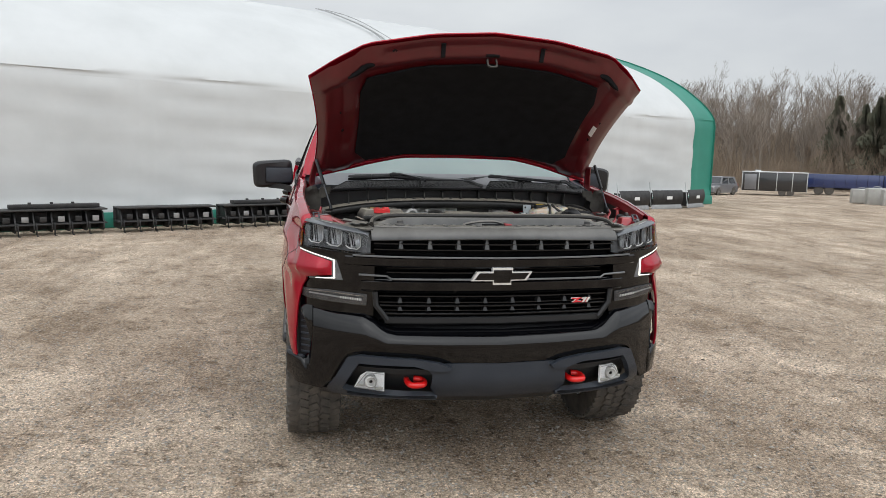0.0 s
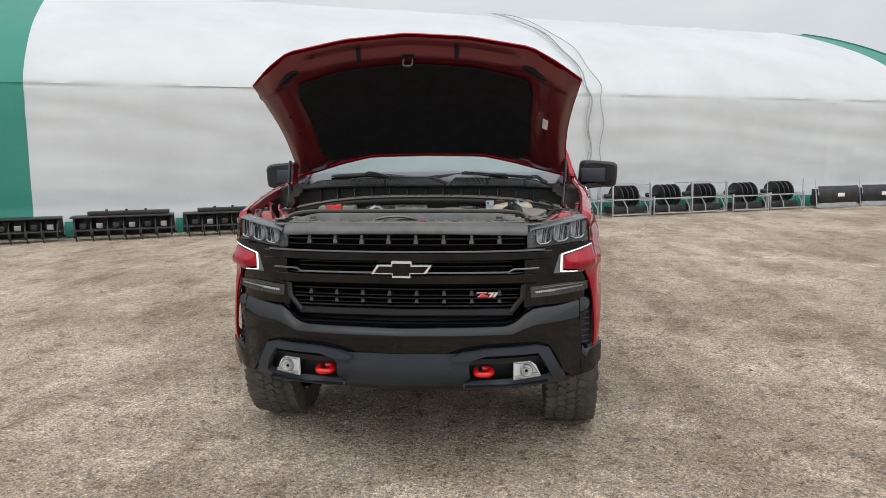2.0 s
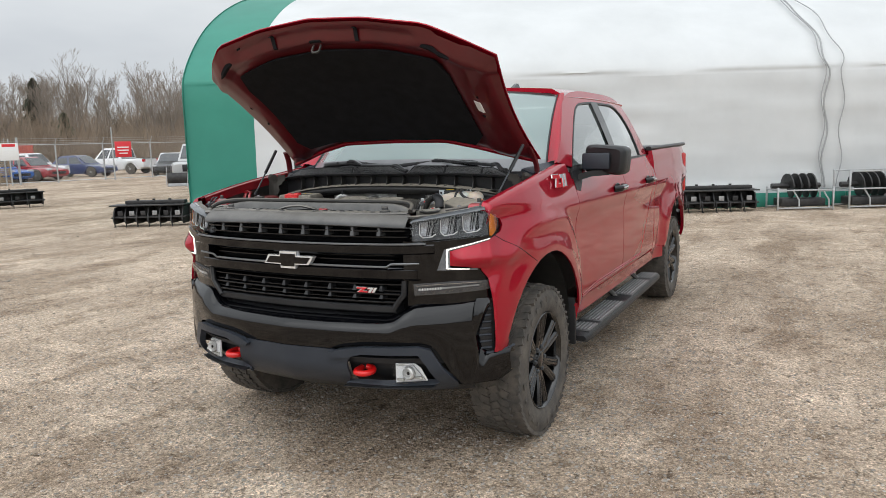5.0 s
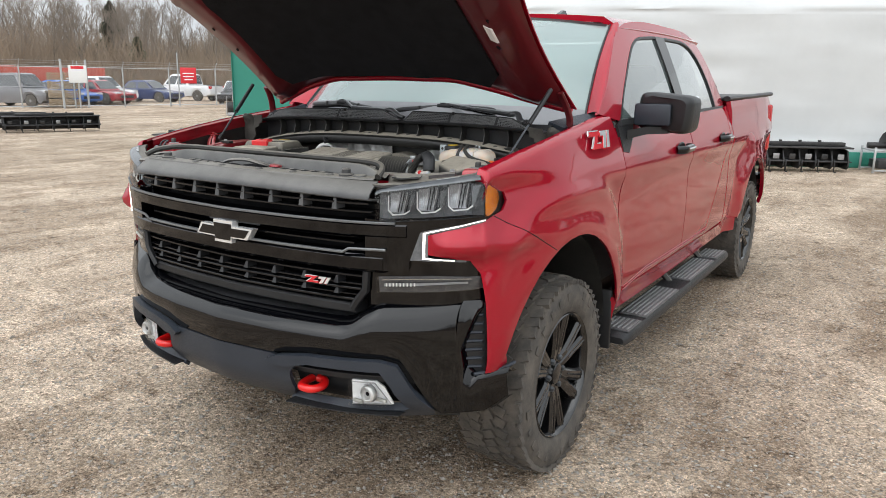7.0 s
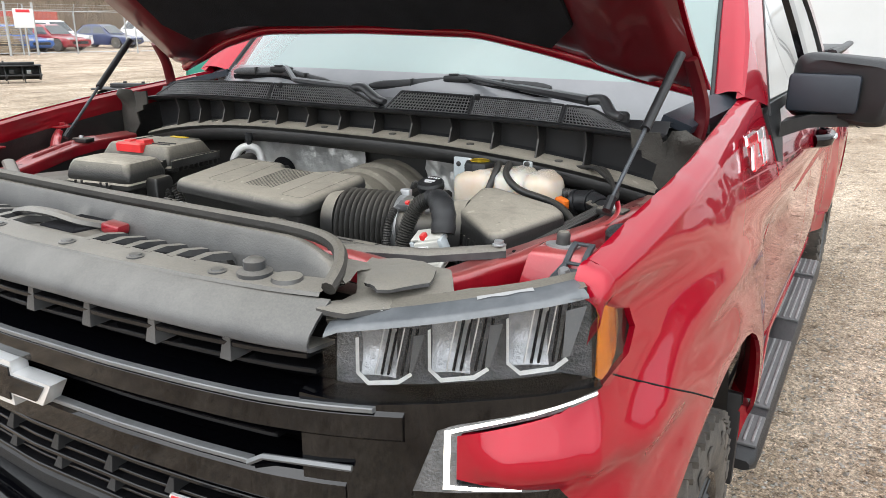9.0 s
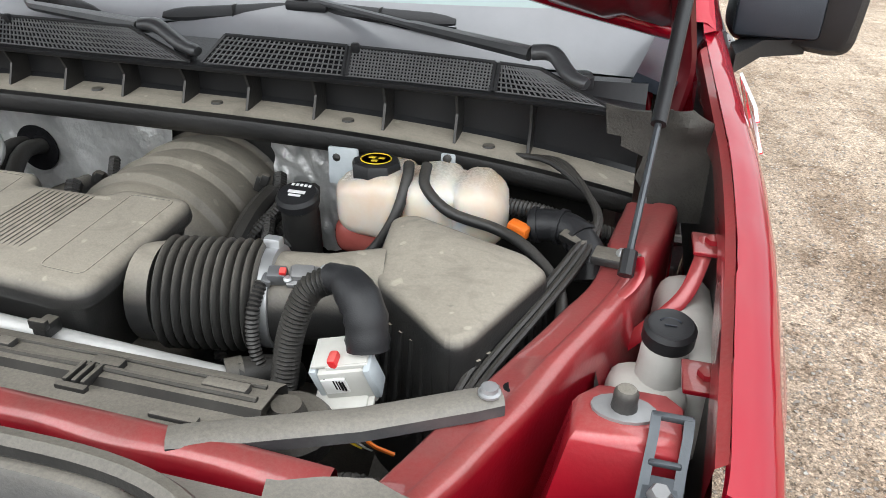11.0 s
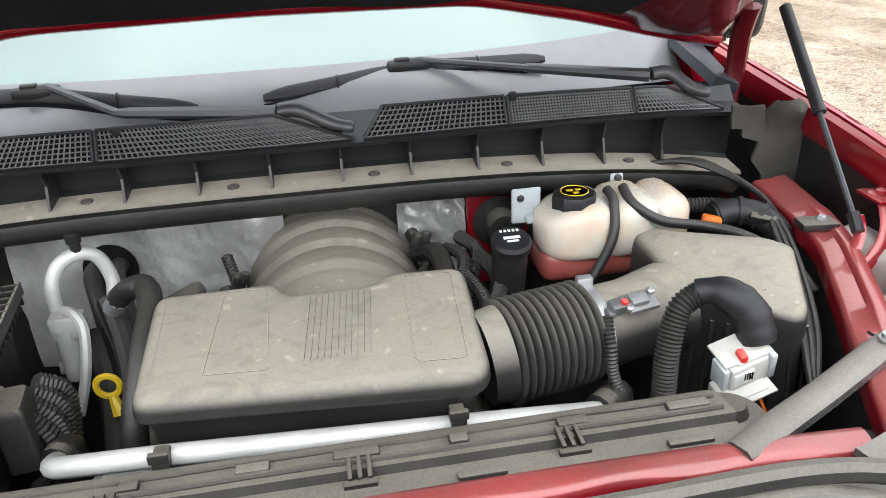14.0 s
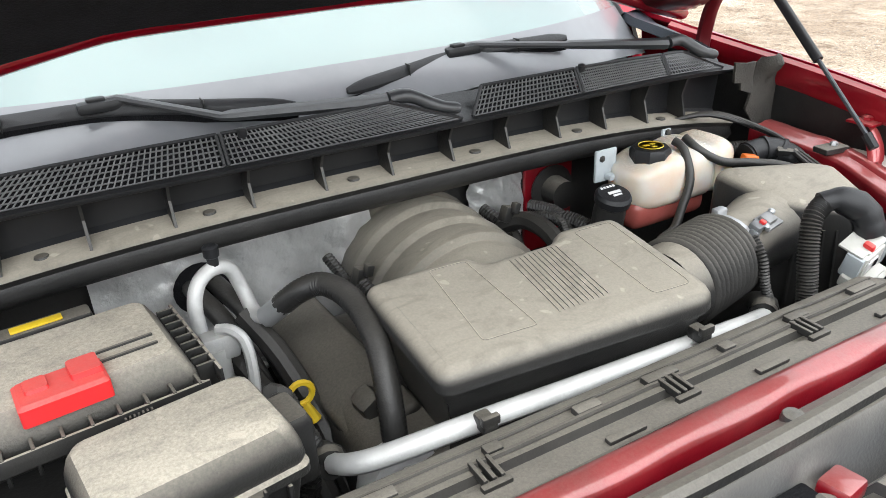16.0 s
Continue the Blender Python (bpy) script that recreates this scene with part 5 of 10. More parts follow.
part("bed_cover", bm, PLASTIC, truck, "flat black bed cover")
bm = bmesh.new()
box(bm, (0, 5.66, 1.12), (1.72, 0.06, 0.68), 0.02)
part("tailgate", bm, RED, truck)
bm = bmesh.new()
box(bm, (0, 5.74, 0.66), (1.86, 0.20, 0.22), 0.04)
part("rear_bumper", bm, PLASTIC, truck)
bm = bmesh.new()
box(bm, (0.915, 5.62, 1.20), (0.10, 0.10, 0.42), 0.025)
both("tail_light", bm, TAILL, truck, "red tail light")
bm = bmesh.new()
lathe(bm, [(0.055, -0.02), (0.06, 0.0), (0.055, 0.03), (0.03, 0.045), (0.001, 0.045)], 16, Matrix.Translation((0.80, 3.86, 1.545)) @ rot(90))
box(bm, (0.80, 3.86, 1.505), (0.03, 0.03, 0.04))
both("cargo_lamp", bm, PLASTIC, truck, "small black lamp behind the cab")
bm = bmesh.new()
box(bm, (0.84, 5.18, 0.42), (0.26, 0.02, 0.30), 0.008)
both("mud_flap", bm, PLASTIC, truck)
bm = bmesh.new()
box(bm, (0.895, 1.500, 0.50), (0.22, 0.022, 0.29), 0.008)
both("mud_guard", bm, PLASTIC, truck, "black mud guard behind the front wheel")
# underbody: frame rails, floor and axle; added to block light from beneath
bm = bmesh.new()
box(bm, (0, 3.2, 0.60), (1.80, 4.4, 0.10), 0.03)
for sx in (-0.48, 0.48):
    box(bm, (sx, 2.9, 0.50), (0.12, 5.2, 0.16), 0.02)
box(bm, (0, 1.35, 0.48), (0.7, 0.9, 0.2), 0.05)
part("underbody", bm, DARKBAY, truck, "dark frame and floor underneath")
bm = bmesh.new()
tube(bm, [(-0.8, 0.98, 0.40), (0.8, 0.98, 0.40)], 0.05, 10)
part("front_axle", bm, DARKBAY, truck)
bm = bmesh.new()
tube(bm, [(-0.8, 4.70, 0.40), (0.8, 4.70, 0.40)], 0.07, 10)
part("rear_axle", bm, DARKBAY, truck)


# upper cab
def house_x(y, z):
    k = (z - 1.40) / 0.46
    base = table(y, [(1.30, 0.93), (1.55, 0.962), (2.0, 0.970), (3.0, 0.970), (3.6, 0.958), (3.8, 0.945)])
    return base - 0.155 * k - 0.03 * k * k


def house(y, z):
    return Vector((house_x(y, z), y, z))


outer = curve([(1.40, 1.452, 0), (1.66, 1.66, 0), (1.94, 1.845, 0), (2.30, 1.905, 0), (2.8, 1.912, 0), (3.28, 1.895, 0), (3.50, 1.80, 0), (3.64, 1.62, 0), (3.765, 1.445, 0)], 6)
inner = curve([(1.585, 1.415, 0), (1.80, 1.60, 0), (2.10, 1.79, 0), (2.42, 1.835, 0), (2.8, 1.842, 0), (3.14, 1.832, 0), (3.33, 1.755, 0), (3.435, 1.60, 0), (3.46, 1.43, 0)], 6)


def band(o, i, n=4, off=0.0):
    bm = bmesh.new()
    rows = []
    for k in range(n + 1):
        rows.append([house(lerp(a.x, b.x, k / n), lerp(a.y, b.y, k / n)) + Vector((off, 0, 0)) for a, b in zip(o, i)])
    loft(bm, rows, False, False)
    bmesh.ops.recalc_face_normals(bm, faces=bm.faces[:])
    if sum(f.normal.x for f in bm.faces) < 0:
        bmesh.ops.reverse_faces(bm, faces=bm.faces[:])
    thicken(bm, 0.02)
    return bm


both("cab_side_frame", band(outer, inner), RED, truck, "red pillar and roof-rail frame", sharp=60)
seal_in = [Vector((lerp(p.x, 2.6, 0.022), lerp(p.y, 1.6, 0.05), 0)) for p in inner]
both("window_seal", band(inner, seal_in, 1, 0.002), PLASTIC, truck, "black window seal")
belt = [(1.56, 1.395), (1.58, 1.422), (2.6, 1.432), (3.46, 1.440), (3.70, 1.440), (3.70, 1.428), (2.6, 1.413), (2.0, 1.403)]
bm = sheet(belt, 0.1, 0.02, lambda y, z: house(y, z) + Vector((0.006, 0, 0)), 0.015, (1, 0, 0))
both("belt_moulding", bm, PLASTIC, truck, "black belt moulding")
bp = [(2.555, 1.425), (2.520, 1.838), (2.690, 1.842), (2.700, 1.425)]
bm = sheet(bp, 0.06, 0.06, lambda y, z: house(y, z) + Vector((0.004, 0, 0)), 0.02, (1, 0, 0))
both("centre_pillar", bm, GLOSS, truck, "gloss black centre pillar")
for o in ([(1.60, 1.425), (1.82, 1.605), (2.11, 1.785), (2.42, 1.832), (2.522, 1.836), (2.556, 1.428)], [(2.70, 1.428), (2.690, 1.838), (3.13, 1.828), (3.32, 1.752), (3.425, 1.60), (3.45, 1.436)]):
    bm = sheet(o, 0.08, 0.08, lambda y, z: house(y, z) - Vector((0.008, 0, 0)), 0, (1, 0, 0))
    for g in both("side_window", bm, TINT, truck, "clear side window with dried drops"):
        g.visible_shadow = False
# black sail at the mirror's foot
bm = sheet([(1.535, 1.285), (1.54, 1.40), (1.585, 1.418), (1.76, 1.412), (1.68, 1.33), (1.60, 1.275)], 0.05, 0.03, lambda y, z: flank(y, z) + Vector((0.004, 0, 0)), 0.012, (1, 0, 0))
both("mirror_sail", bm, PLASTIC, truck, "black plastic mirror base")


def roof_z(x, y):
    return 1.905 + 0.035 * (1 - (x / 0.75) ** 2) + 0.012 * math.sin(math.pi * (y - 1.95) / 1.55)


bm = bmesh.new()
rows = []
for i in range(15):
    y = lerp(1.90, 3.50, i / 14)
    rows.append([])
    for j in range(19):
        x = lerp(-0.79, 0.79, j / 18)
        yy = y + 0.09 * (x / 0.79) ** 2 * (1 - i / 14)
        rib = -0.006 * (1 if 0.18 < abs(x) < 0.30 and 2 < i < 13 else 0)
        drop = 0.05 * max(0, (abs(x) - 0.70) / 0.09) ** 2
        rows[-1].append((x, yy, roof_z(x, yy) - drop + rib))
loft(bm, rows, False, False)
bmesh.ops.recalc_face_normals(bm, faces=bm.faces[:])
if sum(f.normal.z for f in bm.faces) < 0:
    bmesh.ops.reverse_faces(bm, faces=bm.faces[:])
thicken(bm, 0.03)
part("roof", bm, RED, truck, "red roof panel", sharp=60)
bm = bmesh.new()
box(bm, (0, 2.72, 1.876), (1.42, 1.45, 0.02), 0.008)
part("headliner", bm, SEATM, truck, "grey headliner")
fin = bmesh.new()
loft(fin, [[(0.24 + s * w, y, z) for y, z, w in ((2.36, 1.940, 0.03), (2.44, 1.970, 0.014), (2.50, 2.000, 0.008), (2.535, 2.000, 0.008), (2.55, 1.97, 0.014), (2.56, 1.940, 0.03))] for s in (-1, 1)])
part("antenna_fin", fin, GLOSS, truck, "black shark-fin antenna")
# windscreen
WB = [(0, 1.165, 1.432), (0.3, 1.185, 1.432), (0.55, 1.25, 1.434), (0.74, 1.36, 1.438), (0.84, 1.46, 1.445)]


def wind(u, v):
    s = -1 if u < 0 else 1
    a = abs(u)
    w = a * (1.4 - 0.4 * a)
    xb, xt = 0.84 * w, 0.735 * w
    b = Vector((xb, 1.165 + 0.449 * xb ** 2.4, 1.432 + 0.018 * xb * xb))
    t = Vector((xt, 1.880 + 0.19 * xt * xt, 1.922 - 0.10 * xt * xt))
    p = b.lerp(t, v) + Vector((0, -0.04, 0.045)) * math.sin(math.pi * v) * (1 - 0.5 * u * u)
    return Vector((s * p.x, p.y, p.z))


def wind_patch(name, u0, u1, v0, v1, material, label, off=0.0, n=24, m=12):
    bm = bmesh.new()
    loft(bm, [[wind(lerp(u0, u1, i / n), lerp(v0, v1, j / m)) + Vector((0, -off, off)) for i in range(n + 1)] for j in range(m + 1)], False, False)
    bmesh.ops.recalc_face_normals(bm, faces=bm.faces[:])
    return part(name, bm, material, truck, label)


bm = bmesh.new()
loft(bm, [[wind(lerp(-1, 1, i / 32), lerp(-0.02 - 0.15 * lerp(-1, 1, i / 32) ** 2, 1, j / 14)) for i in range(33)] for j in range(15)], False, False)
bmesh.ops.recalc_face_normals(bm, faces=bm.faces[:])
ws = part("windscreen", bm, GLASS, truck, "clear windscreen reflecting the pale sky")
ws.visible_shadow = False
bm = bmesh.new()
loft(bm, [[wind(lerp(-0.99, 0.99, i / 32), lerp(-0.02 - 0.15 * lerp(-0.99, 0.99, i / 32) ** 2, 0.085 - 0.045 * lerp(-0.99, 0.99, i / 32) ** 2, j / 4)) + Vector((0, -0.0007, 0.0010)) for i in range(33)] for j in range(5)], False, False)
bmesh.ops.recalc_face_normals(bm, faces=bm.faces[:])
part("frit_band", bm, FRIT, truck, "black band at the foot of the glass, greyed for sky reflection")
wind_patch("frit_band", -0.97, 0.97, 0.965, 1.0, PLASTIC, "black band at the top of the glass", 0.002, 24, 2)
for s in (-1, 1):
    bm = bmesh.new()
    tube(bm, [wind(s * 0.995, v / 8) + Vector((s * 0.004, -0.002, 0.000)) for v in range(9)], 0.006, 6)
    part("windscreen_seal", bm, PLASTIC, truck)
    bm = bmesh.new()
    rows = []
    for v in range(11):
        k = v / 10
        a = wind(s, k)
        o = outer[min(len(outer) - 1, int(k * 11))]
        o = outer[0].lerp(Vector((1.985, 1.868, 0)), k)
        b = house(o.x, o.y)
        b = Vector((s * b.x, b.y, b.z))
        rows.append([a, a.lerp(b, 0.33) + Vector((s * 0.012, -0.006, 0.012)), a.lerp(b, 0.66) + Vector((s * 0.012, -0.006, 0.012)), b])
    loft(bm, rows, False, False)
    bmesh.ops.recalc_face_normals(bm, faces=bm.faces[:])
    part("front_pillar", bm, RED, truck, "red windscreen pillar", sharp=70)
bm = bmesh.new()
loft(bm, [[(x, 3.48 + 0.0 * x, 1.86) for x in (-0.7, 0, 0.7)], [(x, 3.70, 1.46) for x in (-0.82, 0, 0.82)]], False, False)
rw = part("rear_window", bm, DARKGLASS, truck, "rear cab window")
rw.visible_shadow = False
bm = bmesh.new()
box(bm, (0, 3.73, 1.03), (1.84, 0.05, 0.86), 0.02)
part("cab_back", bm, RED, truck)
# cabin: dash, wheel, seats
bm = bmesh.new()
rows = []
for i in range(13):
    x = lerp(-0.82, 0.82, i / 12)
    f = 0.10 * (x / 0.8) ** 2
    rows.append([(x, 1.30 + f, 1.30), (x, 1.30 + f, 1.405), (x, 1.62, 1.425), (x, 1.82, 1.43), (x, 1.90, 1.38), (x, 1.86, 1.10), (x, 1.30 + f, 1.10)])
loft(bm, rows)
part("dashboard", bm, INTERIOR, truck, "dark grey dashboard")
bm = bmesh.new()
tube(bm, [Vector((0.42, 1.98, 1.34)) + Matrix.Rotation(radians(25), 3, "X") @ Vector((0.19 * math.cos(a * math.pi / 12), 0, 0.19 * math.sin(a * math.pi / 12))) for a in range(25)], 0.017, 7)
part("steering_wheel", bm, INTERIOR, truck, "dark steering wheel")
for sx in (-0.42, 0.42):
    for sy in (2.45, 3.32):
        bm = bmesh.new()
        sw = 0.52 if sy < 3 else 0.80
        box(bm, (sx, sy, 1.22), (sw, 0.16, 0.74), 0.06, rot(-10), 3)
        box(bm, (sx, sy - 0.25, 0.92), (sw, 0.52, 0.16), 0.05, None, 3)
        st = part("seat", bm, SEATM, truck, "grey cloth seat")
        bm = bmesh.new()
        box(bm, (sx, sy + 0.09, 1.60), (0.26, 0.10, 0.20), 0.04, rot(-6), 3)
        part("head_restraint", bm, SEATM, st)
bm = bmesh.new()
box(bm, (0, 1.995, 1.80), (0.24, 0.03, 0.07), 0.015)
part("rear_view_mirror", bm, PLASTIC, truck)

# mirrors
bm = bmesh.new()
rings = []
for k, (y, s) in enumerate(((1.70, 0.80), (1.715, 0.94), (1.76, 1.0), (1.84, 1.0), (1.885, 0.97))):
    ring = []
    for i in range(28):
        a = i * 2 * math.pi / 28
        c, d = math.cos(a), math.sin(a)
        px = abs(c) ** 0.35 * (1 if c > 0 else -1)
        pz = abs(d) ** 0.35 * (1 if d > 0 else -1)
        ring.append((1.112 + 0.128 * s * px + 0.006 * pz, y + 0.03 * (px < 0) * (k < 2), 1.452 + 0.088 * s * pz - 0.010 * px))
    rings.append(ring)
loft(bm, rings)
mirrors = both("door_mirror", bm, PLASTIC, truck, "black door mirror housing", sharp=45)
for mob, f in zip(mirrors, (1, -1)):
    b = bmesh.new()
    box(b, (f * 1.07, 1.697, 1.445), (0.17, 0.02, 0.10), 0.012)
    part("skull_cap", b, GREYP, mob, "dark grey mirror cap panel")
    b = bmesh.new()
    box(b, (f * 1.112, 1.888, 1.452), (0.225, 0.006, 0.15), 0.002)
    part("mirror_glass", b, CHROME, mob, "mirror glass")
    b = bmesh.new()
    loft(b, [[(f * 0.99, 1.60, 1.335), (f * 0.99, 1.72, 1.345), (f * 0.99, 1.72, 1.375), (f * 0.99, 1.60, 1.375)], [(f * 1.05, 1.69, 1.355), (f * 1.05, 1.82, 1.36), (f * 1.05, 1.82, 1.385), (f * 1.05, 1.69, 1.39)], [(f * 1.14, 1.73, 1.36), (f * 1.14, 1.85, 1.362), (f * 1.14, 1.85, 1.39), (f * 1.14, 1.73, 1.39)]])
    bmesh.ops.recalc_face_normals(b, faces=b.faces[:])
    part("mirror_arm", b, PLASTIC, mob)

# running boards
bm = bmesh.new()
rings = []
for y, s in ((1.60, 0.5), (1.63, 0.9), (1.72, 1.0), (3.70, 1.0), (3.82, 0.9), (3.86, 0.5)):
    rings.append([(0.965 + a * 0.09 * (0.6 + 0.4 * s), y, 0.365 + b * 0.032 * s) for a, b in ((-1, -0.6), (-0.8, -1), (0.8, -1), (1, -0.5), (1, 0.4), (0.85, 0.95), (0, 1.1), (-0.9, 0.95))])
loft(bm, rings)
boards = both("running_board", bm, PLASTIC, truck, "black oval running board", sharp=40)
for ob, f in zip(boards, (1, -1)):
    for y0, y1 in ((1.66, 1.86), (1.93, 2.55), (2.80, 3.42), (3.50, 3.78)):
        b = bmesh.new()
        box(b, (f * 0.97, (y0 + y1) / 2, 0.400), (0.145, y1 - y0, 0.010), 0.003)
        pad = part("step_pad", b, GRIDM, ob, "ribbed grey step pad")
        for k in range(6):
            b = bmesh.new()
            box(b, (f * (0.909 + k * 0.024), (y0 + y1) / 2, 0.4075), (0.008, y1 - y0 - 0.03, 0.006), 0.001)
            part("rib", b, GREYSTEEL, pad)
    for y in (1.75, 2.75, 3.5):
        b = bmesh.new()
        tube(b, [(f * 0.78, y, 0.52), (f * 0.90, y, 0.42), (f * 0.96, y, 0.355)], 0.02, 6)
        part("bracket", b, DARKBAY, ob)


# ---- wheels ----
def wheel(outward):
    w = bpy.data.objects.new("wheel", None)
    R, W = 0.410, 0.140
    m = rot(0, 90 * outward)
    bm = bmesh.new()
    lathe(bm, [(0.262, -W + 0.012), (0.275, -W), (0.33, -W - 0.006), (0.375, -W + 0.004), (0.398, -W + 0.025), (0.400, 0), (0.398, W - 0.025), (0.375, W - 0.004), (0.33, W + 0.006), (0.275, W), (0.262, W - 0.012)], 64, m, False)
    ty = part("tyre", bm, RUBBER, w, "dusty black all-terrain tyre")
    bm = bmesh.new()
    rnd = random.Random(2)
    n = 52
    for i in range(n):
        for row, (z0, wd) in enumerate(((-0.112, 0.05), (-0.055, 0.045), (0.0, 0.046), (0.055, 0.045), (0.112, 0.05))):
            a = (i + (0.5 if row % 2 else 0) + 0.12 * rnd.uniform(-1, 1)) * 2 * math.pi / n
            rr = R - (0.012 if row in (0, 4) else 0.003)
            g = Matrix.Rotation(a, 4, "Z") @ Matrix.Translation((rr - 0.007, 0, z0)) @ Matrix.Rotation(radians((18, -22, 26, -22, 18)[row]), 4, "X")
            vs = box(bm, (0, 0, 0), (0.018, 0.038, wd), 0, None)
            bmesh.ops.transform(bm, matrix=m @ g, verts=vs)
    for i in range(32):
        for sz in (-1, 1):
            a = i * 2 * math.pi / 32
            g = Matrix.Rotation(a, 4, "Z") @ Matrix.Translation((0.380, 0, sz * (W - 0.012)))
            vs = box(bm, (0, 0, 0), (0.034, 0.030 if i % 2 else 0.045, 0.013), 0.003, None, 1)
            bmesh.ops.transform(bm, matrix=m @ g, verts=vs)
    tagged(part("tread", bm, RUBBER, ty, "blocky off-road tread", smooth=False), kind="stuff")
    bm = bmesh.new()
    for i in range(26):
        if i % 13 in (5, 6, 12):
            continue
        a = i * 2 * math.pi / 26
        g = Matrix.Rotation(a, 4, "Z") @ Matrix.Translation((0.338, 0, W + 0.005))
        vs = box(bm, (0, 0, 0), (0.034, 0.034 if i % 3 else 0.022, 0.006), 0.002, None, 1)
        bmesh.ops.transform(bm, matrix=m @ g, verts=vs)
    tagged(part("sidewall_writing", bm, RUBBER, ty, "raised bars of sidewall writing"), kind="stuff")
    bm = bmesh.new()
    lathe(bm, [(0.250, -W + 0.02), (0.268, -W + 0.01), (0.268, W - 0.016), (0.258, W - 0.004), (0.250, W - 0.01), (0.244, W - 0.03), (0.236, 0.02), (0.236, -W + 0.02)], 48, m, False)
    rim = part("rim", bm, WHEELM, w, "gloss black alloy wheel")
    bm = bmesh.new()
    lathe(bm, [(0.23, -0.03), (0.235, -0.02), (0.16, -0.01), (0.001, -0.01)], 32, m)
    part("brake_disc", bm, MATTBLACK, w, "dark brake disc")
    for i in range(6):
        bm = bmesh.new()
        for s in (-1, 1):
            pts = [(0.045, 0.016 * s, W - 0.045), (0.10, 0.020 * s, W - 0.032), (0.17, 0.031 * s, W - 0.024), (0.254, 0.050 * s, W - 0.016)]
            loft(bm, [[(x, y - 0.021 - 0.003 * k, z - 0.045), (x, y + 0.021 + 0.003 * k, z - 0.045), (x, y + 0.020 + 0.003 * k, z - 0.010), (x, y + 0.010 + 0.002 * k, z), (x, y - 0.010 - 0.002 * k, z), (x, y - 0.020 - 0.003 * k, z - 0.010)] for k, (x, y, z) in enumerate(pts)])
        bmesh.ops.recalc_face_normals(bm, faces=bm.faces[:])
        bmesh.ops.transform(bm, matrix=m @ Matrix.Rotation(i * math.pi / 3, 4, "Z"), verts=bm.verts[:])
        sp = part("spoke", bm, WHEELM, rim)
        bm = bmesh.new()
        for s in (-1, 1):
            tube(bm, [(0.11, 0.021 * s, W - 0.031), (0.17, 0.031 * s, W - 0.0235), (0.248, 0.048 * s, W - 0.0155)], 0.0035, 4)
        bmesh.ops.transform(bm, matrix=m @ Matrix.Rotation(i * math.pi / 3, 4, "Z"), verts=bm.verts[:])
        part("spoke_edge", bm, WHEELM, rim)
        bm = bmesh.new()
        a = (i + 0.5) * math.pi / 3
        lathe(bm, [(0.013, -0.03), (0.013, 0.0), (0.009, 0.006), (0.001, 0.007)], 6, m @ Matrix.Translation((0.068 * math.cos(a), 0.068 * math.sin(a), W - 0.036)))
        part("lug_nut", bm, BRACKET, rim, "dark steel lug nut")
    bm = bmesh.new()
    lathe(bm, [(0.10, -0.05), (0.098, -0.02), (0.05, -0.008), (0.045, 0.012), (0.035, 0.018), (0.001, 0.018)], 24, m @ Matrix.Translation((0, 0, W - 0.045)))
    part("hub_cap", bm, WHEELM, rim, "black centre cap")
    scene.collection.objects.link(w)
    w.parent = truck
    return w


for x, y in ((0.868, 0.965), (0.868, 4.70)):
    w = wheel(1)
    w.location = (x, y, 0.408)
    w = wheel(-1)
    w.location = (-x, y, 0.408)

# ---- front bumper ----
def bump_top(x):
    return table(abs(x), [(0, 0.776), (0.50, 0.778), (0.545, 0.790), (0.60, 0.832), (0.64, 0.850), (0.80, 0.858), (0.888, 0.861), (0.893, 0.850), (0.898, 0.640), (0.912, 0.604), (1.01, 0.612)])


xs = [i * 0.02 for i in range(-47, 48)]
xs = [-1.008, -1.003, -0.995, -0.985, -0.97, -0.955] + xs + [0.955, 0.97, 0.985, 0.995, 1.003, 1.008]
rings = []
for x in xs:
    zt = bump_top(x)
    lip = table(abs(x), [(0, 0.046), (0.50, 0.050), (0.62, 0.088), (0.90, 0.092), (0.925, 0.05), (0.94, 0.02)])
    y = pb(x)
    low = table(abs(x), [(0, 0.618), (0.25, 0.622), (0.30, 0.634), (0.42, 0.648), (0.68, 0.652), (0.73, 0.635), (0.80, 0.50), (0.84, 0.45), (0.96, 0.455), (1.01, 0.50)])
    back = table(abs(x), [(0, 0.090), (0.55, 0.092), (0.8, 0.080), (0.90, 0.050), (0.96, 0.025)])
    curve_in = []
    for k in range(8):
        a = radians(12 + k * 66 / 7)
        curve_in.append((x, y + 0.004 + back * (1 - (math.sin(a) - 0.208) / 0.770), zt - lip * (0.978 - math.cos(a)) / 0.770))
    rings.append([(x, y + back + 0.05, zt - 0.03)] + curve_in + [(x, y + 0.001, zt - lip - 0.012), (x, y + 0.004, lerp(zt - lip, low, 0.45)), (x, y + 0.016, low + 0.01), (x, y + 0.05, low)])
bm = bmesh.new()
loft(bm, rings, False, False)
bmesh.ops.recalc_face_normals(bm, faces=bm.faces[:])
if sum(f.normal.y for f in bm.faces) > 0:
    bmesh.ops.reverse_faces(bm, faces=bm.faces[:])
bumper = part("front_bumper", bm, GLOSS, truck, "gloss black painted steel front bumper", sharp=28)
# two dark sheets added to close slits that let light through
bm = sheet([(-0.60, 0.0), (-0.60, 1.0), (0.60, 1.0), (0.60, 0.0)], 0.05, 0.5, lambda x, k: Vector((x, lerp(pb(x) + 0.07, pg(x) + 0.09, k), lerp(0.752, 0.792, k))), 0.006, (0, 0, 1))
part("step_filler", bm, PLASTIC, truck, "black sheet added between bumper and grille")
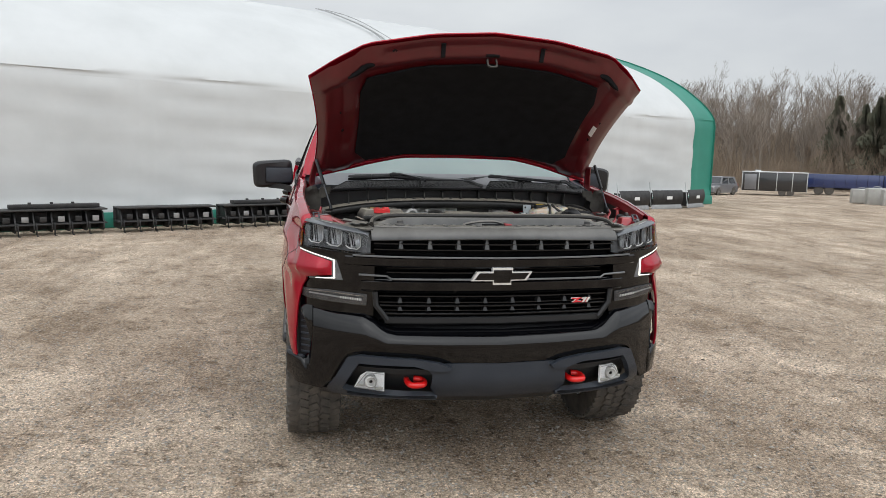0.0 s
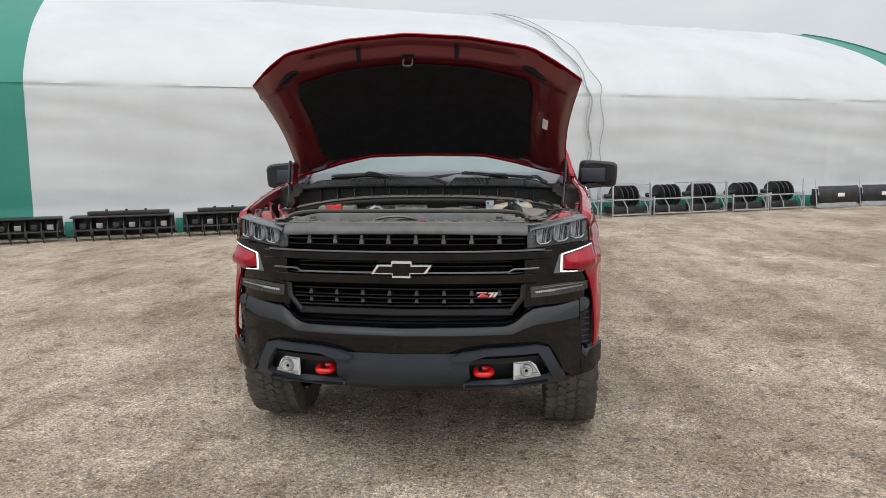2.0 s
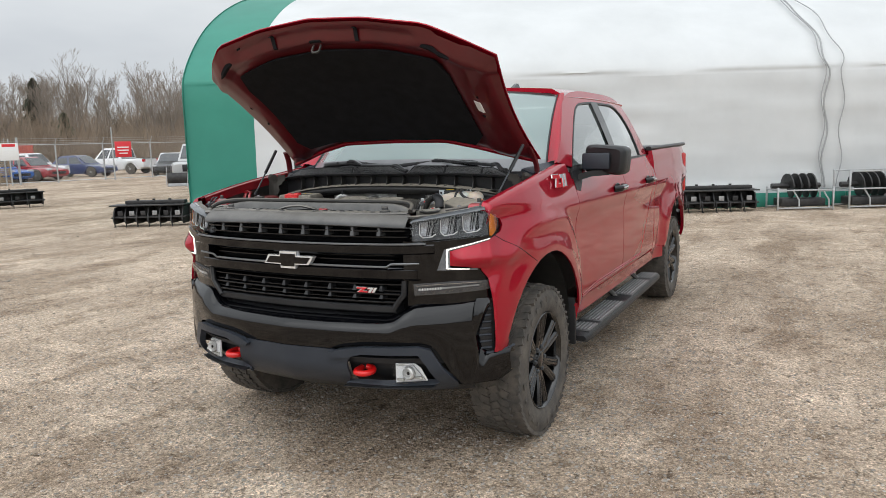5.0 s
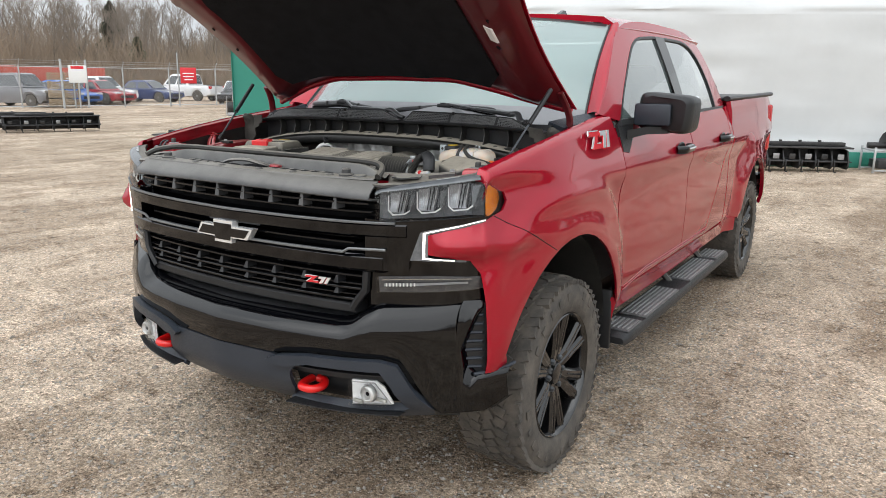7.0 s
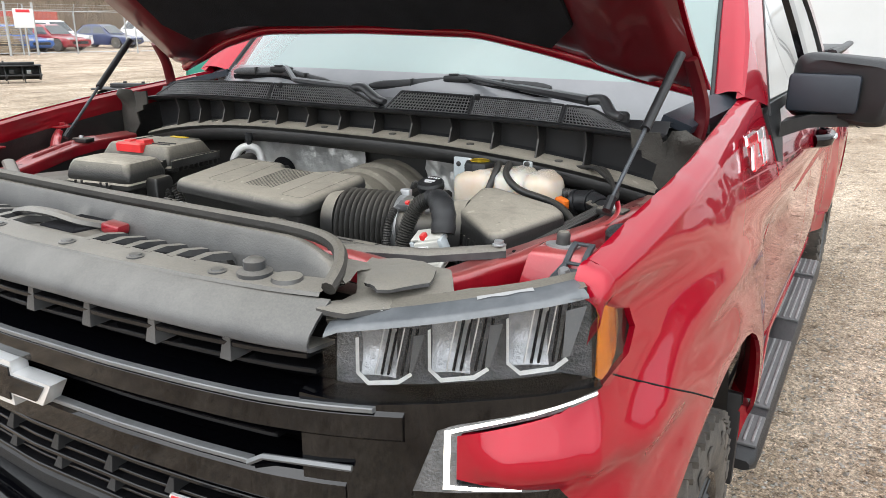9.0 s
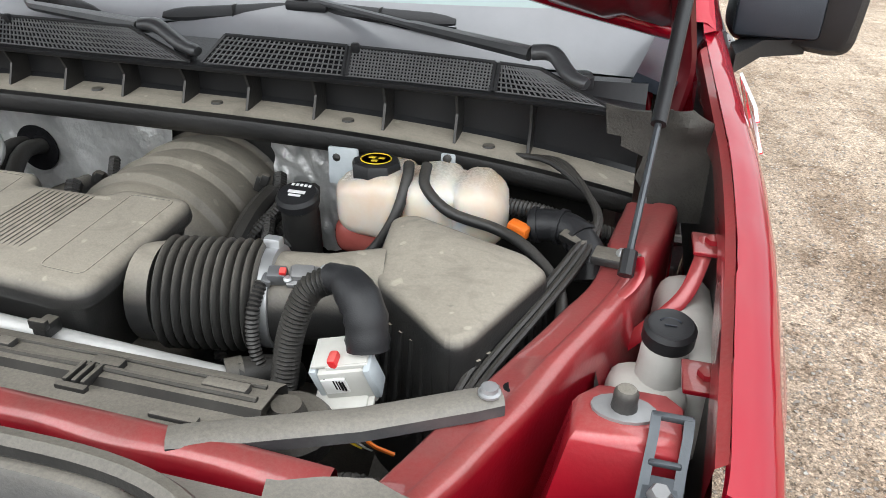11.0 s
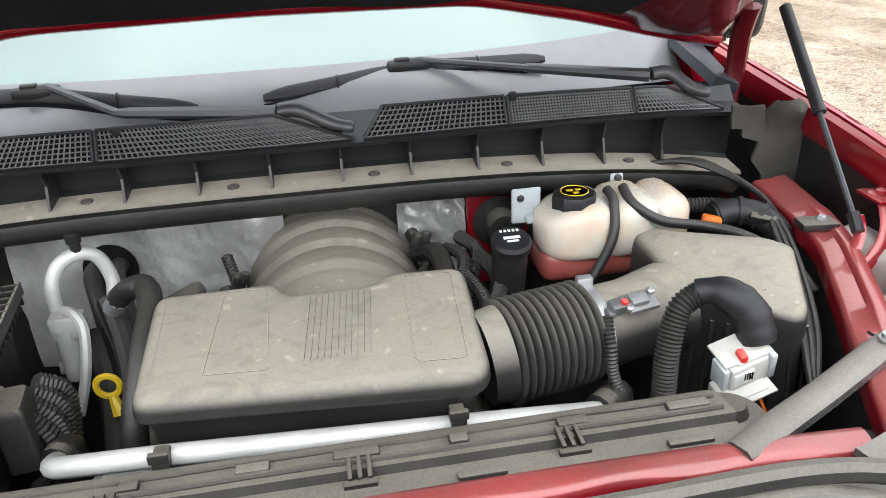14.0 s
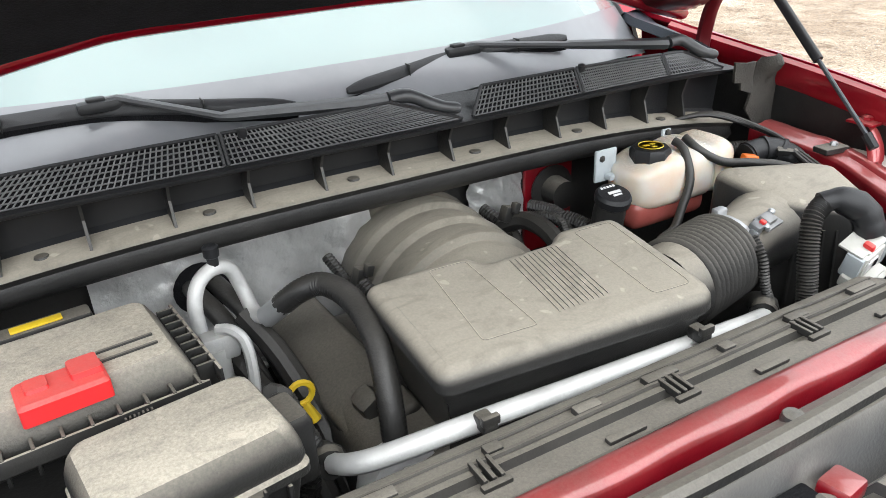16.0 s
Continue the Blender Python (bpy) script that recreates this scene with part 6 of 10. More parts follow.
bm = sheet([(-0.76, 0.56), (-0.76, 0.66), (0.76, 0.66), (0.76, 0.56)], 0.05, 0.05, lambda x, z: Vector((x, pb(x) + 0.055, z)), 0.006, (0, -1, 0))
part("bumper_backing", bm, PLASTIC, truck, "black sheet added behind the bumper's lower edge")
for f in (1, -1):
    bm = bmesh.new()
    loft(bm, [[(f * x, pb(x) + 0.010, zl), (f * x, pb(x) + 0.006, 0.775 if x < 0.90 else zl + 0.004), (f * x, pb(x) + 0.024, 0.838), (f * x, pb(x) + 0.046, 0.861), (f * x, pb(x) + 0.06, 0.85), (f * x, pb(x) + 0.05, zl)] for x, zl in ((0.884, 0.66), (0.896, 0.71), (0.916, 0.780), (0.931, 0.82), (0.938, 0.835))])
    bmesh.ops.recalc_face_normals(bm, faces=bm.faces[:])
    part("corner_cap", bm, GLOSS, bumper, "pointed gloss black bumper corner", sharp=40)
# slatted corner inserts
for f in (1, -1):
    bm = bmesh.new()
    tube(bm, [(f * 0.925, 0.362, 0.602), (f * 0.965, 0.408, 0.604), (f * 0.990, 0.46, 0.607), (f * 1.0, 0.52, 0.611)], 0.007, 6)
    part("bumper_lip", bm, GREYP, bumper, "grey edge moulding")
    bm = bmesh.new()
    loft(bm, [[(f * x, y, z) for x, y in ((0.880, 0.340), (0.910, 0.376), (0.935, 0.396), (0.946, 0.41))] for z in (0.605, 0.68, 0.76, 0.85)], False, False)
    bmesh.ops.recalc_face_normals(bm, faces=bm.faces[:])
    part("corner_insert", bm, PLASTIC, bumper, "black slatted corner insert")
    for k in range(7):
        z = 0.622 + k * 0.031
        bm = bmesh.new()
        loft(bm, [[(f * x, y - 0.004, z - 0.006), (f * x, y - 0.012, z), (f * x, y - 0.010, z + 0.005), (f * x, y + 0.006, z + 0.008)] for x, y in ((0.884, 0.350), (0.912, 0.382), (0.938, 0.402))])
        bmesh.ops.recalc_face_normals(bm, faces=bm.faces[:])
        part("slat", bm, GREYP, bumper)

# ---- lower valance with lamp pockets ----
def val(off):
    return lambda x, z: Vector((x, pb(x) + off + 0.10 * max(0, (0.56 - z) / 0.14) ** 2, z))


bm = sheet([(-0.30, 0.445), (-0.335, 0.50), (-0.330, 0.570), (-0.36, 0.606), (-0.26, 0.628), (0.26, 0.628), (0.36, 0.606), (0.330, 0.570), (0.335, 0.50), (0.30, 0.445)], 0.03, 0.02, val(0.012), 0.015, (0, -1, 0))
valance = part("lower_valance", bm, GREYP, truck, "charcoal grained lower valance", sharp=50)
frame_o = [(0.245, 0.612), (0.30, 0.634), (0.42, 0.650), (0.67, 0.655), (0.725, 0.640), (0.775, 0.545), (0.815, 0.468), (0.80, 0.438), (0.70, 0.425), (0.30, 0.432), (0.30, 0.447), (0.40, 0.452), (0.46, 0.452), (0.72, 0.464), (0.745, 0.475), (0.706, 0.565), (0.672, 0.617), (0.42, 0.618), (0.335, 0.596), (0.26, 0.596)]
bm = sheet(frame_o, 0.03, 0.02, val(-0.012), 0.03, (0, -1, 0))
both("lamp_surround", bm, GREYP, valance, "charcoal lamp surround", sharp=50)
bm = sheet([(-0.84, 0.405), (-0.84, 0.445), (0.84, 0.445), (0.84, 0.405)], 0.05, 0.02, val(0.02), 0.02, (0, -1, 0))
part("chin_strip", bm, PLASTIC, valance, "black chin strip")
bm = sheet([(0.30, 0.44), (0.30, 0.605), (0.70, 0.605), (0.76, 0.46)], 0.05, 0.05, val(0.085), 0.01, (0, -1, 0))
both("pocket_back", bm, PLASTIC, valance, "black lamp pocket")
for z in (0.455, 0.598):
    bm = sheet([(0.31, 0.0), (0.31, 1.0), (0.72, 1.0), (0.72, 0.0)], 0.05, 0.5, lambda x, k, z=z: Vector((x, pb(x) + 0.01 + 0.10 * k, z)), 0.004)
    both("pocket_wall", bm, PLASTIC, valance)
for f in (1, -1):
    bm = sheet([(0.548, 0.472), (0.548, 0.566), (0.635, 0.566), (0.662, 0.545), (0.690, 0.480)], 0.03, 0.03, lambda x, z: Vector((f * x, pb(x) + 0.022, z)), 0, (0, -1, 0))
    ob = part("fog_lamp", bm, LENS, valance, "clear fog lamp")
    bm = sheet([(0.550, 0.474), (0.550, 0.564), (0.633, 0.564), (0.660, 0.543), (0.687, 0.482)], 0.03, 0.03, lambda x, z: Vector((f * x, pb(x) + 0.045, z)), 0.01, (0, -1, 0))
    part("reflector", bm, FOGW, ob, "bright lamp reflector")
    bm = bmesh.new()
    lathe(bm, [(0.030, 0.0), (0.030, 0.02), (0.024, 0.026), (0.018, 0.018), (0.001, 0.016)], 18, Matrix.Translation((f * 0.612, pb(0.61) + 0.045, 0.522)) @ rot(90))
    part("projector", bm, ALU, ob, "round lamp projector")
    bm = bmesh.new()
    lathe(bm, [(0.031, 0.0), (0.031, 0.003), (0.034, 0.003), (0.034, 0.0)], 20, Matrix.Translation((f * 0.612, pb(0.61) + 0.040, 0.522)) @ rot(90))
    part("projector_ring", bm, GUIDE, ob, "dark ring round the projector")
    for a, b in (((0.553, 0.477), (0.684, 0.485)), ((0.553, 0.561), (0.632, 0.561)), ((0.632, 0.561), (0.684, 0.485))):
        bm = bmesh.new()
        tube(bm, [(f * a[0], pb(a[0]) + 0.036, a[1]), (f * b[0], pb(b[0]) + 0.036, b[1])], 0.002, 5)
        part("lamp_edge", bm, GUIDE, ob)
    bm = bmesh.new()
    lathe(bm, [(0.008, 0.0), (0.008, 0.012), (0.006, 0.014), (0.001, 0.014)], 14, Matrix.Translation((f * 0.612, pb(0.61) + 0.040, 0.522)) @ rot(90))
    part("bulb_shield", bm, MATTBLACK, ob, "dark bulb shield")
    bm = bmesh.new()
    box(bm, (f * 0.65, pb(0.65) + 0.036, 0.50), (0.05, 0.012, 0.012), 0.003)
    part("lamp_step", bm, WHITEP, ob)
    bm = bmesh.new()
    box(bm, (f * 0.575, pb(0.575) + 0.036, 0.49), (0.04, 0.012, 0.012), 0.003)
    part("lamp_step", bm, WHITEP, ob)
    # tow hook
    bm = bmesh.new()
    cx, cy = f * 0.400, 0.105
    tube(bm, curve([(cx - 0.038, cy + 0.10, 0.524), (cx - 0.040, cy + 0.03, 0.524), (cx - 0.024, cy - 0.016, 0.522), (cx + 0.024, cy - 0.016, 0.522), (cx + 0.040, cy + 0.025, 0.524), (cx + 0.024, cy + 0.052, 0.530), (cx - 0.008, cy + 0.056, 0.532)], 5), 0.0150, 10)
    part("tow_hook", bm, HOOKRED, truck, "bright red tow hook")

# ---- grille ----
def bar(name, z0, z1, x1, off, depth, material, parent, label="", zc=0.0, taper=0.0, seg=0.03):
    """A bar across the front between heights z0 and z1, half width x1, standing off the grille plane."""
    bm = bmesh.new()
    n = int(2 * x1 / seg)
    rings = []
    for i in range(n + 1):
        x = lerp(-x1, x1, i / n)
        dz = zc * (x / x1) ** 2
        y = pg(x) + off
        a, b = z0 + dz, z1 + dz
        e = (b - a) * 0.18
        rings.append([(x, y + depth, a), (x, y + e, a), (x, y, a + e), (x, y, b - e), (x, y + e, b), (x, y + depth, b)])
    loft(bm, rings)
    bmesh.ops.recalc_face_normals(bm, faces=bm.faces[:])
    return part(name, bm, material, parent, label, sharp=35)


GRILLEM = mat("satin_black_grille", (0.005, 0.005, 0.006), (0.008, 0.008, 0.009), 9, 0.22, spec=0.4)
# a black sheet put behind the bars for the shade in there
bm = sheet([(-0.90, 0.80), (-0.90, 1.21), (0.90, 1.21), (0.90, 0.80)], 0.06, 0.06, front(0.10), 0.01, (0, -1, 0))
grille = part("grille_backing", bm, MATTBLACK, truck, "black sheet standing for the shade behind the grille")
# header panel: rolls from the grille's top edge back over to the radiator cover
rings = []
for i in range(43):
    x = lerp(-0.615, 0.615, i / 42)
    y = pg(x)
    sag = -0.012 * (x / 0.6) ** 2
    rings.append([(x, y + 0.05, 1.203 + sag), (x, y - 0.002, 1.209 + sag), (x, y - 0.008, 1.213 + sag), (x, y - 0.008, 1.222 + sag), (x, y - 0.002, 1.234 + sag), (x, y + 0.014, 1.249 + sag), (x, y + 0.036, 1.2600 + sag * 0.6), (x, y + 0.044, 1.2625 + sag * 0.4)])
bm = bmesh.new()
loft(bm, rings, False, False)
bmesh.ops.recalc_face_normals(bm, faces=bm.faces[:])
if sum(f.normal.z for f in bm.faces) < 0:
    bmesh.ops.reverse_faces(bm, faces=bm.faces[:])
thicken(bm, 0.006)
part("grille_header", bm, HEADER, truck, "dusty charcoal grille header", sharp=40)
bar("upper_band", 1.072, 1.124, 0.735, -0.012, 0.08, GLOSS, grille, "gloss black grille band", 0.004)
bar("upper_band_edge", 1.119, 1.127, 0.70, -0.015, 0.012, SATIN, grille, "satin edge of the band", 0.004)
bar("lower_band", 0.955, 1.016, 0.66, -0.010, 0.08, GLOSS, grille, "gloss black lower grille band")
bar("lower_band_edge", 1.015, 1.023, 0.52, -0.012, 0.014, SATIN, grille, "satin edge of the band")
for f in (1, -1):
    bm = bmesh.new()
    tube(bm, [(f * 0.52, pg(0.52) - 0.012, 1.019), (f * 0.545, pg(0.545) - 0.012, 1.034), (f * 0.672, pg(0.672) - 0.014, 1.037)], 0.005, 5)
    part("band_edge_step", bm, SATIN, grille)
    bm = sheet([(0.60, 0.958), (0.60, 1.14), (0.78, 1.12), (0.742, 1.0), (0.74, 0.97)], 0.03, 0.05, lambda x, z, f=f: Vector((f * x, pg(x) - 0.006, z)), 0.05, (0, -1, 0))
    part("grille_cheek", bm, GLOSS, grille, "gloss black panel beside the grille")
    bm = sheet([(0.60, 0.835), (0.60, 0.985), (0.74, 1.0), (0.90, 1.002), (0.936, 0.985), (0.938, 0.842)], 0.03, 0.04, lambda x, z, f=f: Vector((f * x, pg(x) + 0.022, z)), 0.03, (0, -1, 0))
    part("lamp_bezel", bm, GLOSS, grille, "gloss black lamp bezel")
for z0, z1, x1, off, lab in ((1.180, 1.189, 0.60, 0.012, ""), (1.150, 1.158, 0.60, 0.03, ""), (1.042, 1.050, 0.54, 0.025, ""), (1.064, 1.070, 0.54, 0.03, ""), (0.930, 0.938, 0.575, 0.014, ""), (0.900, 0.906, 0.575, 0.020, ""), (0.884, 0.892, 0.570, 0.012, ""), (0.862, 0.867, 0.56, 0.022, ""), (0.845, 0.853, 0.545, 0.012, "")):
    bar("grille_bar", z0, z1, x1, off, 0.05, GRILLEM, grille)
bar("grille_sill", 0.795, 0.832, 0.545, 0.02, 0.07, PLASTIC, grille, "black sill under the grille")
for f in (1, -1):
    bm = bmesh.new()
    tube(bm, [(f * 0.535, pg(0.53) + 0.02, 0.815), (f * 0.56, pg(0.56) + 0.012, 0.85), (f * 0.59, pg(0.59) + 0.008, 0.888), (f * 0.595, pg(0.595) + 0.008, 0.955)], 0.014, 6)
    part("grille_corner", bm, PLASTIC, grille)
for i in range(8):
    x = -0.477 + i * 0.1363
    for z, h, rows in ((1.186, 0.050, 1), (0.914, 0.024, 1), (0.875, 0.020, 1)):
        bm = bmesh.new()
        y = pg(x) + 0.004
        g = 0.011
        loft(bm, [[(x - g, y + 0.004, z - h / 2), (x + g, y + 0.004, z - h / 2), (x + 0.005, y + 0.012, z + h / 2), (x - 0.005, y + 0.012, z + h / 2)], [(x - g, y + 0.05, z - h / 2), (x + g, y + 0.05, z - h / 2), (x + 0.005, y + 0.05, z + h / 2), (x - 0.005, y + 0.05, z + h / 2)]])
        bmesh.ops.recalc_face_normals(bm, faces=bm.faces[:])
        part("grille_tooth", bm, HEADER if h > 0.03 else PLASTIC, grille)
# emblem: a wide cross, drawn as a plain shape
EM = [(-0.150, 1.012), (-0.122, 1.056), (-0.048, 1.056), (-0.048, 1.076), (0.052, 1.076), (0.052, 1.056), (0.150, 1.056), (0.122, 1.014), (0.045, 1.014), (0.045, 0.994), (-0.045, 0.994), (-0.045, 1.012)]
bm = sheet(EM, 0.5, 0.5, lambda x, z: Vector((x, pg(x) - 0.030, z + 0.004)), 0.03, (0, -1, 0))
em = part("emblem", bm, SILVER, truck, "bright-edged black cross emblem")
bm = sheet([(x * 0.90, (z - 1.035) * 0.74 + 1.035) for x, z in EM], 0.5, 0.5, lambda x, z: Vector((x, pg(x) - 0.033, z + 0.004)), 0.004, (0, -1, 0))
part("emblem_face", bm, GLOSS, em, "black emblem face")


def trail_badge(parent, m, s):
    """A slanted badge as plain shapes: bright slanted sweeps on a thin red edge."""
    sweep = [(-0.50, 0.13), (-0.47, 0.25), (0.00, 0.25), (-0.22, -0.06), (0.02, -0.06), (0.00, -0.18), (-0.46, -0.18), (-0.22, 0.13)]
    block = [(0.02, 0.13), (0.05, 0.25), (0.33, 0.25), (0.17, -0.18), (0.04, -0.18), (0.16, 0.13)]
    bar = [(0.34, 0.13), (0.37, 0.25), (0.49, 0.25), (0.35, -0.18), (0.23, -0.18), (0.33, 0.13)]
    for nm, o, material in (("badge_sweep", sweep, BADGERED), ("badge_block", block, SILVER), ("badge_block", bar, SILVER), ("badge_edge", [(a - 0.030, b + 0.03) for a, b in sweep], SILVER), ("badge_edge", [(a - 0.025, b - 0.03) for a, b in block], BADGERED), ("badge_edge", [(a - 0.025, b - 0.03) for a, b in bar], BADGERED)):
        bm = bmesh.new()
        bm.faces.new([bm.verts.new((a * s, b * s, 0.004 if nm != "badge_edge" else 0.003)) for a, b in o])
        bmesh.ops.triangulate(bm, faces=bm.faces[:])
        thicken(bm, 0.005)
        bmesh.ops.transform(bm, matrix=m, verts=bm.verts[:])
        part(nm, bm, material, parent)


trail_badge(grille, Matrix.Translation((0.420, pg(0.42) - 0.004, 0.908)) @ rot(90, 0, 8) @ Matrix.Diagonal((1, 0.52, 1, 1)), 0.105)
for f in (1, -1):
    sx = side_x(1.27, 1.33)
    trail_badge(truck, Matrix.Translation((f * (sx + 0.003), 1.27, 1.345)) @ rot(0, 0, 90 * f) @ rot(72, 0, 0) @ Matrix.Diagonal((1, 0.72, 1, 1)), 0.235)

# ---- headlights ----
LAMP_LINE = [(0.600, 0.184), (0.634, 0.196), (0.70, 0.222), (0.768, 0.254), (0.83, 0.292), (0.88, 0.326), (0.92, 0.360), (0.944, 0.392), (0.952, 0.430), (0.949, 0.470), (0.941, 0.513), (0.940, 0.53)]


def lamp_xy(a):
    """The lamp's front line seen from above: a is x as far as the corner, then the way back along the side."""
    if a <= 0.944:
        return Vector((a, pg(a)))
    d = a - 0.944
    for p, q in zip(LAMP_LINE[7:], LAMP_LINE[8:]):
        n = math.hypot(q[0] - p[0], q[1] - p[1])
        if d <= n:
            return Vector(p).lerp(Vector(q), d / n)
        d -= n
    return Vector(LAMP_LINE[-1])


def lamp_out(a):
    d = lamp_xy(a + 0.012) - lamp_xy(a - 0.012)
    return Vector((d.y, -d.x)).normalized() if d.length > 1e-6 else Vector((1, 0))


SHOULDER = mat("frosted_lens_plastic", (0.085, 0.092, 0.100), (0.13, 0.137, 0.145), 16, 0.18, 0.0, 0.05, 120, spec=0.6)
PIPEW = mat("frosted_white_light_pipe", (0.80, 0.80, 0.78), (0.68, 0.68, 0.66), 90, 0.30, 0.0, 0.4, 700)
for f in (1, -1):
    def lens(a, z, off=0.0):
        p = lamp_xy(a)
        n = lamp_out(a)
        d = off + max(0.0, z - 1.15) * 0.12
        return Vector((f * (p.x - n.x * d), p.y - n.y * d, z))
    hl = [(0.630, 1.130), (0.630, 1.222), (0.645, 1.230), (0.77, 1.250), (0.86, 1.265), (0.92, 1.275), (0.944, 1.270), (0.983, 1.252), (1.060, 1.222), (1.068, 1.195), (1.02, 1.165), (0.962, 1.143), (0.940, 1.150), (0.90, 1.149), (0.77, 1.139)]
    bm = sheet(hl, 0.022, 0.03, lambda x, z: lens(x, z, -0.002), 0, (0, -1, 0))
    head = part("headlight", bm, LENS, truck, "clear three-segment headlight with an amber end")
    bm = sheet(hl, 0.022, 0.03, lambda x, z: lens(x, z, 0.050 if x < 0.93 else 0.022), 0.01, (0, -1, 0))
    part("lamp_housing", bm, CLEARBOX, head, "dark grey lamp housing")
    top_a = [lerp(0.630, 0.930, i / 16) for i in range(17)]
    bm = bmesh.new()
    rows = []
    for a in top_a:
        z = table(a, hl[1:6])
        rows.append([lens(a, z - 0.004, -0.004), lens(a, z, -0.002), lens(a, z + 0.004, 0.006), lens(a, z + 0.009, 0.024), lens(a, z + 0.010, 0.032)])
    loft(bm, rows, False, False)
    bmesh.ops.recalc_face_normals(bm, faces=bm.faces[:])
    if sum(q.normal.z for q in bm.faces) < 0:
        bmesh.ops.reverse_faces(bm, faces=bm.faces[:])
    part("lens_shoulder", bm, SHOULDER, head, "frosted pale shoulder along the lens's top", sharp=60)
    for a0, a1 in ((0.650, 0.700), (0.815, 0.880)):
        bm = bmesh.new()
        loft(bm, [[lens(lerp(a0, a1, i / 4), table(lerp(a0, a1, i / 4), hl[1:6]) + 0.0105, 0.022 + 0.004 * (i % 2)), lens(lerp(a0, a1, i / 4), table(lerp(a0, a1, i / 4), hl[1:6]) + 0.0115, 0.032)] for i in range(5)], False, False)
        part("moulded_mark", bm, GUIDE, head)
    bm = sheet([(0.598, 1.080), (0.612, 1.126), (0.77, 1.139), (0.90, 1.150), (0.944, 1.152), (0.940, 1.146), (0.90, 1.132), (0.85, 1.120), (0.79, 1.108), (0.74, 1.085)], 0.022, 0.02, lambda x, z: lens(x, z, -0.006), 0.02, (0, -1, 0))
    part("lower_trim", bm, GLOSS, head, "black band along the lamp's foot")
    bm = sheet([(0.940, 1.158), (0.944, 1.258), (0.975, 1.252), (1.052, 1.222), (1.058, 1.196), (1.015, 1.166), (0.960, 1.149)], 0.016, 0.02, lambda x, z: lens(x, z, 0.008), 0.004, (0, -1, 0))
    part("amber_marker", bm, AMBER, head, "amber side marker")
    # three cells: a bright bowl, a white light pipe round its foot, slanted fins and a chrome divider
    for k, x0 in enumerate((0.666, 0.756, 0.846)):
        w = 0.088
        zb, zt = 1.154 + k * 0.009, 1.224 + k * 0.0155
        bm = bmesh.new()
        loft(bm, [[lens(x0 + 0.006 + 0.046 * i / 8, lerp(zb + 0.004, zt - 0.004 + 0.006 * i / 8, j / 6), 0.018 + 0.026 * math.sin(math.pi * (0.25 + 0.6 * i / 8)) * (0.4 + 0.6 * math.sin(math.pi * j / 6))) for i in range(9)] for j in range(7)], False, False)
        bmesh.ops.recalc_face_normals(bm, faces=bm.faces[:])
        part("reflector_bowl", bm, CELL, head, "silvered reflector bowl")
        bm = bmesh.new()
        loft(bm, [[lens(x0 + 0.050 + 0.034 * i / 4, lerp(zb + 0.006, zt, j / 4), 0.046 - 0.010 * (i / 4)) for i in range(5)] for j in range(5)], False, False)
        bmesh.ops.recalc_face_normals(bm, faces=bm.faces[:])
        part("reflector_cell", bm, CLEARBOX, head, "smoky ribbed reflector cell")
        pipe_o = [(x0 + 0.003, zt - 0.010, 0.0034), (x0 + 0.004, zb + 0.012, 0.0038), (x0 + 0.018, zb - 0.002, 0.0046), (x0 + 0.056, zb + 0.002, 0.0046), (x0 + 0.072, zb + 0.014, 0.0036)]
        bm = bmesh.new()
        rows = []
        for q, (a, z, h) in enumerate(pipe_o):
            p0, p1 = pipe_o[max(0, q - 1)], pipe_o[min(len(pipe_o) - 1, q + 1)]
            d = Vector((p1[0] - p0[0], p1[1] - p0[1])).normalized()
            rows.append([lens(a + d.y * h / 2, z - d.x * h / 2, 0.014), lens(a - d.y * h / 2, z + d.x * h / 2, 0.018)])
        loft(bm, rows, False, False)
        bmesh.ops.recalc_face_normals(bm, faces=bm.faces[:])
        part("light_pipe", bm, PIPEW, head, "white light pipe")
        for j in range(6):
            bm = bmesh.new()
            tube(bm, [lens(x0 + 0.024 + j * 0.0085, zb + 0.006, 0.028), lens(x0 + 0.036 + j * 0.0085, zt + 0.002, 0.026)], 0.0022 if j % 3 else 0.0012, 4)
            part("fin", bm, MATTBLACK if j % 3 else SILVER, head)
        bm = bmesh.new()
        loft(bm, [[lens(x0 + 0.068, zb + 0.012, 0.020), lens(x0 + 0.074, zb + 0.018, 0.014)], [lens(x0 + 0.074, zt - 0.006, 0.022), lens(x0 + 0.088, zt - 0.001, 0.014)]], False, False)
        part("divider", bm, SATIN, head, "satin grey divider")
    # running light: a bright bracket round the red cheek
    def strip(pts, w0, w1, off, name, material, par, lab=""):
        bm = bmesh.new()
        rings = []
        for i, (x, z) in enumerate(pts):
            a = pts[max(0, i - 1)]
            b = pts[min(len(pts) - 1, i + 1)]
            d = Vector((b[0] - a[0], b[1] - a[1])).normalized()
            nx, nz_ = -d.y, d.x
            h = lerp(w0, w1, i / (len(pts) - 1)) / 2
            y = pg(x) + off
            rings.append([(f * (x - nx * h), y, z - nz_ * h), (f * (x + nx * h), y, z + nz_ * h), (f * (x + nx * h), y + 0.003, z + nz_ * h), (f * (x - nx * h), y + 0.003, z - nz_ * h)])
        loft(bm, rings)
        bmesh.ops.recalc_face_normals(bm, faces=bm.faces[:])
        return part(name, bm, material, par, lab)
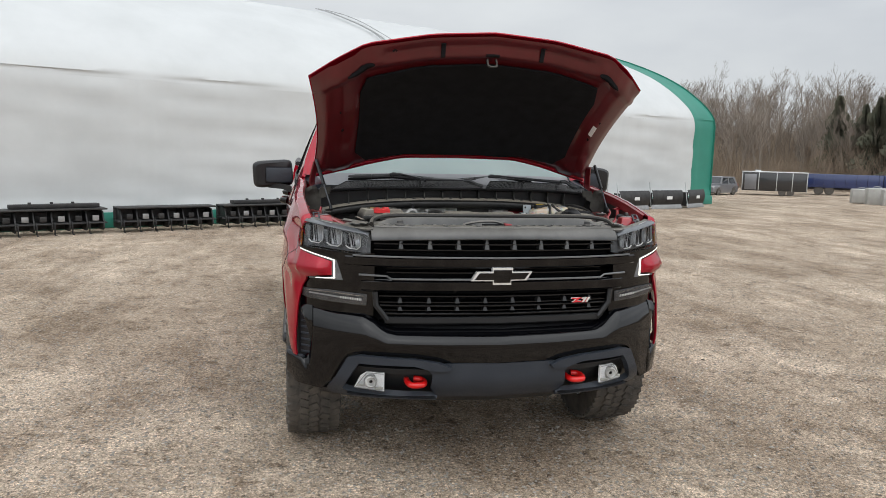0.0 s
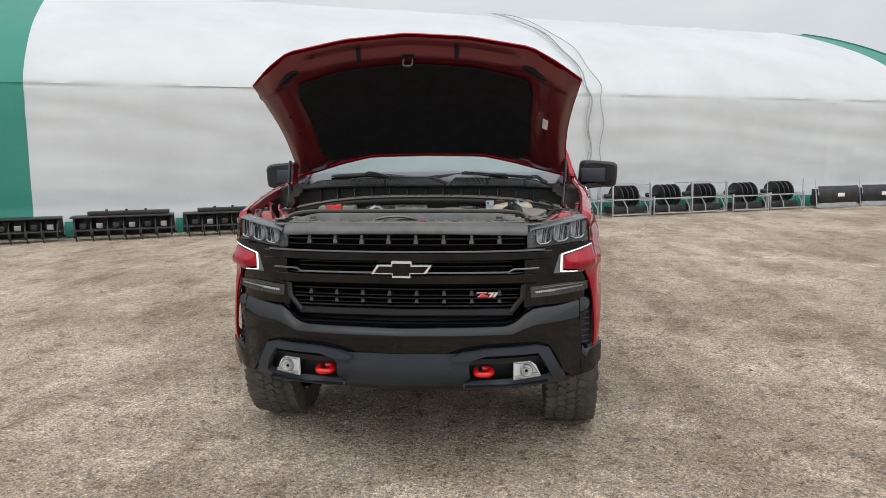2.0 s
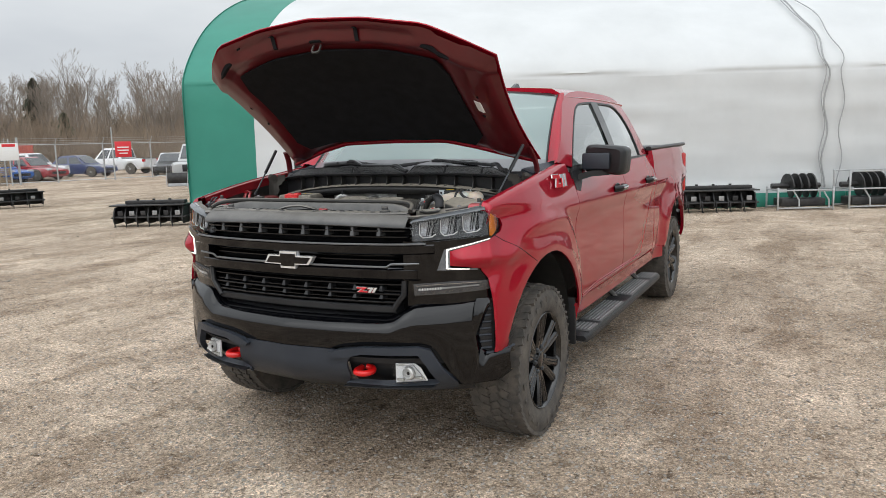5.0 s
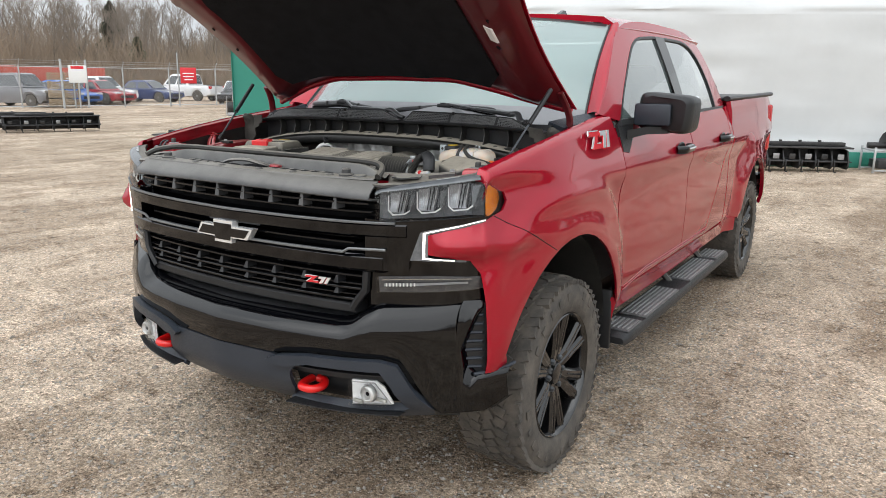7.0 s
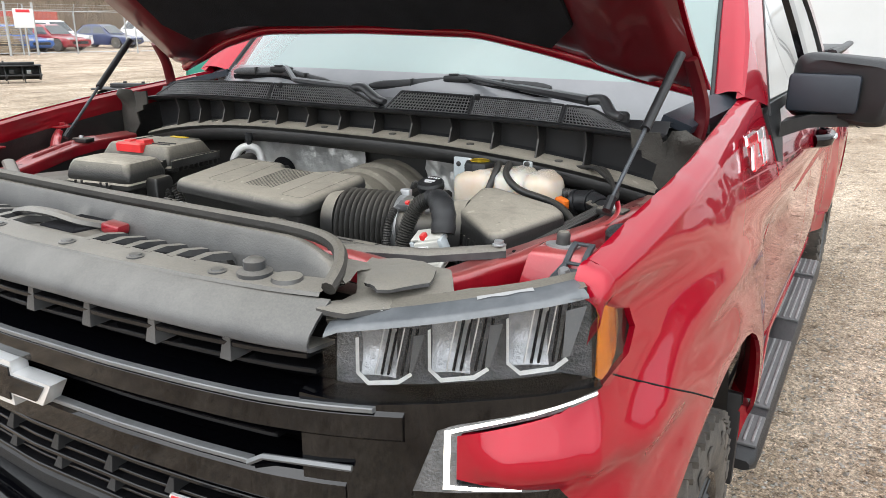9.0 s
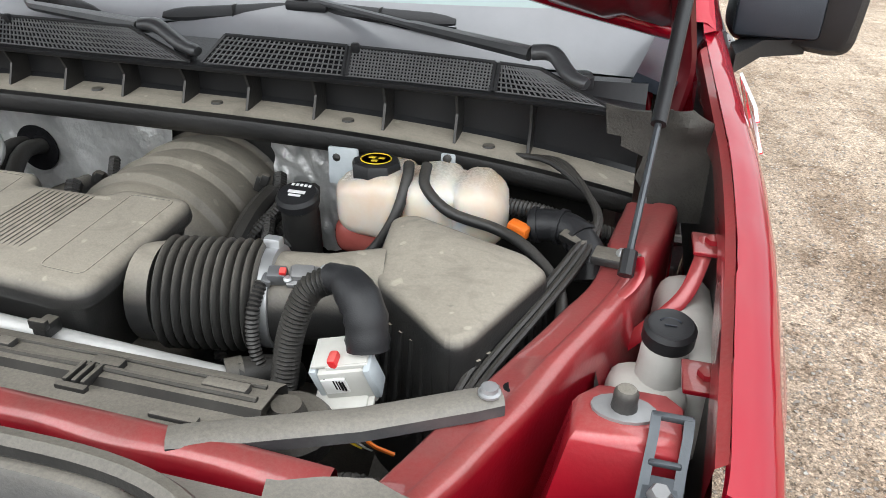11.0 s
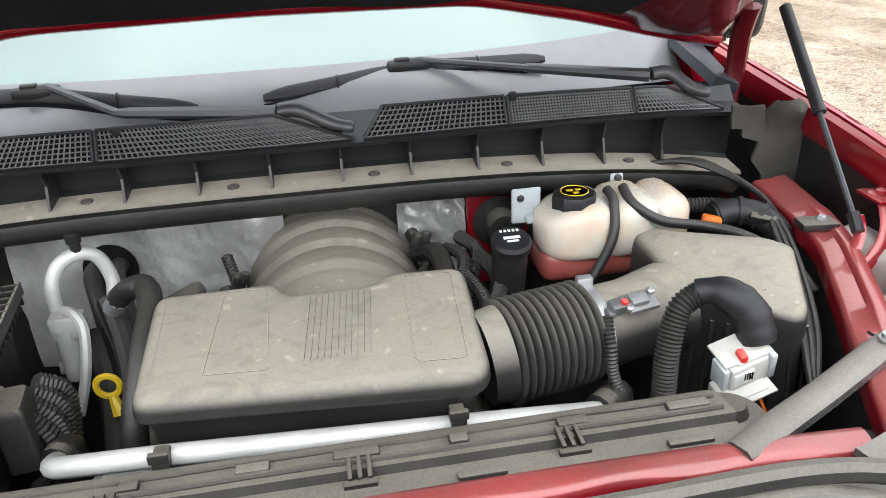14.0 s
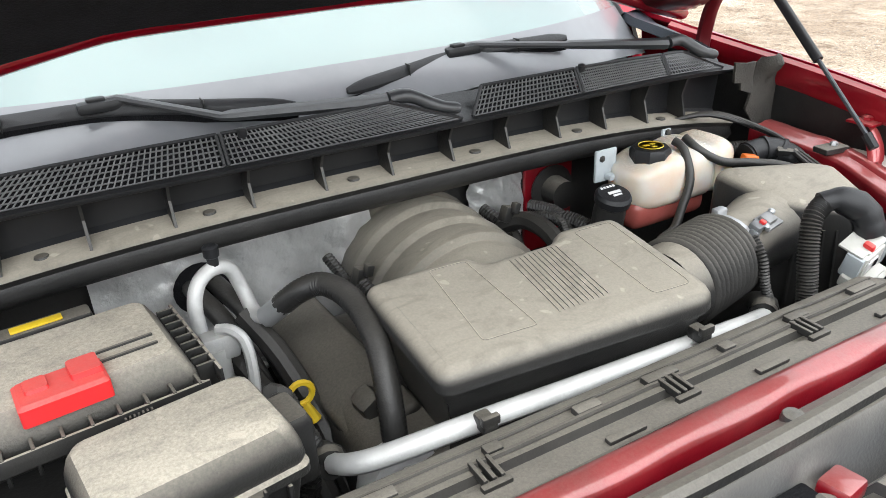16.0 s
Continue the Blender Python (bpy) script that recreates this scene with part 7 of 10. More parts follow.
    bm = sheet([(0.735, 1.004), (0.735, 1.092), (0.80, 1.108), (0.90, 1.132), (0.942, 1.145), (0.942, 1.134), (0.90, 1.118), (0.80, 1.094), (0.795, 1.018), (0.80, 1.012), (0.90, 1.008), (0.90, 1.000)], 0.02, 0.02, lambda x, z: Vector((f * x, pg(x) - 0.004, z)), 0.03, (0, -1, 0))
    drl = part("running_light", bm, CLEARBOX, truck, "lit white bracket-shaped running light")
    strip([(0.942, 1.139), (0.92, 1.133), (0.88, 1.121), (0.84, 1.111), (0.80, 1.101), (0.785, 1.096)], 0.003, 0.005, -0.007, "light_strip", DRLM, drl, "glowing white strip")
    strip([(0.784, 1.098), (0.783, 1.05), (0.783, 1.012)], 0.010, 0.010, -0.006, "light_strip", DRLM, drl, "glowing white strip")
    strip([(0.780, 1.012), (0.82, 1.008), (0.87, 1.005)], 0.006, 0.003, -0.006, "light_strip", DRLM, drl, "glowing white strip")
    # turn lamp under it
    tl = [(0.634, 0.884), (0.630, 0.938), (0.80, 0.948), (0.930, 0.945), (0.932, 0.902), (0.80, 0.892)]
    bm = sheet(tl, 0.03, 0.03, lambda x, z: Vector((f * x, pg(x) + 0.002, z)), 0, (0, -1, 0))
    turn = part("turn_lamp", bm, LENS, truck, "clear strip turn lamp")
    bm = sheet(tl, 0.03, 0.03, lambda x, z: Vector((f * x, pg(x) + 0.018, z)), 0.01, (0, -1, 0))
    part("lamp_back", bm, DRLBOX, turn, "grey lamp back")
    strip([(0.655, 0.912), (0.76, 0.919), (0.90, 0.927)], 0.009, 0.006, 0.006, "light_guide", GUIDE, turn, "pale light guide")
    strip([(0.650, 0.930), (0.76, 0.938), (0.91, 0.940)], 0.0025, 0.0025, 0.004, "bright_edge", CHROME, turn, "thin chrome edge")
    for k in range(9):
        bm = bmesh.new()
        x = 0.664 + k * 0.011
        box(bm, (f * x, pg(x) + 0.004, 0.913 + (x - 0.655) * 0.06), (0.0045, 0.004, 0.012), 0.001)
        part("guide_rib", bm, PIPEW, turn)

# ---- hood, raised on its hinges ----
def hr(u):
    a = abs(u)
    return Vector((0.868 * u, table(a, [(0, 1.145), (0.4, 1.150), (0.62, 1.175), (0.8, 1.225), (1, 1.290)]), table(a, [(0, 1.612), (0.4, 1.606), (0.62, 1.565), (0.8, 1.520), (1, 1.476)])))


def hf(u):
    a = abs(u)
    return Vector((0.900 * u, table(a, [(0, 0.350), (0.35, 0.352), (0.7, 0.385), (0.85, 0.47), (1, 0.605)]), table(a, [(0, 2.205), (0.35, 2.182), (0.7, 2.128), (0.85, 2.062), (1, 1.985)])))


H_OUT = Vector((0, 0.6, 0.8))


def hood_pt(u, v, off=0.0):
    r = hr(u) * 0.5 + hr(u - 0.04) * 0.25 + hr(u + 0.04) * 0.25 if abs(u) < 0.95 else hr(u)
    q = hf(u) * 0.5 + hf(u - 0.03) * 0.25 + hf(u + 0.03) * 0.25 if abs(u) < 0.95 else hf(u)
    p = r.lerp(q, v)
    waist = -0.035 * math.sin(math.pi * v) * u
    return p + Vector((waist, 0, 0)) + H_OUT * (0.05 * math.sin(math.pi * min(1, v)) * (1 - abs(u) ** 3) + off)


def hood_patch(u0, u1, v0, v1, fn, nu=36, nv=20):
    bm = bmesh.new()
    loft(bm, [[hood_pt(lerp(u0, u1, i / nu), lerp(v0, v1, j / nv), fn(lerp(u0, u1, i / nu), lerp(v0, v1, j / nv))) for i in range(nu + 1)] for j in range(nv + 1)], False, False)
    bmesh.ops.recalc_face_normals(bm, faces=bm.faces[:])
    return bm


bm = hood_patch(-1, 1, 0, 1, lambda u, v: 0.0)
if sum(f.normal.z for f in bm.faces) < 0:
    bmesh.ops.reverse_faces(bm, faces=bm.faces[:])
thicken(bm, 0.006)
hood = part("hood", bm, RED, truck, "red hood raised open", sharp=60)


def inner_h(u, v):
    """Depth of the pressed inner frame: a rim, a channel and ribs round the insulation."""
    a = abs(u)
    e = min(1 - a, v * 0.75, (1 - v) * 0.9)
    d = -0.012 - 0.045 * min(1, max(0, e) / 0.07)
    if 0.74 < a < 0.86:
        d -= 0.014
    if 0.855 < v < 0.90:
        d -= 0.010
    if 0.90 < v < 0.95 and a < 0.6:
        d += 0.018
    return d


bm = bmesh.new()
tube(bm, [hood_pt(lerp(-0.985, 0.985, i / 48), 0.0, -0.016) for i in range(49)], 0.015, 8)
part("rear_lip", bm, RED, hood, "red rolled edge along the hood's rear", sharp=60)
part("inner_frame", hood_patch(-0.992, 0.992, 0.012, 0.988, inner_h, 60, 44), SHADEDRED, hood, "pressed hood frame, its red darkened for shade", sharp=60)
pad_o = [(-0.66, 0.10), (-0.74, 0.20), (-0.74, 0.70), (-0.70, 0.80), (-0.45, 0.815), (0.45, 0.815), (0.70, 0.80), (0.74, 0.70), (0.74, 0.20), (0.66, 0.10), (0.30, 0.075), (-0.30, 0.075)]
bm = sheet(pad_o, 0.07, 0.06, lambda u, v: hood_pt(u, v, -0.075 + 0.006 * noise.noise((u * 5, v * 5, 0))), 0.012, (0, -0.6, -0.8))
part("insulation_pad", bm, MATTBLACK, hood, "black felt hood insulation", sharp=60)
# the slots and holes are flat black patches painted for their shade
for u, v, w, h, nm, material in ((-0.285, 0.925, 0.022, 0.07, "slot", MATTBLACK), (0.285, 0.925, 0.022, 0.07, "slot", MATTBLACK), (-0.73, 0.90, 0.13, 0.035, "oval_hole", MATTBLACK), (0.73, 0.90, 0.13, 0.035, "oval_hole", MATTBLACK), (0.0, 0.895, 0.07, 0.018, "latch_slot", MATTBLACK), (0.845, 0.52, 0.040, 0.085, "label", LABELW), (0.84, 0.44, 0.014, 0.018, "hole", MATTBLACK), (0.86, 0.61, 0.014, 0.018, "hole", MATTBLACK), (-0.84, 0.46, 0.014, 0.018, "hole", MATTBLACK), (-0.86, 0.63, 0.014, 0.018, "hole", MATTBLACK), (-0.55, 0.955, 0.02, 0.01, "hole", MATTBLACK)):
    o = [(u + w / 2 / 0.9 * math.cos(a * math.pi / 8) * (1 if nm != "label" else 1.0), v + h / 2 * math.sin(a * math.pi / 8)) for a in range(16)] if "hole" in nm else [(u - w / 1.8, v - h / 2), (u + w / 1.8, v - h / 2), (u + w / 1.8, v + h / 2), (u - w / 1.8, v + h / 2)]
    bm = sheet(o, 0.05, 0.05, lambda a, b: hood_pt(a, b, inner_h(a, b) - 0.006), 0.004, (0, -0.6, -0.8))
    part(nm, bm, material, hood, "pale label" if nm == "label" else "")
bm = bmesh.new()
p = hood_pt(0, 0.87, -0.075)
tube(bm, curve([p + Vector((-0.022, 0, 0)), p + Vector((-0.02, -0.02, -0.035)), p + Vector((0.02, -0.02, -0.035)), p + Vector((0.022, 0, 0))], 4), 0.006, 6)
part("striker", bm, DARKBAY, hood, "steel hood striker")
for f in (1, -1):
    bm = bmesh.new()
    pts = [(f * 0.845, 1.155, 1.545), (f * 0.858, 1.195, 1.49), (f * 0.868, 1.215, 1.44), (f * 0.868, 1.22, 1.40), (f * 0.860, 1.215, 1.35)]
    tube(bm, curve(pts, 4), 0.019, 8, True, 0.5)
    part("hinge", bm, SHADEDRED, truck, "red hood hinge arm")
    lo, hi = Vector((f * (0.817 if f > 0 else 0.775), 0.765, 1.303)), Vector((f * 0.848, 1.062, 1.556))
    mid = lo.lerp(hi, 0.48)
    bm = bmesh.new()
    tube(bm, [mid, lo.lerp(hi, 0.5), hi], 0.0095, 12)
    gs = part("gas_strut", bm, PLASTIC, truck, "black gas strut")
    bm = bmesh.new()
    tube(bm, [lo, mid], 0.0042, 8)
    part("strut_rod", bm, BRACKET, gs, "bright strut rod")
    bm = bmesh.new()
    tube(bm, [lo - Vector((0, 0.006, 0.008)), lo + (hi - lo) * 0.05], 0.009, 8)
    part("strut_socket", bm, PLASTIC, gs)

# ---- engine bay ----
def ribbed(bm, pts, r, pitch=0.012, amp=0.12, seg=10):
    """A corrugated hose along points."""
    pts = [Vector(p) for p in pts]
    total = sum((b - a).length for a, b in zip(pts, pts[1:]))
    n = max(4, int(total / pitch * 2))
    out, rad = [], []
    for i in range(n + 1):
        d = total * i / n
        for a, b in zip(pts, pts[1:]):
            l_ = (b - a).length
            if d <= l_ + 1e-9:
                out.append(a.lerp(b, min(1, d / l_) if l_ else 0))
                break
            d -= l_
        else:
            out.append(pts[-1])
        rad.append(r * (1 + (amp if i % 2 else -amp)))
    tube(bm, out, rad, seg)


def lid(bm, c, s, rz=0, bevel=0.012, taper=None, tilt=(0, 0)):
    box(bm, c, s, bevel, rot(tilt[0], tilt[1], rz), 3, taper)


# bay floor, side aprons and front tie bar
bm = bmesh.new()
box(bm, (0, 0.78, 0.72), (1.56, 0.86, 0.03), 0.01)
part("bay_floor", bm, DARKBAY, truck, "dark underside of the engine bay")
bm = bmesh.new()
box(bm, (0.03, 0.83, 0.96), (0.50, 0.46, 0.34), 0.05, None, 3)
part("engine_block", bm, DARKBAY, truck, "dark engine under its covers")
for f in (1, -1):
    # upper rail of the inner fender
    bm = bmesh.new()
    rows, dark = [], []
    for i in range(41):
        y = lerp(0.40, 1.02, i / 40)
        z = 1.232 + 0.042 * min(1, (y - 0.40) / 0.48)
        xa = smooth_table(y, [(0.40, 0.607), (0.451, 0.634), (0.567, 0.683), (0.663, 0.727), (0.719, 0.751), (0.793, 0.784), (0.92, 0.797), (1.02, 0.812)])
        xb = smooth_table(y, [(0.40, 0.664), (0.454, 0.698), (0.571, 0.752), (0.722, 0.818), (0.80, 0.844), (0.92, 0.868), (1.02, 0.885)])
        bead = 0.005 * min(1.0, max(0.0, (y - 0.58) / 0.05)) * min(1.0, max(0.0, (0.90 - y) / 0.04))
        edge = [(0.0, -0.030), (0.0, -0.008), (0.03, -0.003), (0.10, 0.0), (0.50, 0.001), (0.56, 0.003 + bead), (0.62, 0.0045 + bead), (0.86, 0.004 + bead), (0.94, 0.001), (1.0, -0.007), (1.02, -0.030), (1.06, -0.12)]
        rows.append([(f * lerp(xa, xb, k), y, z + d + 0.0012 * noise.noise((k * 5, y * 24, 7.0))) for k, d in edge])
        dark.append([(f * (xa + 0.002), y, z - 0.028), (f * (xa - 0.018), y, z - 0.30)])
    loft(bm, rows, False, False)
    bmesh.ops.recalc_face_normals(bm, faces=bm.faces[:])
    part("inner_fender_rail", bm, REDBAY, truck, "dusty red inner fender rail", sharp=60)
    # a dark sheet stands for the shade below the rail's inner edge
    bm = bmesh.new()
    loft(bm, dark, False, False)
    part("rail_skirt", bm, DARKBAY, truck, "dark sheet standing for the shade under the rail")
    bm = bmesh.new()
    box(bm, (f * 0.806, 0.832, 1.277), (0.056, 0.034, 0.012), 0.003, rot(0, 0, -8 * f))
    clip = part("harness_bracket", bm, DARKBAY, truck, "black harness bracket on the rail")
    bm = bmesh.new()
    lathe(bm, [(0.0075, 0), (0.0075, 0.004), (0.005, 0.007), (0.001, 0.007)], 6, Matrix.Translation((f * 0.812, 0.832, 1.283)))
    part("bolt", bm, STEEL, clip, "bright bolt head")
    # a black disc laid on the rail for the hole's shade
    bm = bmesh.new()
    lathe(bm, [(0.008, 0), (0.008, 0.002), (0.001, 0.002)], 14, Matrix.Translation((f * 0.723, 0.588, 1.2475)))
    part("rail_hole", bm, MATTBLACK, truck, "black disc drawn for a round hole's shade")
    bm = bmesh.new()
    rows, dark = [], []
    for i in range(15):
        y = lerp(0.47, 1.36, i / 14)
        zt = smooth_table(y, FTOP)
        xo = side_x(y, zt - 0.032) - 0.036
        rows.append([(f * (xo - 0.010), y, zt - 0.001), (f * (xo - 0.019), y, zt - 0.008), (f * (xo - 0.022), y, zt - 0.045 + 0.006 * (i % 3)), (f * (xo - 0.012), y, zt - 0.062)])
        dark.append([(f * (xo - 0.013), y, zt - 0.058), (f * (xo - 0.008), y, zt - 0.28)])
    loft(bm, rows, False, False)
    bmesh.ops.recalc_face_normals(bm, faces=bm.faces[:])
    part("fender_flange", bm, REDBAY, truck, "red flange inside the fender's top", sharp=40)
    # below the flange a dark sheet stands for the shaded void
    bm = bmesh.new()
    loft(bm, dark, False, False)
    part("flange_skirt", bm, DARKBAY, truck, "dark sheet standing for the shaded void under the fender's flange")
    for y, w in ((0.62, 0.05), (0.84, 0.055)):
        zt = smooth_table(y, FTOP)
        bm = bmesh.new()
        box(bm, (f * (side_x(y, zt - 0.055) - 0.058), y, zt - 0.062), (0.06, w, 0.006), 0.002)
        tab = part("fender_tab", bm, REDBAY, truck, "red bolt tab")
        bm = bmesh.new()
        lathe(bm, [(0.011, 0), (0.011, 0.006), (0.006, 0.009), (0.001, 0.009)], 6, Matrix.Translation((f * (side_x(y, zt - 0.055) - 0.064), y, zt - 0.058)))
        part("bolt", bm, REDBAY, tab)
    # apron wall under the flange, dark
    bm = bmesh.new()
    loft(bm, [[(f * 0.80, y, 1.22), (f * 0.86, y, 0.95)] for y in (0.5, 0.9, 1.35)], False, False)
    part("apron", bm, DARKBAY, truck)
    # strut bracket, strap, stop and lamp bracket
    bm = bmesh.new()
    tube(bm, curve([(f * 0.800, 0.745, 1.262), (f * 0.822, 0.762, 1.276), (f * 0.832, 0.775, 1.292), (f * 0.828, 0.78, 1.310)], 4), 0.008, 6, True, 0.4)
    part("strut_bracket", bm, REDBAY, truck, "red strut bracket")
    bm = bmesh.new()
    tube(bm, curve([(f * 0.905, 0.850, 1.312), (f * 0.900, 0.815, 1.300), (f * 0.885, 0.785, 1.265), (f * 0.850, 0.770, 1.225), (f * 0.82, 0.768, 1.19)], 5), 0.009, 6, True, 0.3)
    part("fender_strap", bm, REDBAY, truck, "curved red fender strap")
    bm = bmesh.new()
    rings = []
    for z, g in ((1.12, 0.035), (1.23, 0.012), (1.278, 0.002), (1.286, -0.003), (1.289, -0.010)):
        rings.append([(f * x, y, z) for x, y in ((0.786 - g, 0.500 - g), (0.872 + g * 0.4, 0.500 - g), (0.876 + g * 0.4, 0.552), (0.860, 0.568 + g * 0.4), (0.800 - g, 0.568 + g * 0.4), (0.784 - g, 0.548))])
    loft(bm, rings)
    bmesh.ops.recalc_face_normals(bm, faces=bm.faces[:])
    hb = part("hood_stop_bracket", bm, REDBAY, truck, "red hood stop bracket", sharp=50)
    bm = bmesh.new()
    lathe(bm, [(0.024, 0), (0.024, 0.003), (0.020, 0.004), (0.001, 0.004)], 16, Matrix.Translation((f * 0.825, 0.534, 1.289)) @ Matrix.Diagonal((1.15, 0.75, 1, 1)))
    part("stop_plate", bm, GREYSTEEL, hb, "oval grey steel plate")
    bm = bmesh.new()
    lathe(bm, [(0.0115, 0), (0.0105, 0.008), (0.0105, 0.016), (0.008, 0.020), (0.001, 0.021)], 14, Matrix.Translation((f * 0.825, 0.534, 1.292)))
    part("hood_stop", bm, BELLOW, hb, "grey rubber hood stop")
    bm = bmesh.new()
    for dx in (-0.013, 0.013):
        loft(bm, [[(f * (xx + dx - 0.004), y, z), (f * (xx + dx + 0.004), y, z), (f * (xx + dx + 0.004), y, z - 0.006), (f * (xx + dx - 0.004), y, z - 0.006)] for xx, y, z in ((0.863, 0.521, 1.303), (0.862, 0.505, 1.296), (0.860, 0.488, 1.278), (0.856, 0.455, 1.268), (0.854, 0.435, 1.260))])
    box(bm, (f * 0.863, 0.522, 1.300), (0.034, 0.007, 0.006), 0.002)
    box(bm, (f * 0.857, 0.462, 1.268), (0.030, 0.040, 0.005), 0.002, rot(14))
    box(bm, (f * 0.860, 0.490, 1.279), (0.026, 0.006, 0.005), 0.002)
    bmesh.ops.recalc_face_normals(bm, faces=bm.faces[:])
    lb = part("lamp_bracket", bm, BRACKET, truck, "grey steel headlight bracket")
    bm = bmesh.new()
    lathe(bm, [(0.010, 0), (0.010, 0.004), (0.007, 0.009), (0.001, 0.009)], 6, Matrix.Translation((f * 0.857, 0.462, 1.271)) @ rot(14))
    part("bolt", bm, GREYSTEEL, lb, "grey bolt")
    # filler between lamp and tray
    bm = sheet([(0.606, 0.215), (0.650, 0.222), (0.715, 0.285), (0.740, 0.350), (0.700, 0.410), (0.640, 0.428), (0.560, 0.405), (0.575, 0.350), (0.608, 0.300)], 0.03, 0.03, lambda x, y, f=f: Vector((f * x, y, 1.250 + 0.010 * noise.noise((x * 22, y * 22, 3.0)) + (0.012 if y > 0.33 else 0.0) - 0.05 * max(0, x - 0.68))), 0.008, (0, 0, 1))
    part("side_shield", bm, TRAY, truck, "dusty folded plastic shield beside the lamp", sharp=60)
    bm = sheet([(0.630, 0.290), (0.668, 0.268), (0.712, 0.330), (0.690, 0.385), (0.628, 0.392), (0.602, 0.350)], 0.02, 0.02, lambda x, y, f=f: Vector((f * x, y, 1.272 + 0.10 * (0.66 - x) * (1 if x > 0.65 else -0.6) + 0.006 * noise.noise((x * 30, y * 30, 8.0)))), 0.005, (0, 0, 1))
    part("shield_flap", bm, TRAY, truck, "raised dusty flap of the shield", sharp=45)
    bm = sheet([(0.628, 0.0), (0.628, 1.0), (0.925, 1.0), (0.925, 0.0)], 0.03, 0.25, lambda x, k, f=f: Vector((f * (x - 0.012 - 0.03 * k), pg(x) + 0.028 + 0.034 * k, 1.231 + 0.165 * (x - 0.62) + 0.006 * k + 0.004 * noise.noise((x * 40, k * 3, 1.0)) * k)), 0.012, (0, 0, 1))
    part("lamp_lid", bm, DARKBAY, truck, "dusty dark foam strip behind the headlight")
bm = bmesh.new()
rows = []
for i in range(81):
    x = lerp(-0.60, 0.60, i / 80)
    y = 0.420 + 0.01 * (x / 0.6) ** 2
    z = 1.262 - 0.02 * (abs(x) / 0.6) ** 3
    wob = 0.0015 * noise.noise((x * 14, 3.0, 0.0)) + 0.002 * math.cos(x * 38)
    rows.append([(x, y - 0.015, z - 0.04), (x, y - 0.014, z - 0.006), (x, y - 0.010, z - 0.001 + wob), (x, y - 0.002, z + 0.002 + wob), (x, y + 0.008, z + 0.004 + wob * 0.5), (x, y + 0.016, z + 0.003), (x, y + 0.020, z - 0.004), (x, y + 0.022, z - 0.03)])
loft(bm, rows, False, False)
bmesh.ops.recalc_face_normals(bm, faces=bm.faces[:])
part("tie_bar", bm, REDBAY, truck, "dusty red radiator tie bar", sharp=75)
for x in (-0.40, -0.18, 0.12, 0.33):
    bm = bmesh.new()
    lathe(bm, [(0.013, 0), (0.011, 0.008), (0.001, 0.010)], 10, Matrix.Translation((x, 0.382, 1.258)))
    part("push_pin", bm, TRAY, truck, "round grey push pin")

# radiator cover: a tray behind the grille header with a raised back wall
rings = []
for i in range(49):
    x = lerp(-0.60, 0.60, i / 48)
    y0 = pg(x) + 0.042
    e = max(0, (abs(x) - 0.44) / 0.16)
    back = 0.330 - 0.045 * e ** 2
    lift = 0.035 * (1 - e ** 2)
    deep = 0.034 * (1 - e ** 2) * min(1.0, max(0.0, (abs(x) - 0.05) / 0.03))
    rings.append([(x, y0, 1.2600), (x, y0 + 0.003, 1.2655), (x, y0 + 0.052, 1.2685), (x, y0 + 0.056, 1.264), (x, lerp(y0 + 0.056, back, 0.35), 1.262 - deep * 0.4), (x, lerp(y0 + 0.056, back, 0.75), 1.260 - deep), (x, back - 0.022, 1.260 - deep), (x, back - 0.010, 1.264), (x, back - 0.004, 1.262 + lift * 0.8), (x, back, 1.262 + lift), (x, back + 0.012, 1.262 + lift), (x, back + 0.03, 1.272), (x, 0.392, 1.256), (x, 0.398, 1.235)])
bm = bmesh.new()
loft(bm, rings, False, False)
bmesh.ops.recalc_face_normals(bm, faces=bm.faces[:])
if sum(f.normal.z for f in bm.faces) < 0:
    bmesh.ops.reverse_faces(bm, faces=bm.faces[:])
tray = part("radiator_cover", bm, TRAY, truck, "dusty grey radiator sight shield", sharp=45)
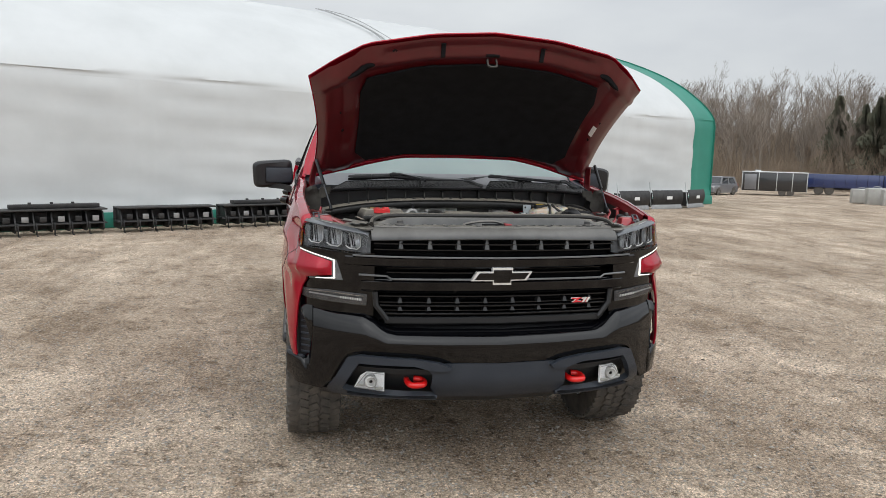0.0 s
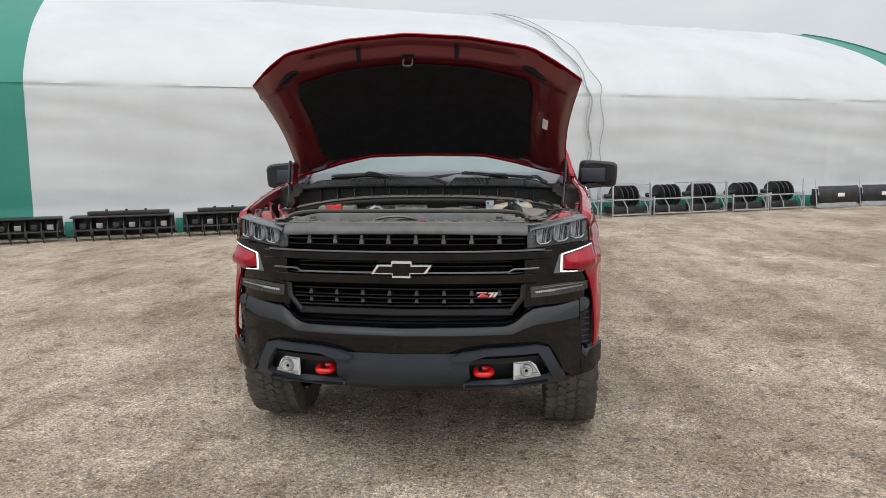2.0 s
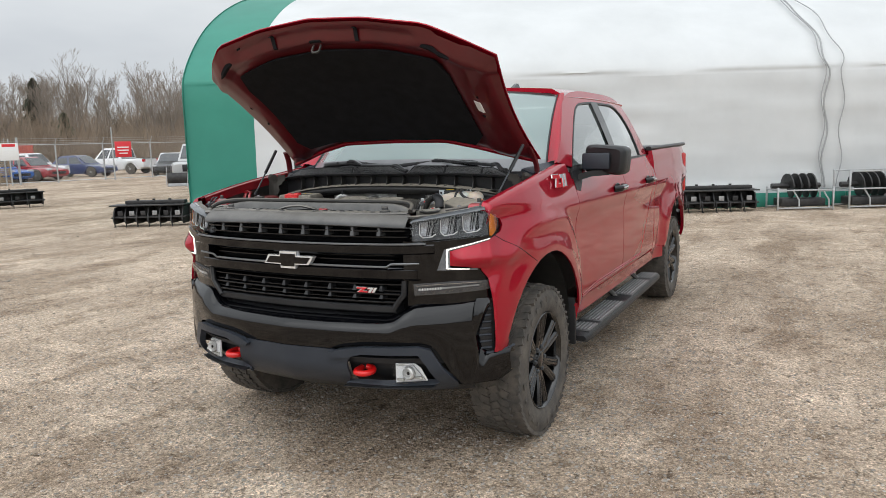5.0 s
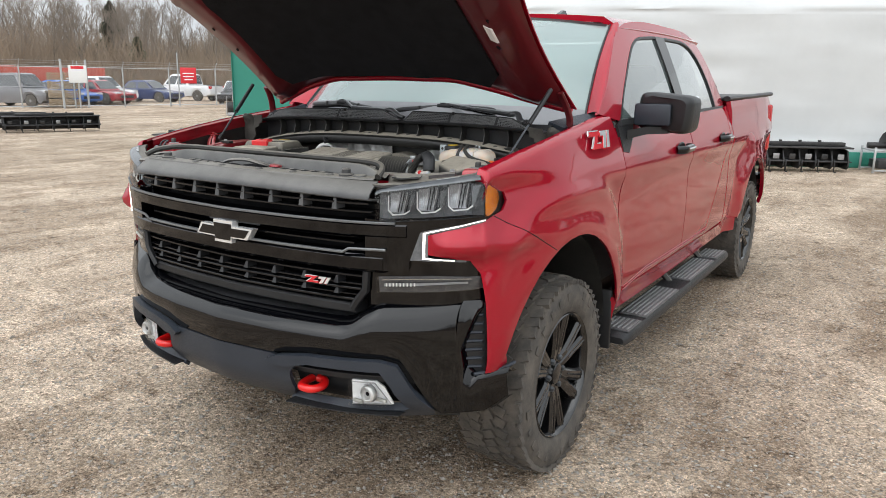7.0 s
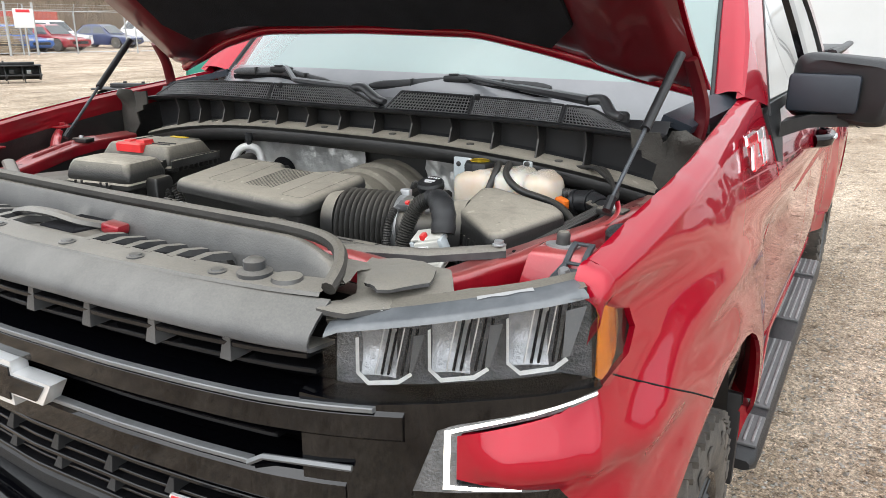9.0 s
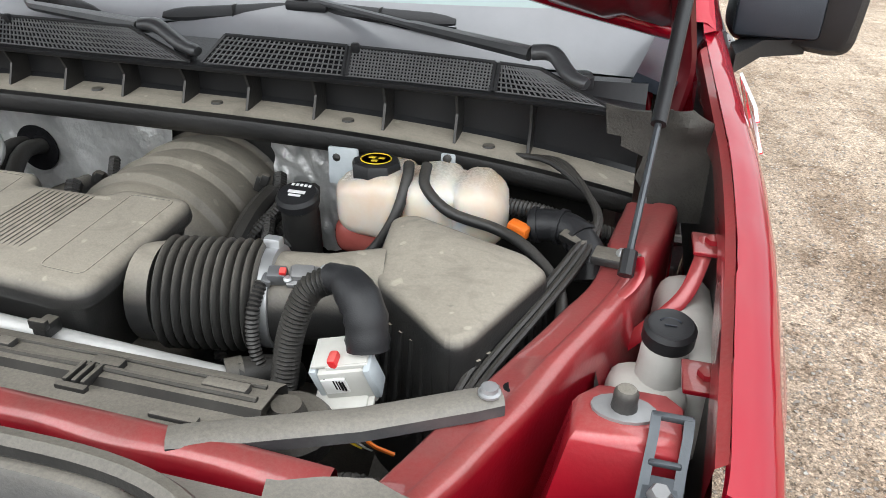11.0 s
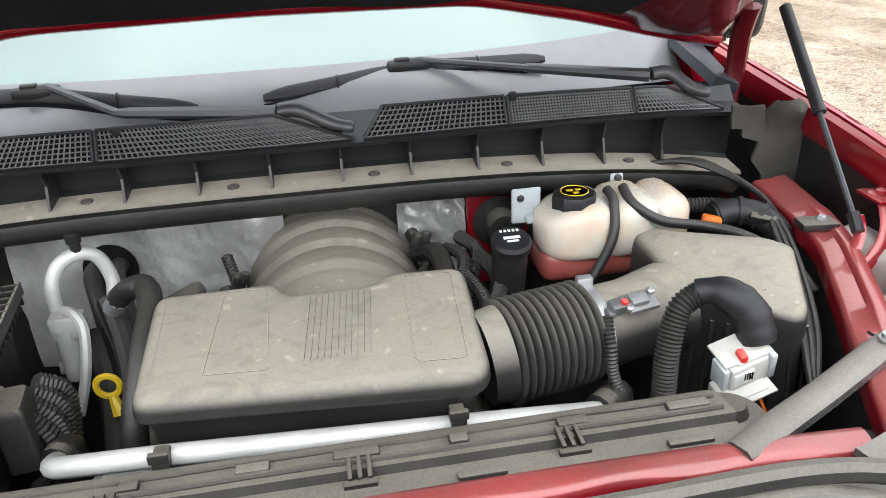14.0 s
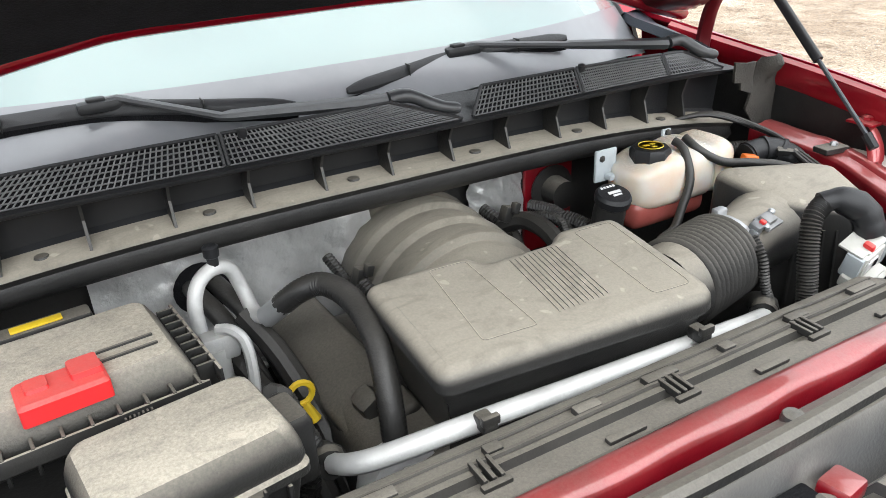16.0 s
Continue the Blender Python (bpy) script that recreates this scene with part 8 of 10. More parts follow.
for f in (1, -1):
    for k in range(6):
        x = f * (0.115 + k * 0.047)
        y0 = pg(x) + 0.042
        bm = bmesh.new()
        loft(bm, [[(x - 0.009, y, z), (x - 0.008, y, z + 0.012), (x + 0.008, y, z + 0.012), (x + 0.009, y, z)] for y, z in ((y0 + 0.046, 1.2565), (y0 + 0.080, 1.2575), (y0 + 0.118, 1.250), (y0 + 0.126, 1.236))])
        bmesh.ops.recalc_face_normals(bm, faces=bm.faces[:])
        part("louvre", bm, TRAY, tray)
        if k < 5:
            # the dark between louvres is a black slab laid for shade
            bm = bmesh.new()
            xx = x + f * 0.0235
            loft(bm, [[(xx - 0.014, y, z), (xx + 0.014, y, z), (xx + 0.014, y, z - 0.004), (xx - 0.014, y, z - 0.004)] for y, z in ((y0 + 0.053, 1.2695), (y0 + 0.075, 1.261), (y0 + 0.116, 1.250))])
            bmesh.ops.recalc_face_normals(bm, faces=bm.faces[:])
            part("louvre_slot", bm, MATTBLACK, tray)
    for k in range(3):
        x = f * (0.10 + k * 0.16)
        bm = bmesh.new()
        lathe(bm, [(0.014, 0), (0.014, 0.002), (0.010, 0.003), (0.009, 0.005), (0.001, 0.005)], 14, Matrix.Translation((x, pg(x) + 0.066, 1.2665)))
        part("push_clip", bm, HEADER, tray, "grey push clip")
    bm = bmesh.new()
    lathe(bm, [(0.026, 0), (0.026, 0.006), (0.016, 0.010), (0.016, 0.022), (0.010, 0.026), (0.001, 0.026)], 14, Matrix.Translation((f * 0.475, 0.238, 1.266)))
    part("rubber_stop", bm, HEADER, tray, "grey rubber stop")
    bm = bmesh.new()
    lathe(bm, [(0.024, 0), (0.022, 0.006), (0.001, 0.008)], 14, Matrix.Translation((f * 0.530, 0.245, 1.266)))
    part("pin_head", bm, TRAY, tray)
# the latch opening's shade, drawn as a black block
bm = bmesh.new()
box(bm, (0.0, 0.278, 1.260), (0.10, 0.085, 0.014), 0.004)
part("latch_opening", bm, MATTBLACK, tray, "black block standing for the latch opening's shade")
bm = bmesh.new()
tube(bm, curve([(-0.16, 0.262, 1.268), (-0.10, 0.252, 1.282), (-0.02, 0.250, 1.286), (0.03, 0.262, 1.276), (0.05, 0.298, 1.262)], 4), 0.012, 6, True, 0.6)
part("latch_lever", bm, TRAY, truck, "grey hood latch lever")
bm = bmesh.new()
box(bm, (0.075, 0.300, 1.262), (0.040, 0.030, 0.020), 0.005, rot(0, 8, 10))
part("latch_pocket", bm, REDBAY, truck, "red latch plate in the opening")
bm = bmesh.new()
sp = curve([(-0.612, 0.235, 1.272), (-0.600, 0.275, 1.290), (-0.555, 0.322, 1.301), (-0.47, 0.345, 1.305), (-0.30, 0.343, 1.306), (0, 0.336, 1.307), (0.30, 0.343, 1.306), (0.47, 0.345, 1.305), (0.555, 0.322, 1.301), (0.600, 0.275, 1.290), (0.612, 0.235, 1.272)], 6)
tube(bm, sp, 0.0105, 8, True, 1.1)
part("bay_seal", bm, DARKBAY, truck, "grey rubber bulb seal along the cover")

# radiator, shroud and silver pipe
bm = bmesh.new()
rows = []
for i in range(27):
    x = lerp(-0.55, 0.50, i / 26)
    rows.append([(x, 0.452, 1.16), (x, 0.454, 1.226), (x, 0.470, 1.232), (x, 0.492, 1.230), (x, 0.496, 1.222), (x, 0.505, 1.222), (x, 0.508, 1.232), (x, 0.545, 1.230), (x, 0.562, 1.222), (x, 0.566, 1.12)])
loft(bm, rows, False, False)
bmesh.ops.recalc_face_normals(bm, faces=bm.faces[:])
shroud = part("radiator_shroud", bm, BELLOW, truck, "dusty black radiator shroud", sharp=35)
for x in (-0.42, -0.17, 0.08, 0.30):
    bm = bmesh.new()
    for k in range(3):
        box(bm, (x + k * 0.010, 0.505, 1.234), (0.005, 0.032, 0.010), 0.0015)
    box(bm, (x + 0.010, 0.486, 1.232), (0.034, 0.008, 0.008), 0.0015)
    part("shroud_clip", bm, DARKBAY, shroud, "black shroud clip")
for y, z, r in ((0.463, 1.231, 0.003), (0.519, 1.233, 0.0035), (0.540, 1.232, 0.0025)):
    bm = bmesh.new()
    tube(bm, [(lerp(-0.54, 0.49, i / 12), y + 0.001 * math.sin(i * 2.1), z + 0.001 * math.sin(i * 1.3)) for i in range(13)], r, 6)
    part("shroud_ridge", bm, DARKBAY, shroud)
for i in range(9):
    x = -0.50 + i * 0.118 + 0.012 * math.sin(i * 5.0)
    bm = bmesh.new()
    box(bm, (x, 0.528, 1.233), (0.020 + 0.014 * (i % 3), 0.014, 0.010), 0.002)
    part("shroud_lug", bm, DARKBAY if i % 2 else BELLOW, shroud)
for i in range(5):
    bm = bmesh.new()
    box(bm, (-0.45 + i * 0.22, 0.474, 1.2345), (0.05, 0.010, 0.006), 0.002)
    part("shroud_tab", bm, BELLOW, shroud)
for x in (-0.116, 0.204):
    bm = bmesh.new()
    box(bm, (x, 0.576, 1.224), (0.018, 0.026, 0.018), 0.003)
    box(bm, (x, 0.566, 1.234), (0.022, 0.008, 0.012), 0.002)
    part("pipe_clip", bm, DARKBAY, shroud, "black pipe clip")
bm = bmesh.new()
box(bm, (0, 0.39, 1.05), (1.14, 0.05, 0.32), 0.01)
part("radiator", bm, DARKBAY, truck, "dark radiator core")
bm = bmesh.new()
tube(bm, curve([(-0.262, 0.668, 1.165), (-0.252, 0.632, 1.188), (-0.22, 0.606, 1.206), (-0.116, 0.590, 1.216), (0.0, 0.585, 1.214), (0.204, 0.586, 1.203), (0.31, 0.592, 1.192), (0.36, 0.612, 1.172), (0.395, 0.622, 1.162)], 6), 0.0125, 10)
pipe = part("coolant_pipe", bm, ALU, truck, "bright aluminium coolant pipe")
for p in ((-0.262, 0.672, 1.162), (0.395, 0.622, 1.164)):
    bm = bmesh.new()
    tube(bm, [Vector(p) - Vector((0.004, 0, 0)), Vector(p) + Vector((0.012 if p[0] > 0 else -0.002, 0.012, 0.0))], 0.020, 12)
    part("hose_clamp", bm, DARKBAY, pipe)
bm = bmesh.new()
tube(bm, curve([(-0.262, 0.675, 1.162), (-0.275, 0.73, 1.13), (-0.29, 0.76, 1.04), (-0.27, 0.77, 0.98)], 5), 0.021, 10)
part("radiator_hose", bm, HOSE, truck, "black rubber radiator hose")
bm = bmesh.new()
tube(bm, curve([(0.40, 0.628, 1.162), (0.43, 0.66, 1.15), (0.42, 0.72, 1.10), (0.36, 0.78, 1.05)], 5), 0.022, 10)
part("radiator_hose", bm, HOSE, truck, "black rubber radiator hose")

# intake resonator cover over the engine
def round_outline(pts, seg=5):
    """An outline of corners (x, y, radius) with each corner turned into an arc."""
    out = []
    for i, (x, y, r) in enumerate(pts):
        p, a, b = Vector((x, y)), Vector(pts[i - 1][:2]), Vector(pts[(i + 1) % len(pts)][:2])
        u, v = (a - p).normalized() * r, (b - p).normalized() * r
        for k in range(seg + 1):
            q = k / seg
            out.append(p + u * (1 - q) ** 2 + v * q ** 2)
    return out


def inset(pts, k):
    """Moves an anticlockwise outline inwards by k."""
    out = []
    for i, p in enumerate(pts):
        d = (pts[(i + 1) % len(pts)] - pts[i - 1]).normalized()
        out.append(p + Vector((-d.y, d.x)) * k)
    return out


COVER = round_outline([(-0.150, 0.612, 0.022), (0.250, 0.584, 0.040), (0.258, 0.808, 0.026), (0.154, 0.813, 0.014), (0.128, 0.790, 0.010), (0.020, 0.791, 0.010), (0.003, 0.820, 0.014), (-0.152, 0.818, 0.024)])
bm = bmesh.new()
rings = []
for k, dz in ((0.040, -0.155), (0.026, -0.110), (0.014, -0.050), (0.009, -0.034), (0.007, -0.030), (0.0005, -0.028), (-0.001, -0.024), (0.0, -0.016), (0.0015, -0.010), (0.005, -0.005), (0.010, -0.0018), (0.017, -0.0002), (0.019, 0.0)):
    rings.append([(p.x, p.y, 1.270 + (p.y - 0.60) * 0.11 + dz) for p in inset(COVER, k)])
loft(bm, rings)
bmesh.ops.recalc_face_normals(bm, faces=bm.faces[:])
cover = part("engine_cover", bm, DUSTY, truck, "dusty black intake cover on the engine", sharp=50)


def ctop(x, y, h=0.001):
    return Vector((x, y, 1.270 + (y - 0.60) * 0.11 + h))


for i in range(11):
    x = 0.038 + i * 0.0077
    bm = bmesh.new()
    loft(bm, [[ctop(x - 0.0017 + d, y, -0.001), ctop(x - 0.0011 + d, y, h), ctop(x + 0.0011 + d, y, h), ctop(x + 0.0017 + d, y, -0.001)] for y, d, h in ((0.648, 0.0, 0.0002), (0.652, 0.001, 0.0011), (0.770, 0.011, 0.0011), (0.774, 0.011, 0.0002))])
    bmesh.ops.recalc_face_normals(bm, faces=bm.faces[:])
    part("rib", bm, DUSTY, cover)
for q in ([(-0.074, 0.646, 0.006), (0.000, 0.641, 0.006), (-0.006, 0.800, 0.006), (-0.060, 0.802, 0.006)], [(0.166, 0.622, 0.010), (0.226, 0.618, 0.010), (0.236, 0.790, 0.008), (0.172, 0.792, 0.008)]):
    o = round_outline(q, 3)
    bm = bmesh.new()
    tube(bm, [ctop(p.x, p.y, -0.0002) for p in o + o[:2]], 0.0011, 6, True)
    part("raised_border", bm, SANDY, cover)
bm = bmesh.new()
tube(bm, [(0.255, 0.690, 1.215), (0.285, 0.694, 1.217)], [0.060, 0.064], 28)
part("outlet_neck", bm, DUSTY, cover, "round outlet neck")
# intake bellows, sensor tube and air box
bm = bmesh.new()
n = 66
tube(bm, [Vector((0.280, 0.694, 1.217)).lerp(Vector((0.402, 0.722, 1.216)), i / n) for i in range(n + 1)], [(0.0575, 0.0625, 0.0680, 0.0700, 0.0680, 0.0625)[i % 6] for i in range(n + 1)], 32)
part("intake_bellows", bm, BELLOW, truck, "dusty corrugated intake bellows", sharp=50)
bm = bmesh.new()
tube(bm, [(0.398, 0.721, 1.216), (0.415, 0.724, 1.216)], 0.064, 24)
part("bellows_clamp", bm, STEEL, truck, "steel band clamp")
bm = bmesh.new()
box(bm, (0.405, 0.735, 1.284), (0.022, 0.014, 0.014), 0.003)
part("clamp_screw", bm, STEEL, truck)
bm = bmesh.new()
tube(bm, [(0.41, 0.723, 1.214), (0.47, 0.738, 1.214), (0.54, 0.755, 1.214)], [0.058, 0.056, 0.066], 24)
tube_ob = part("sensor_tube", bm, DUSTY, truck, "dusty black intake tube")
bm = bmesh.new()
box(bm, (0.466, 0.694, 1.268), (0.044, 0.030, 0.007), 0.002, rot(20, 0, 12))
box(bm, (0.462, 0.692, 1.274), (0.026, 0.020, 0.010), 0.003, rot(20, 0, 12))
se = part("air_sensor", bm, GREYSTEEL, tube_ob, "grey air sensor")
for q in ((0.448, 0.682, 1.268), (0.484, 0.704, 1.276)):
    bm = bmesh.new()
    lathe(bm, [(0.0055, 0), (0.0055, 0.003), (0.003, 0.005), (0.001, 0.005)], 10, Matrix.Translation(q) @ rot(20))
    part("screw", bm, STEEL, se)
bm = bmesh.new()
box(bm, (0.432, 0.688, 1.268), (0.022, 0.018, 0.018), 0.003, rot(20, 0, 14))
box(bm, (0.420, 0.682, 1.262), (0.012, 0.015, 0.015), 0.003, rot(20, 20, 14))
plug = part("sensor_plug", bm, SATIN, se, "blue-grey sensor plug")
bm = bmesh.new()
box(bm, (0.441, 0.684, 1.277), (0.008, 0.009, 0.006), 0.0015, rot(20, 0, 14))
part("sensor_lock", bm, REDCAP, plug, "small red locking tab")
bm = bmesh.new()
ribbed(bm, curve([(0.416, 0.679, 1.262), (0.414, 0.655, 1.235), (0.418, 0.645, 1.19), (0.440, 0.635, 1.14)], 5), 0.0075, 0.005, 0.12)
part("sensor_lead", bm, HOSE, truck, "taped sensor lead")
top = [(0.520, 0.845), (0.545, 0.857), (0.705, 0.802), (0.732, 0.775), (0.672, 0.645), (0.655, 0.632), (0.640, 0.636), (0.548, 0.708), (0.532, 0.73)]
c0 = Vector((0.62, 0.745))


def ring_at(s, z, tilt=1.0):
    return [(c0.x + (p.x - c0.x) * s, c0.y + (p.y - c0.y) * s, z + tilt * ((p.y - 0.64) * 0.14)) for p in round_outline([(x, y, 0.011) for x, y in top], 3)]


bm = bmesh.new()
loft(bm, [ring_at(1.07, 1.00, 0), ring_at(1.06, 1.135, 0.3), ring_at(1.04, 1.20, 0.8), ring_at(1.03, 1.238, 1), ring_at(1.018, 1.248, 1), ring_at(0.995, 1.2545, 1), ring_at(0.95, 1.2585, 1), ring_at(0.85, 1.261, 1), ring_at(0.5, 1.264, 1)])
bmesh.ops.recalc_face_normals(bm, faces=bm.faces[:])
ab = part("air_box", bm, DUSTY, truck, "dusty black air filter box", sharp=48)
for k in range(15):
    a, b = Vector(top[3]), Vector(top[4])
    if k >= 8:
        a, b = Vector(top[5]), Vector(top[7])
    q = a.lerp(b, (k + 0.5) / 8 if k < 8 else (k - 7.5) / 7)
    d = (q - c0).normalized()
    bm = bmesh.new()
    tube(bm, [(q.x + d.x * 0.004, q.y + d.y * 0.004, 1.228), (q.x + d.x * 0.016, q.y + d.y * 0.016, 1.10)], 0.0035, 5)
    part("wall_rib", bm, DUSTY, ab)
# engine control connector with its conduit
bm = bmesh.new()
box(bm, (0.556, 0.592, 1.222), (0.054, 0.034, 0.050), 0.004, rot(16, -14, 6), 2, (0.94, 0.9))
box(bm, (0.552, 0.586, 1.196), (0.060, 0.038, 0.020), 0.003, rot(16, -14, 6), 2)
box(bm, (0.558, 0.590, 1.245), (0.046, 0.030, 0.016), 0.003, rot(16, -14, 6), 2)
co = part("wiring_connector", bm, WHITEP, truck, "white multi-pin wiring connector")
for dz in (-0.024, 0.026):
    bm = bmesh.new()
    box(bm, (0.553 - dz * 0.2, 0.586 + dz * 0.28, 1.225 + dz), (0.060, 0.038, 0.004), 0.001, rot(16, -14, 6))
    part("connector_ridge", bm, WHITEP, co)
for dx in (-0.029, 0.029):
    bm = bmesh.new()
    box(bm, (0.555 + dx, 0.588, 1.226 + dx * 0.25), (0.008, 0.026, 0.044), 0.002, rot(16, -14, 6))
    part("side_latch", bm, MILKY, co, "grey side latch")
bm = bmesh.new()
box(bm, (0.548, 0.5735, 1.222), (0.026, 0.003, 0.022), 0.001, rot(16, -14, 6))
part("label", bm, LABELW, co, "white bar label")
for k in range(7):
    bm = bmesh.new()
    box(bm, (0.5385 + k * 0.0032, 0.5722, 1.2245 - k * 0.0), (0.0012 + 0.0006 * (k % 2), 0.002, 0.014), 0, rot(16, -14, 6))
    part("label_bar", bm, MATTBLACK, co)
bm = bmesh.new()
box(bm, (0.545, 0.580, 1.248), (0.010, 0.016, 0.016), 0.003, rot(16, -14, 0))
part("lock_tab", bm, REDCAP, co, "red locking tab")
bm = bmesh.new()
tube(bm, curve([(0.515, 0.648, 1.302), (0.540, 0.635, 1.306), (0.566, 0.612, 1.290), (0.574, 0.598, 1.255)], 6), [0.016] * 5 + [0.018, 0.020, 0.021] + [0.022, 0.022, 0.0235] * 3 + [0.022, 0.022], 14, True, 1.0)
part("connector_boot", bm, PLASTIC, co, "black connector elbow")
bm = bmesh.new()
ribbed(bm, curve([(0.520, 0.645, 1.302), (0.492, 0.640, 1.285), (0.475, 0.625, 1.235), (0.468, 0.61, 1.17), (0.455, 0.60, 1.12)], 6), 0.0145, 0.005, 0.11)
part("conduit", bm, HOSE, truck, "corrugated black wiring conduit")
for k in range(4):
    bm = bmesh.new()
    tube(bm, curve([(0.556 + k * 0.006, 0.575, 1.19), (0.560 + k * 0.008, 0.565, 1.165), (0.575 + k * 0.012, 0.57, 1.15)], 3), 0.0022, 4)
    part("wire", bm, (YELLOW, WHITEP, HOSE, ORANGE)[k], co)

# coolant tank: three joined domes
TANK_TOP = [(0.400, 1.262), (0.407, 1.288), (0.425, 1.298), (0.450, 1.306), (0.480, 1.314), (0.500, 1.311), (0.512, 1.300), (0.524, 1.310), (0.545, 1.317), (0.570, 1.313), (0.582, 1.302), (0.594, 1.311), (0.615, 1.316), (0.638, 1.309), (0.650, 1.290), (0.656, 1.255)]
bm = bmesh.new()
rows = []
for i in range(41):
    x = lerp(0.402, 0.654, i / 40)
    e = max(0.02, 1 - abs((x - 0.528) / 0.1265) ** 6) ** 0.5
    zt = smooth_table(x, TANK_TOP) * 0.5 + table(x, TANK_TOP) * 0.5
    crease = 0.010 * (math.exp(-((x - 0.512) / 0.008) ** 2) + math.exp(-((x - 0.582) / 0.008) ** 2))
    hy, zb = (0.060 - crease) * e, 1.212 + 0.03 * (1 - e)
    cz, hz = (zt + zb) / 2, (zt - zb) / 2
    rows.append([(x, 0.955 + hy * abs(math.cos(a * math.pi / 12)) ** 0.5 * (1 if math.cos(a * math.pi / 12) > 0 else -1), cz + hz * abs(math.sin(a * math.pi / 12)) ** 0.5 * (1 if math.sin(a * math.pi / 12) > 0 else -1)) for a in range(24)])
loft(bm, rows)
bmesh.ops.recalc_face_normals(bm, faces=bm.faces[:])
tank = part("coolant_tank", bm, TANKM, truck, "milky coolant tank with pink fluid", sharp=50)
bm = bmesh.new()
box(bm, (0.492, 0.955, 1.206), (0.180, 0.092, 0.060), 0.024, None, 4)
part("coolant", bm, COOLANT, tank, "pink coolant in the tank's foot")
bm = bmesh.new()
n = 24
rings = [[(0.462 + (r + (0.0022 if k % 3 == 0 and 0 < j < 4 else 0)) * math.cos(k * 2 * math.pi / n), 0.945 + (r + (0.0022 if k % 3 == 0 and 0 < j < 4 else 0)) * math.sin(k * 2 * math.pi / n), z) for k in range(n)] for j, (r, z) in enumerate(((0.026, 1.290), (0.033, 1.294), (0.034, 1.314), (0.031, 1.320), (0.022, 1.3215), (0.001, 1.3215)))]
loft(bm, rings)
cap = part("tank_cap", bm, PLASTIC, tank, "black pressure cap")
bm = bmesh.new()
lathe(bm, [(0.0225, 1.3225), (0.0215, 1.3235), (0.0205, 1.3225)], 28, Matrix.Translation((0.462, 0.945, 0)))
for dx, dy, s in ((-0.007, 0.004, 0.010), (0.007, 0.004, 0.009), (0, -0.008, 0.009)):
    box(bm, (0.462 + dx, 0.945 + dy, 1.3225), (s, s * 0.8, 0.001), 0.0003)
part("cap_mark", bm, YELLOW, cap, "yellow warning mark")
for x, y, z in ((0.386, 0.99, 1.302), (0.553, 1.0, 1.316)):
    bm = bmesh.new()
    box(bm, (x + (0.010 if x < 0.5 else 0), y - (0.004 if x < 0.5 else 0), z - 0.014), (0.048 if x < 0.5 else 0.022, 0.007, 0.060 if x < 0.5 else 0.04), 0.0034, None, 2)
    box(bm, (x + (0.022 if x < 0.5 else 0), y - 0.012, z - 0.034), (0.030, 0.022, 0.012), 0.004, None, 2)
    lug = part("tank_lug", bm, MILKY, tank)
    bm = bmesh.new()
    lathe(bm, [(0.0065, 0), (0.0065, 0.004), (0.001, 0.006)], 8, Matrix.Translation((x, y - 0.004, z)) @ rot(90))
    part("bolt", bm, DARKBAY, lug)
bm = bmesh.new()
tube(bm, curve([(0.512, 0.940, 1.322), (0.516, 0.918, 1.310), (0.508, 0.890, 1.265), (0.48, 0.878, 1.215), (0.45, 0.862, 1.195), (0.405, 0.850, 1.185), (0.38, 0.82, 1.15)], 5), 0.0078, 10)
part("tank_hose", bm, HOSE, truck, "black hose from the coolant tank")
bm = bmesh.new()
tube(bm, curve([(0.538, 0.940, 1.324), (0.545, 0.908, 1.306), (0.585, 0.888, 1.282), (0.65, 0.885, 1.268), (0.70, 0.850, 1.262), (0.745, 0.80, 1.240), (0.755, 0.74, 1.215)], 5), 0.0078, 10)
part("tank_hose", bm, HOSE, truck, "black hose from the coolant tank")
bm = bmesh.new()
ribbed(bm, curve([(0.645, 0.97, 1.265), (0.70, 0.955, 1.268), (0.75, 0.94, 1.262), (0.80, 0.95, 1.25)], 4), 0.012, 0.006, 0.1)
part("conduit", bm, HOSE, truck, "corrugated black conduit")
bm = bmesh.new()
box(bm, (0.676, 0.905, 1.262), (0.030, 0.020, 0.020), 0.004, rot(0, 10, -20))
part("plug", bm, ORANGE, truck, "orange electrical plug")
bm = bmesh.new()
elbow = curve([(0.690, 0.925, 1.262), (0.722, 0.922, 1.268), (0.752, 0.908, 1.266), (0.772, 0.882, 1.252), (0.780, 0.862, 1.225)], 5)
tube(bm, elbow, 0.022, 14)
hblk = part("harness_block", bm, PLASTIC, truck, "black moulded harness elbow")
for k in (1, 6, 11, 16):
    bm = bmesh.new()
    tube(bm, elbow[k:k + 2], 0.025, 14)
    part("rib", bm, PLASTIC, hblk)
bm = bmesh.new()
box(bm, (0.752, 0.884, 1.268), (0.040, 0.016, 0.014), 0.003, rot(20, 6, -32))
part("latch", bm, DARKBAY, hblk, "black latch on the elbow")
for k in range(3):
    bm = bmesh.new()
    tube(bm, curve([(0.62 + k * 0.02, 1.08, 1.30), (0.70 + k * 0.01, 1.03, 1.315), (0.775, 0.95 - k * 0.01, 1.285), (0.770 - k * 0.008, 0.86, 1.265), (0.735 - k * 0.009, 0.75, 1.245), (0.690 - k * 0.010, 0.64, 1.215), (0.65, 0.57, 1.16)], 5), 0.0048, 8)
    part("harness", bm, HOSE, truck, "black wiring harness")

# oil filler, intake manifold, valve cover and fuel lines
bm = bmesh.new()
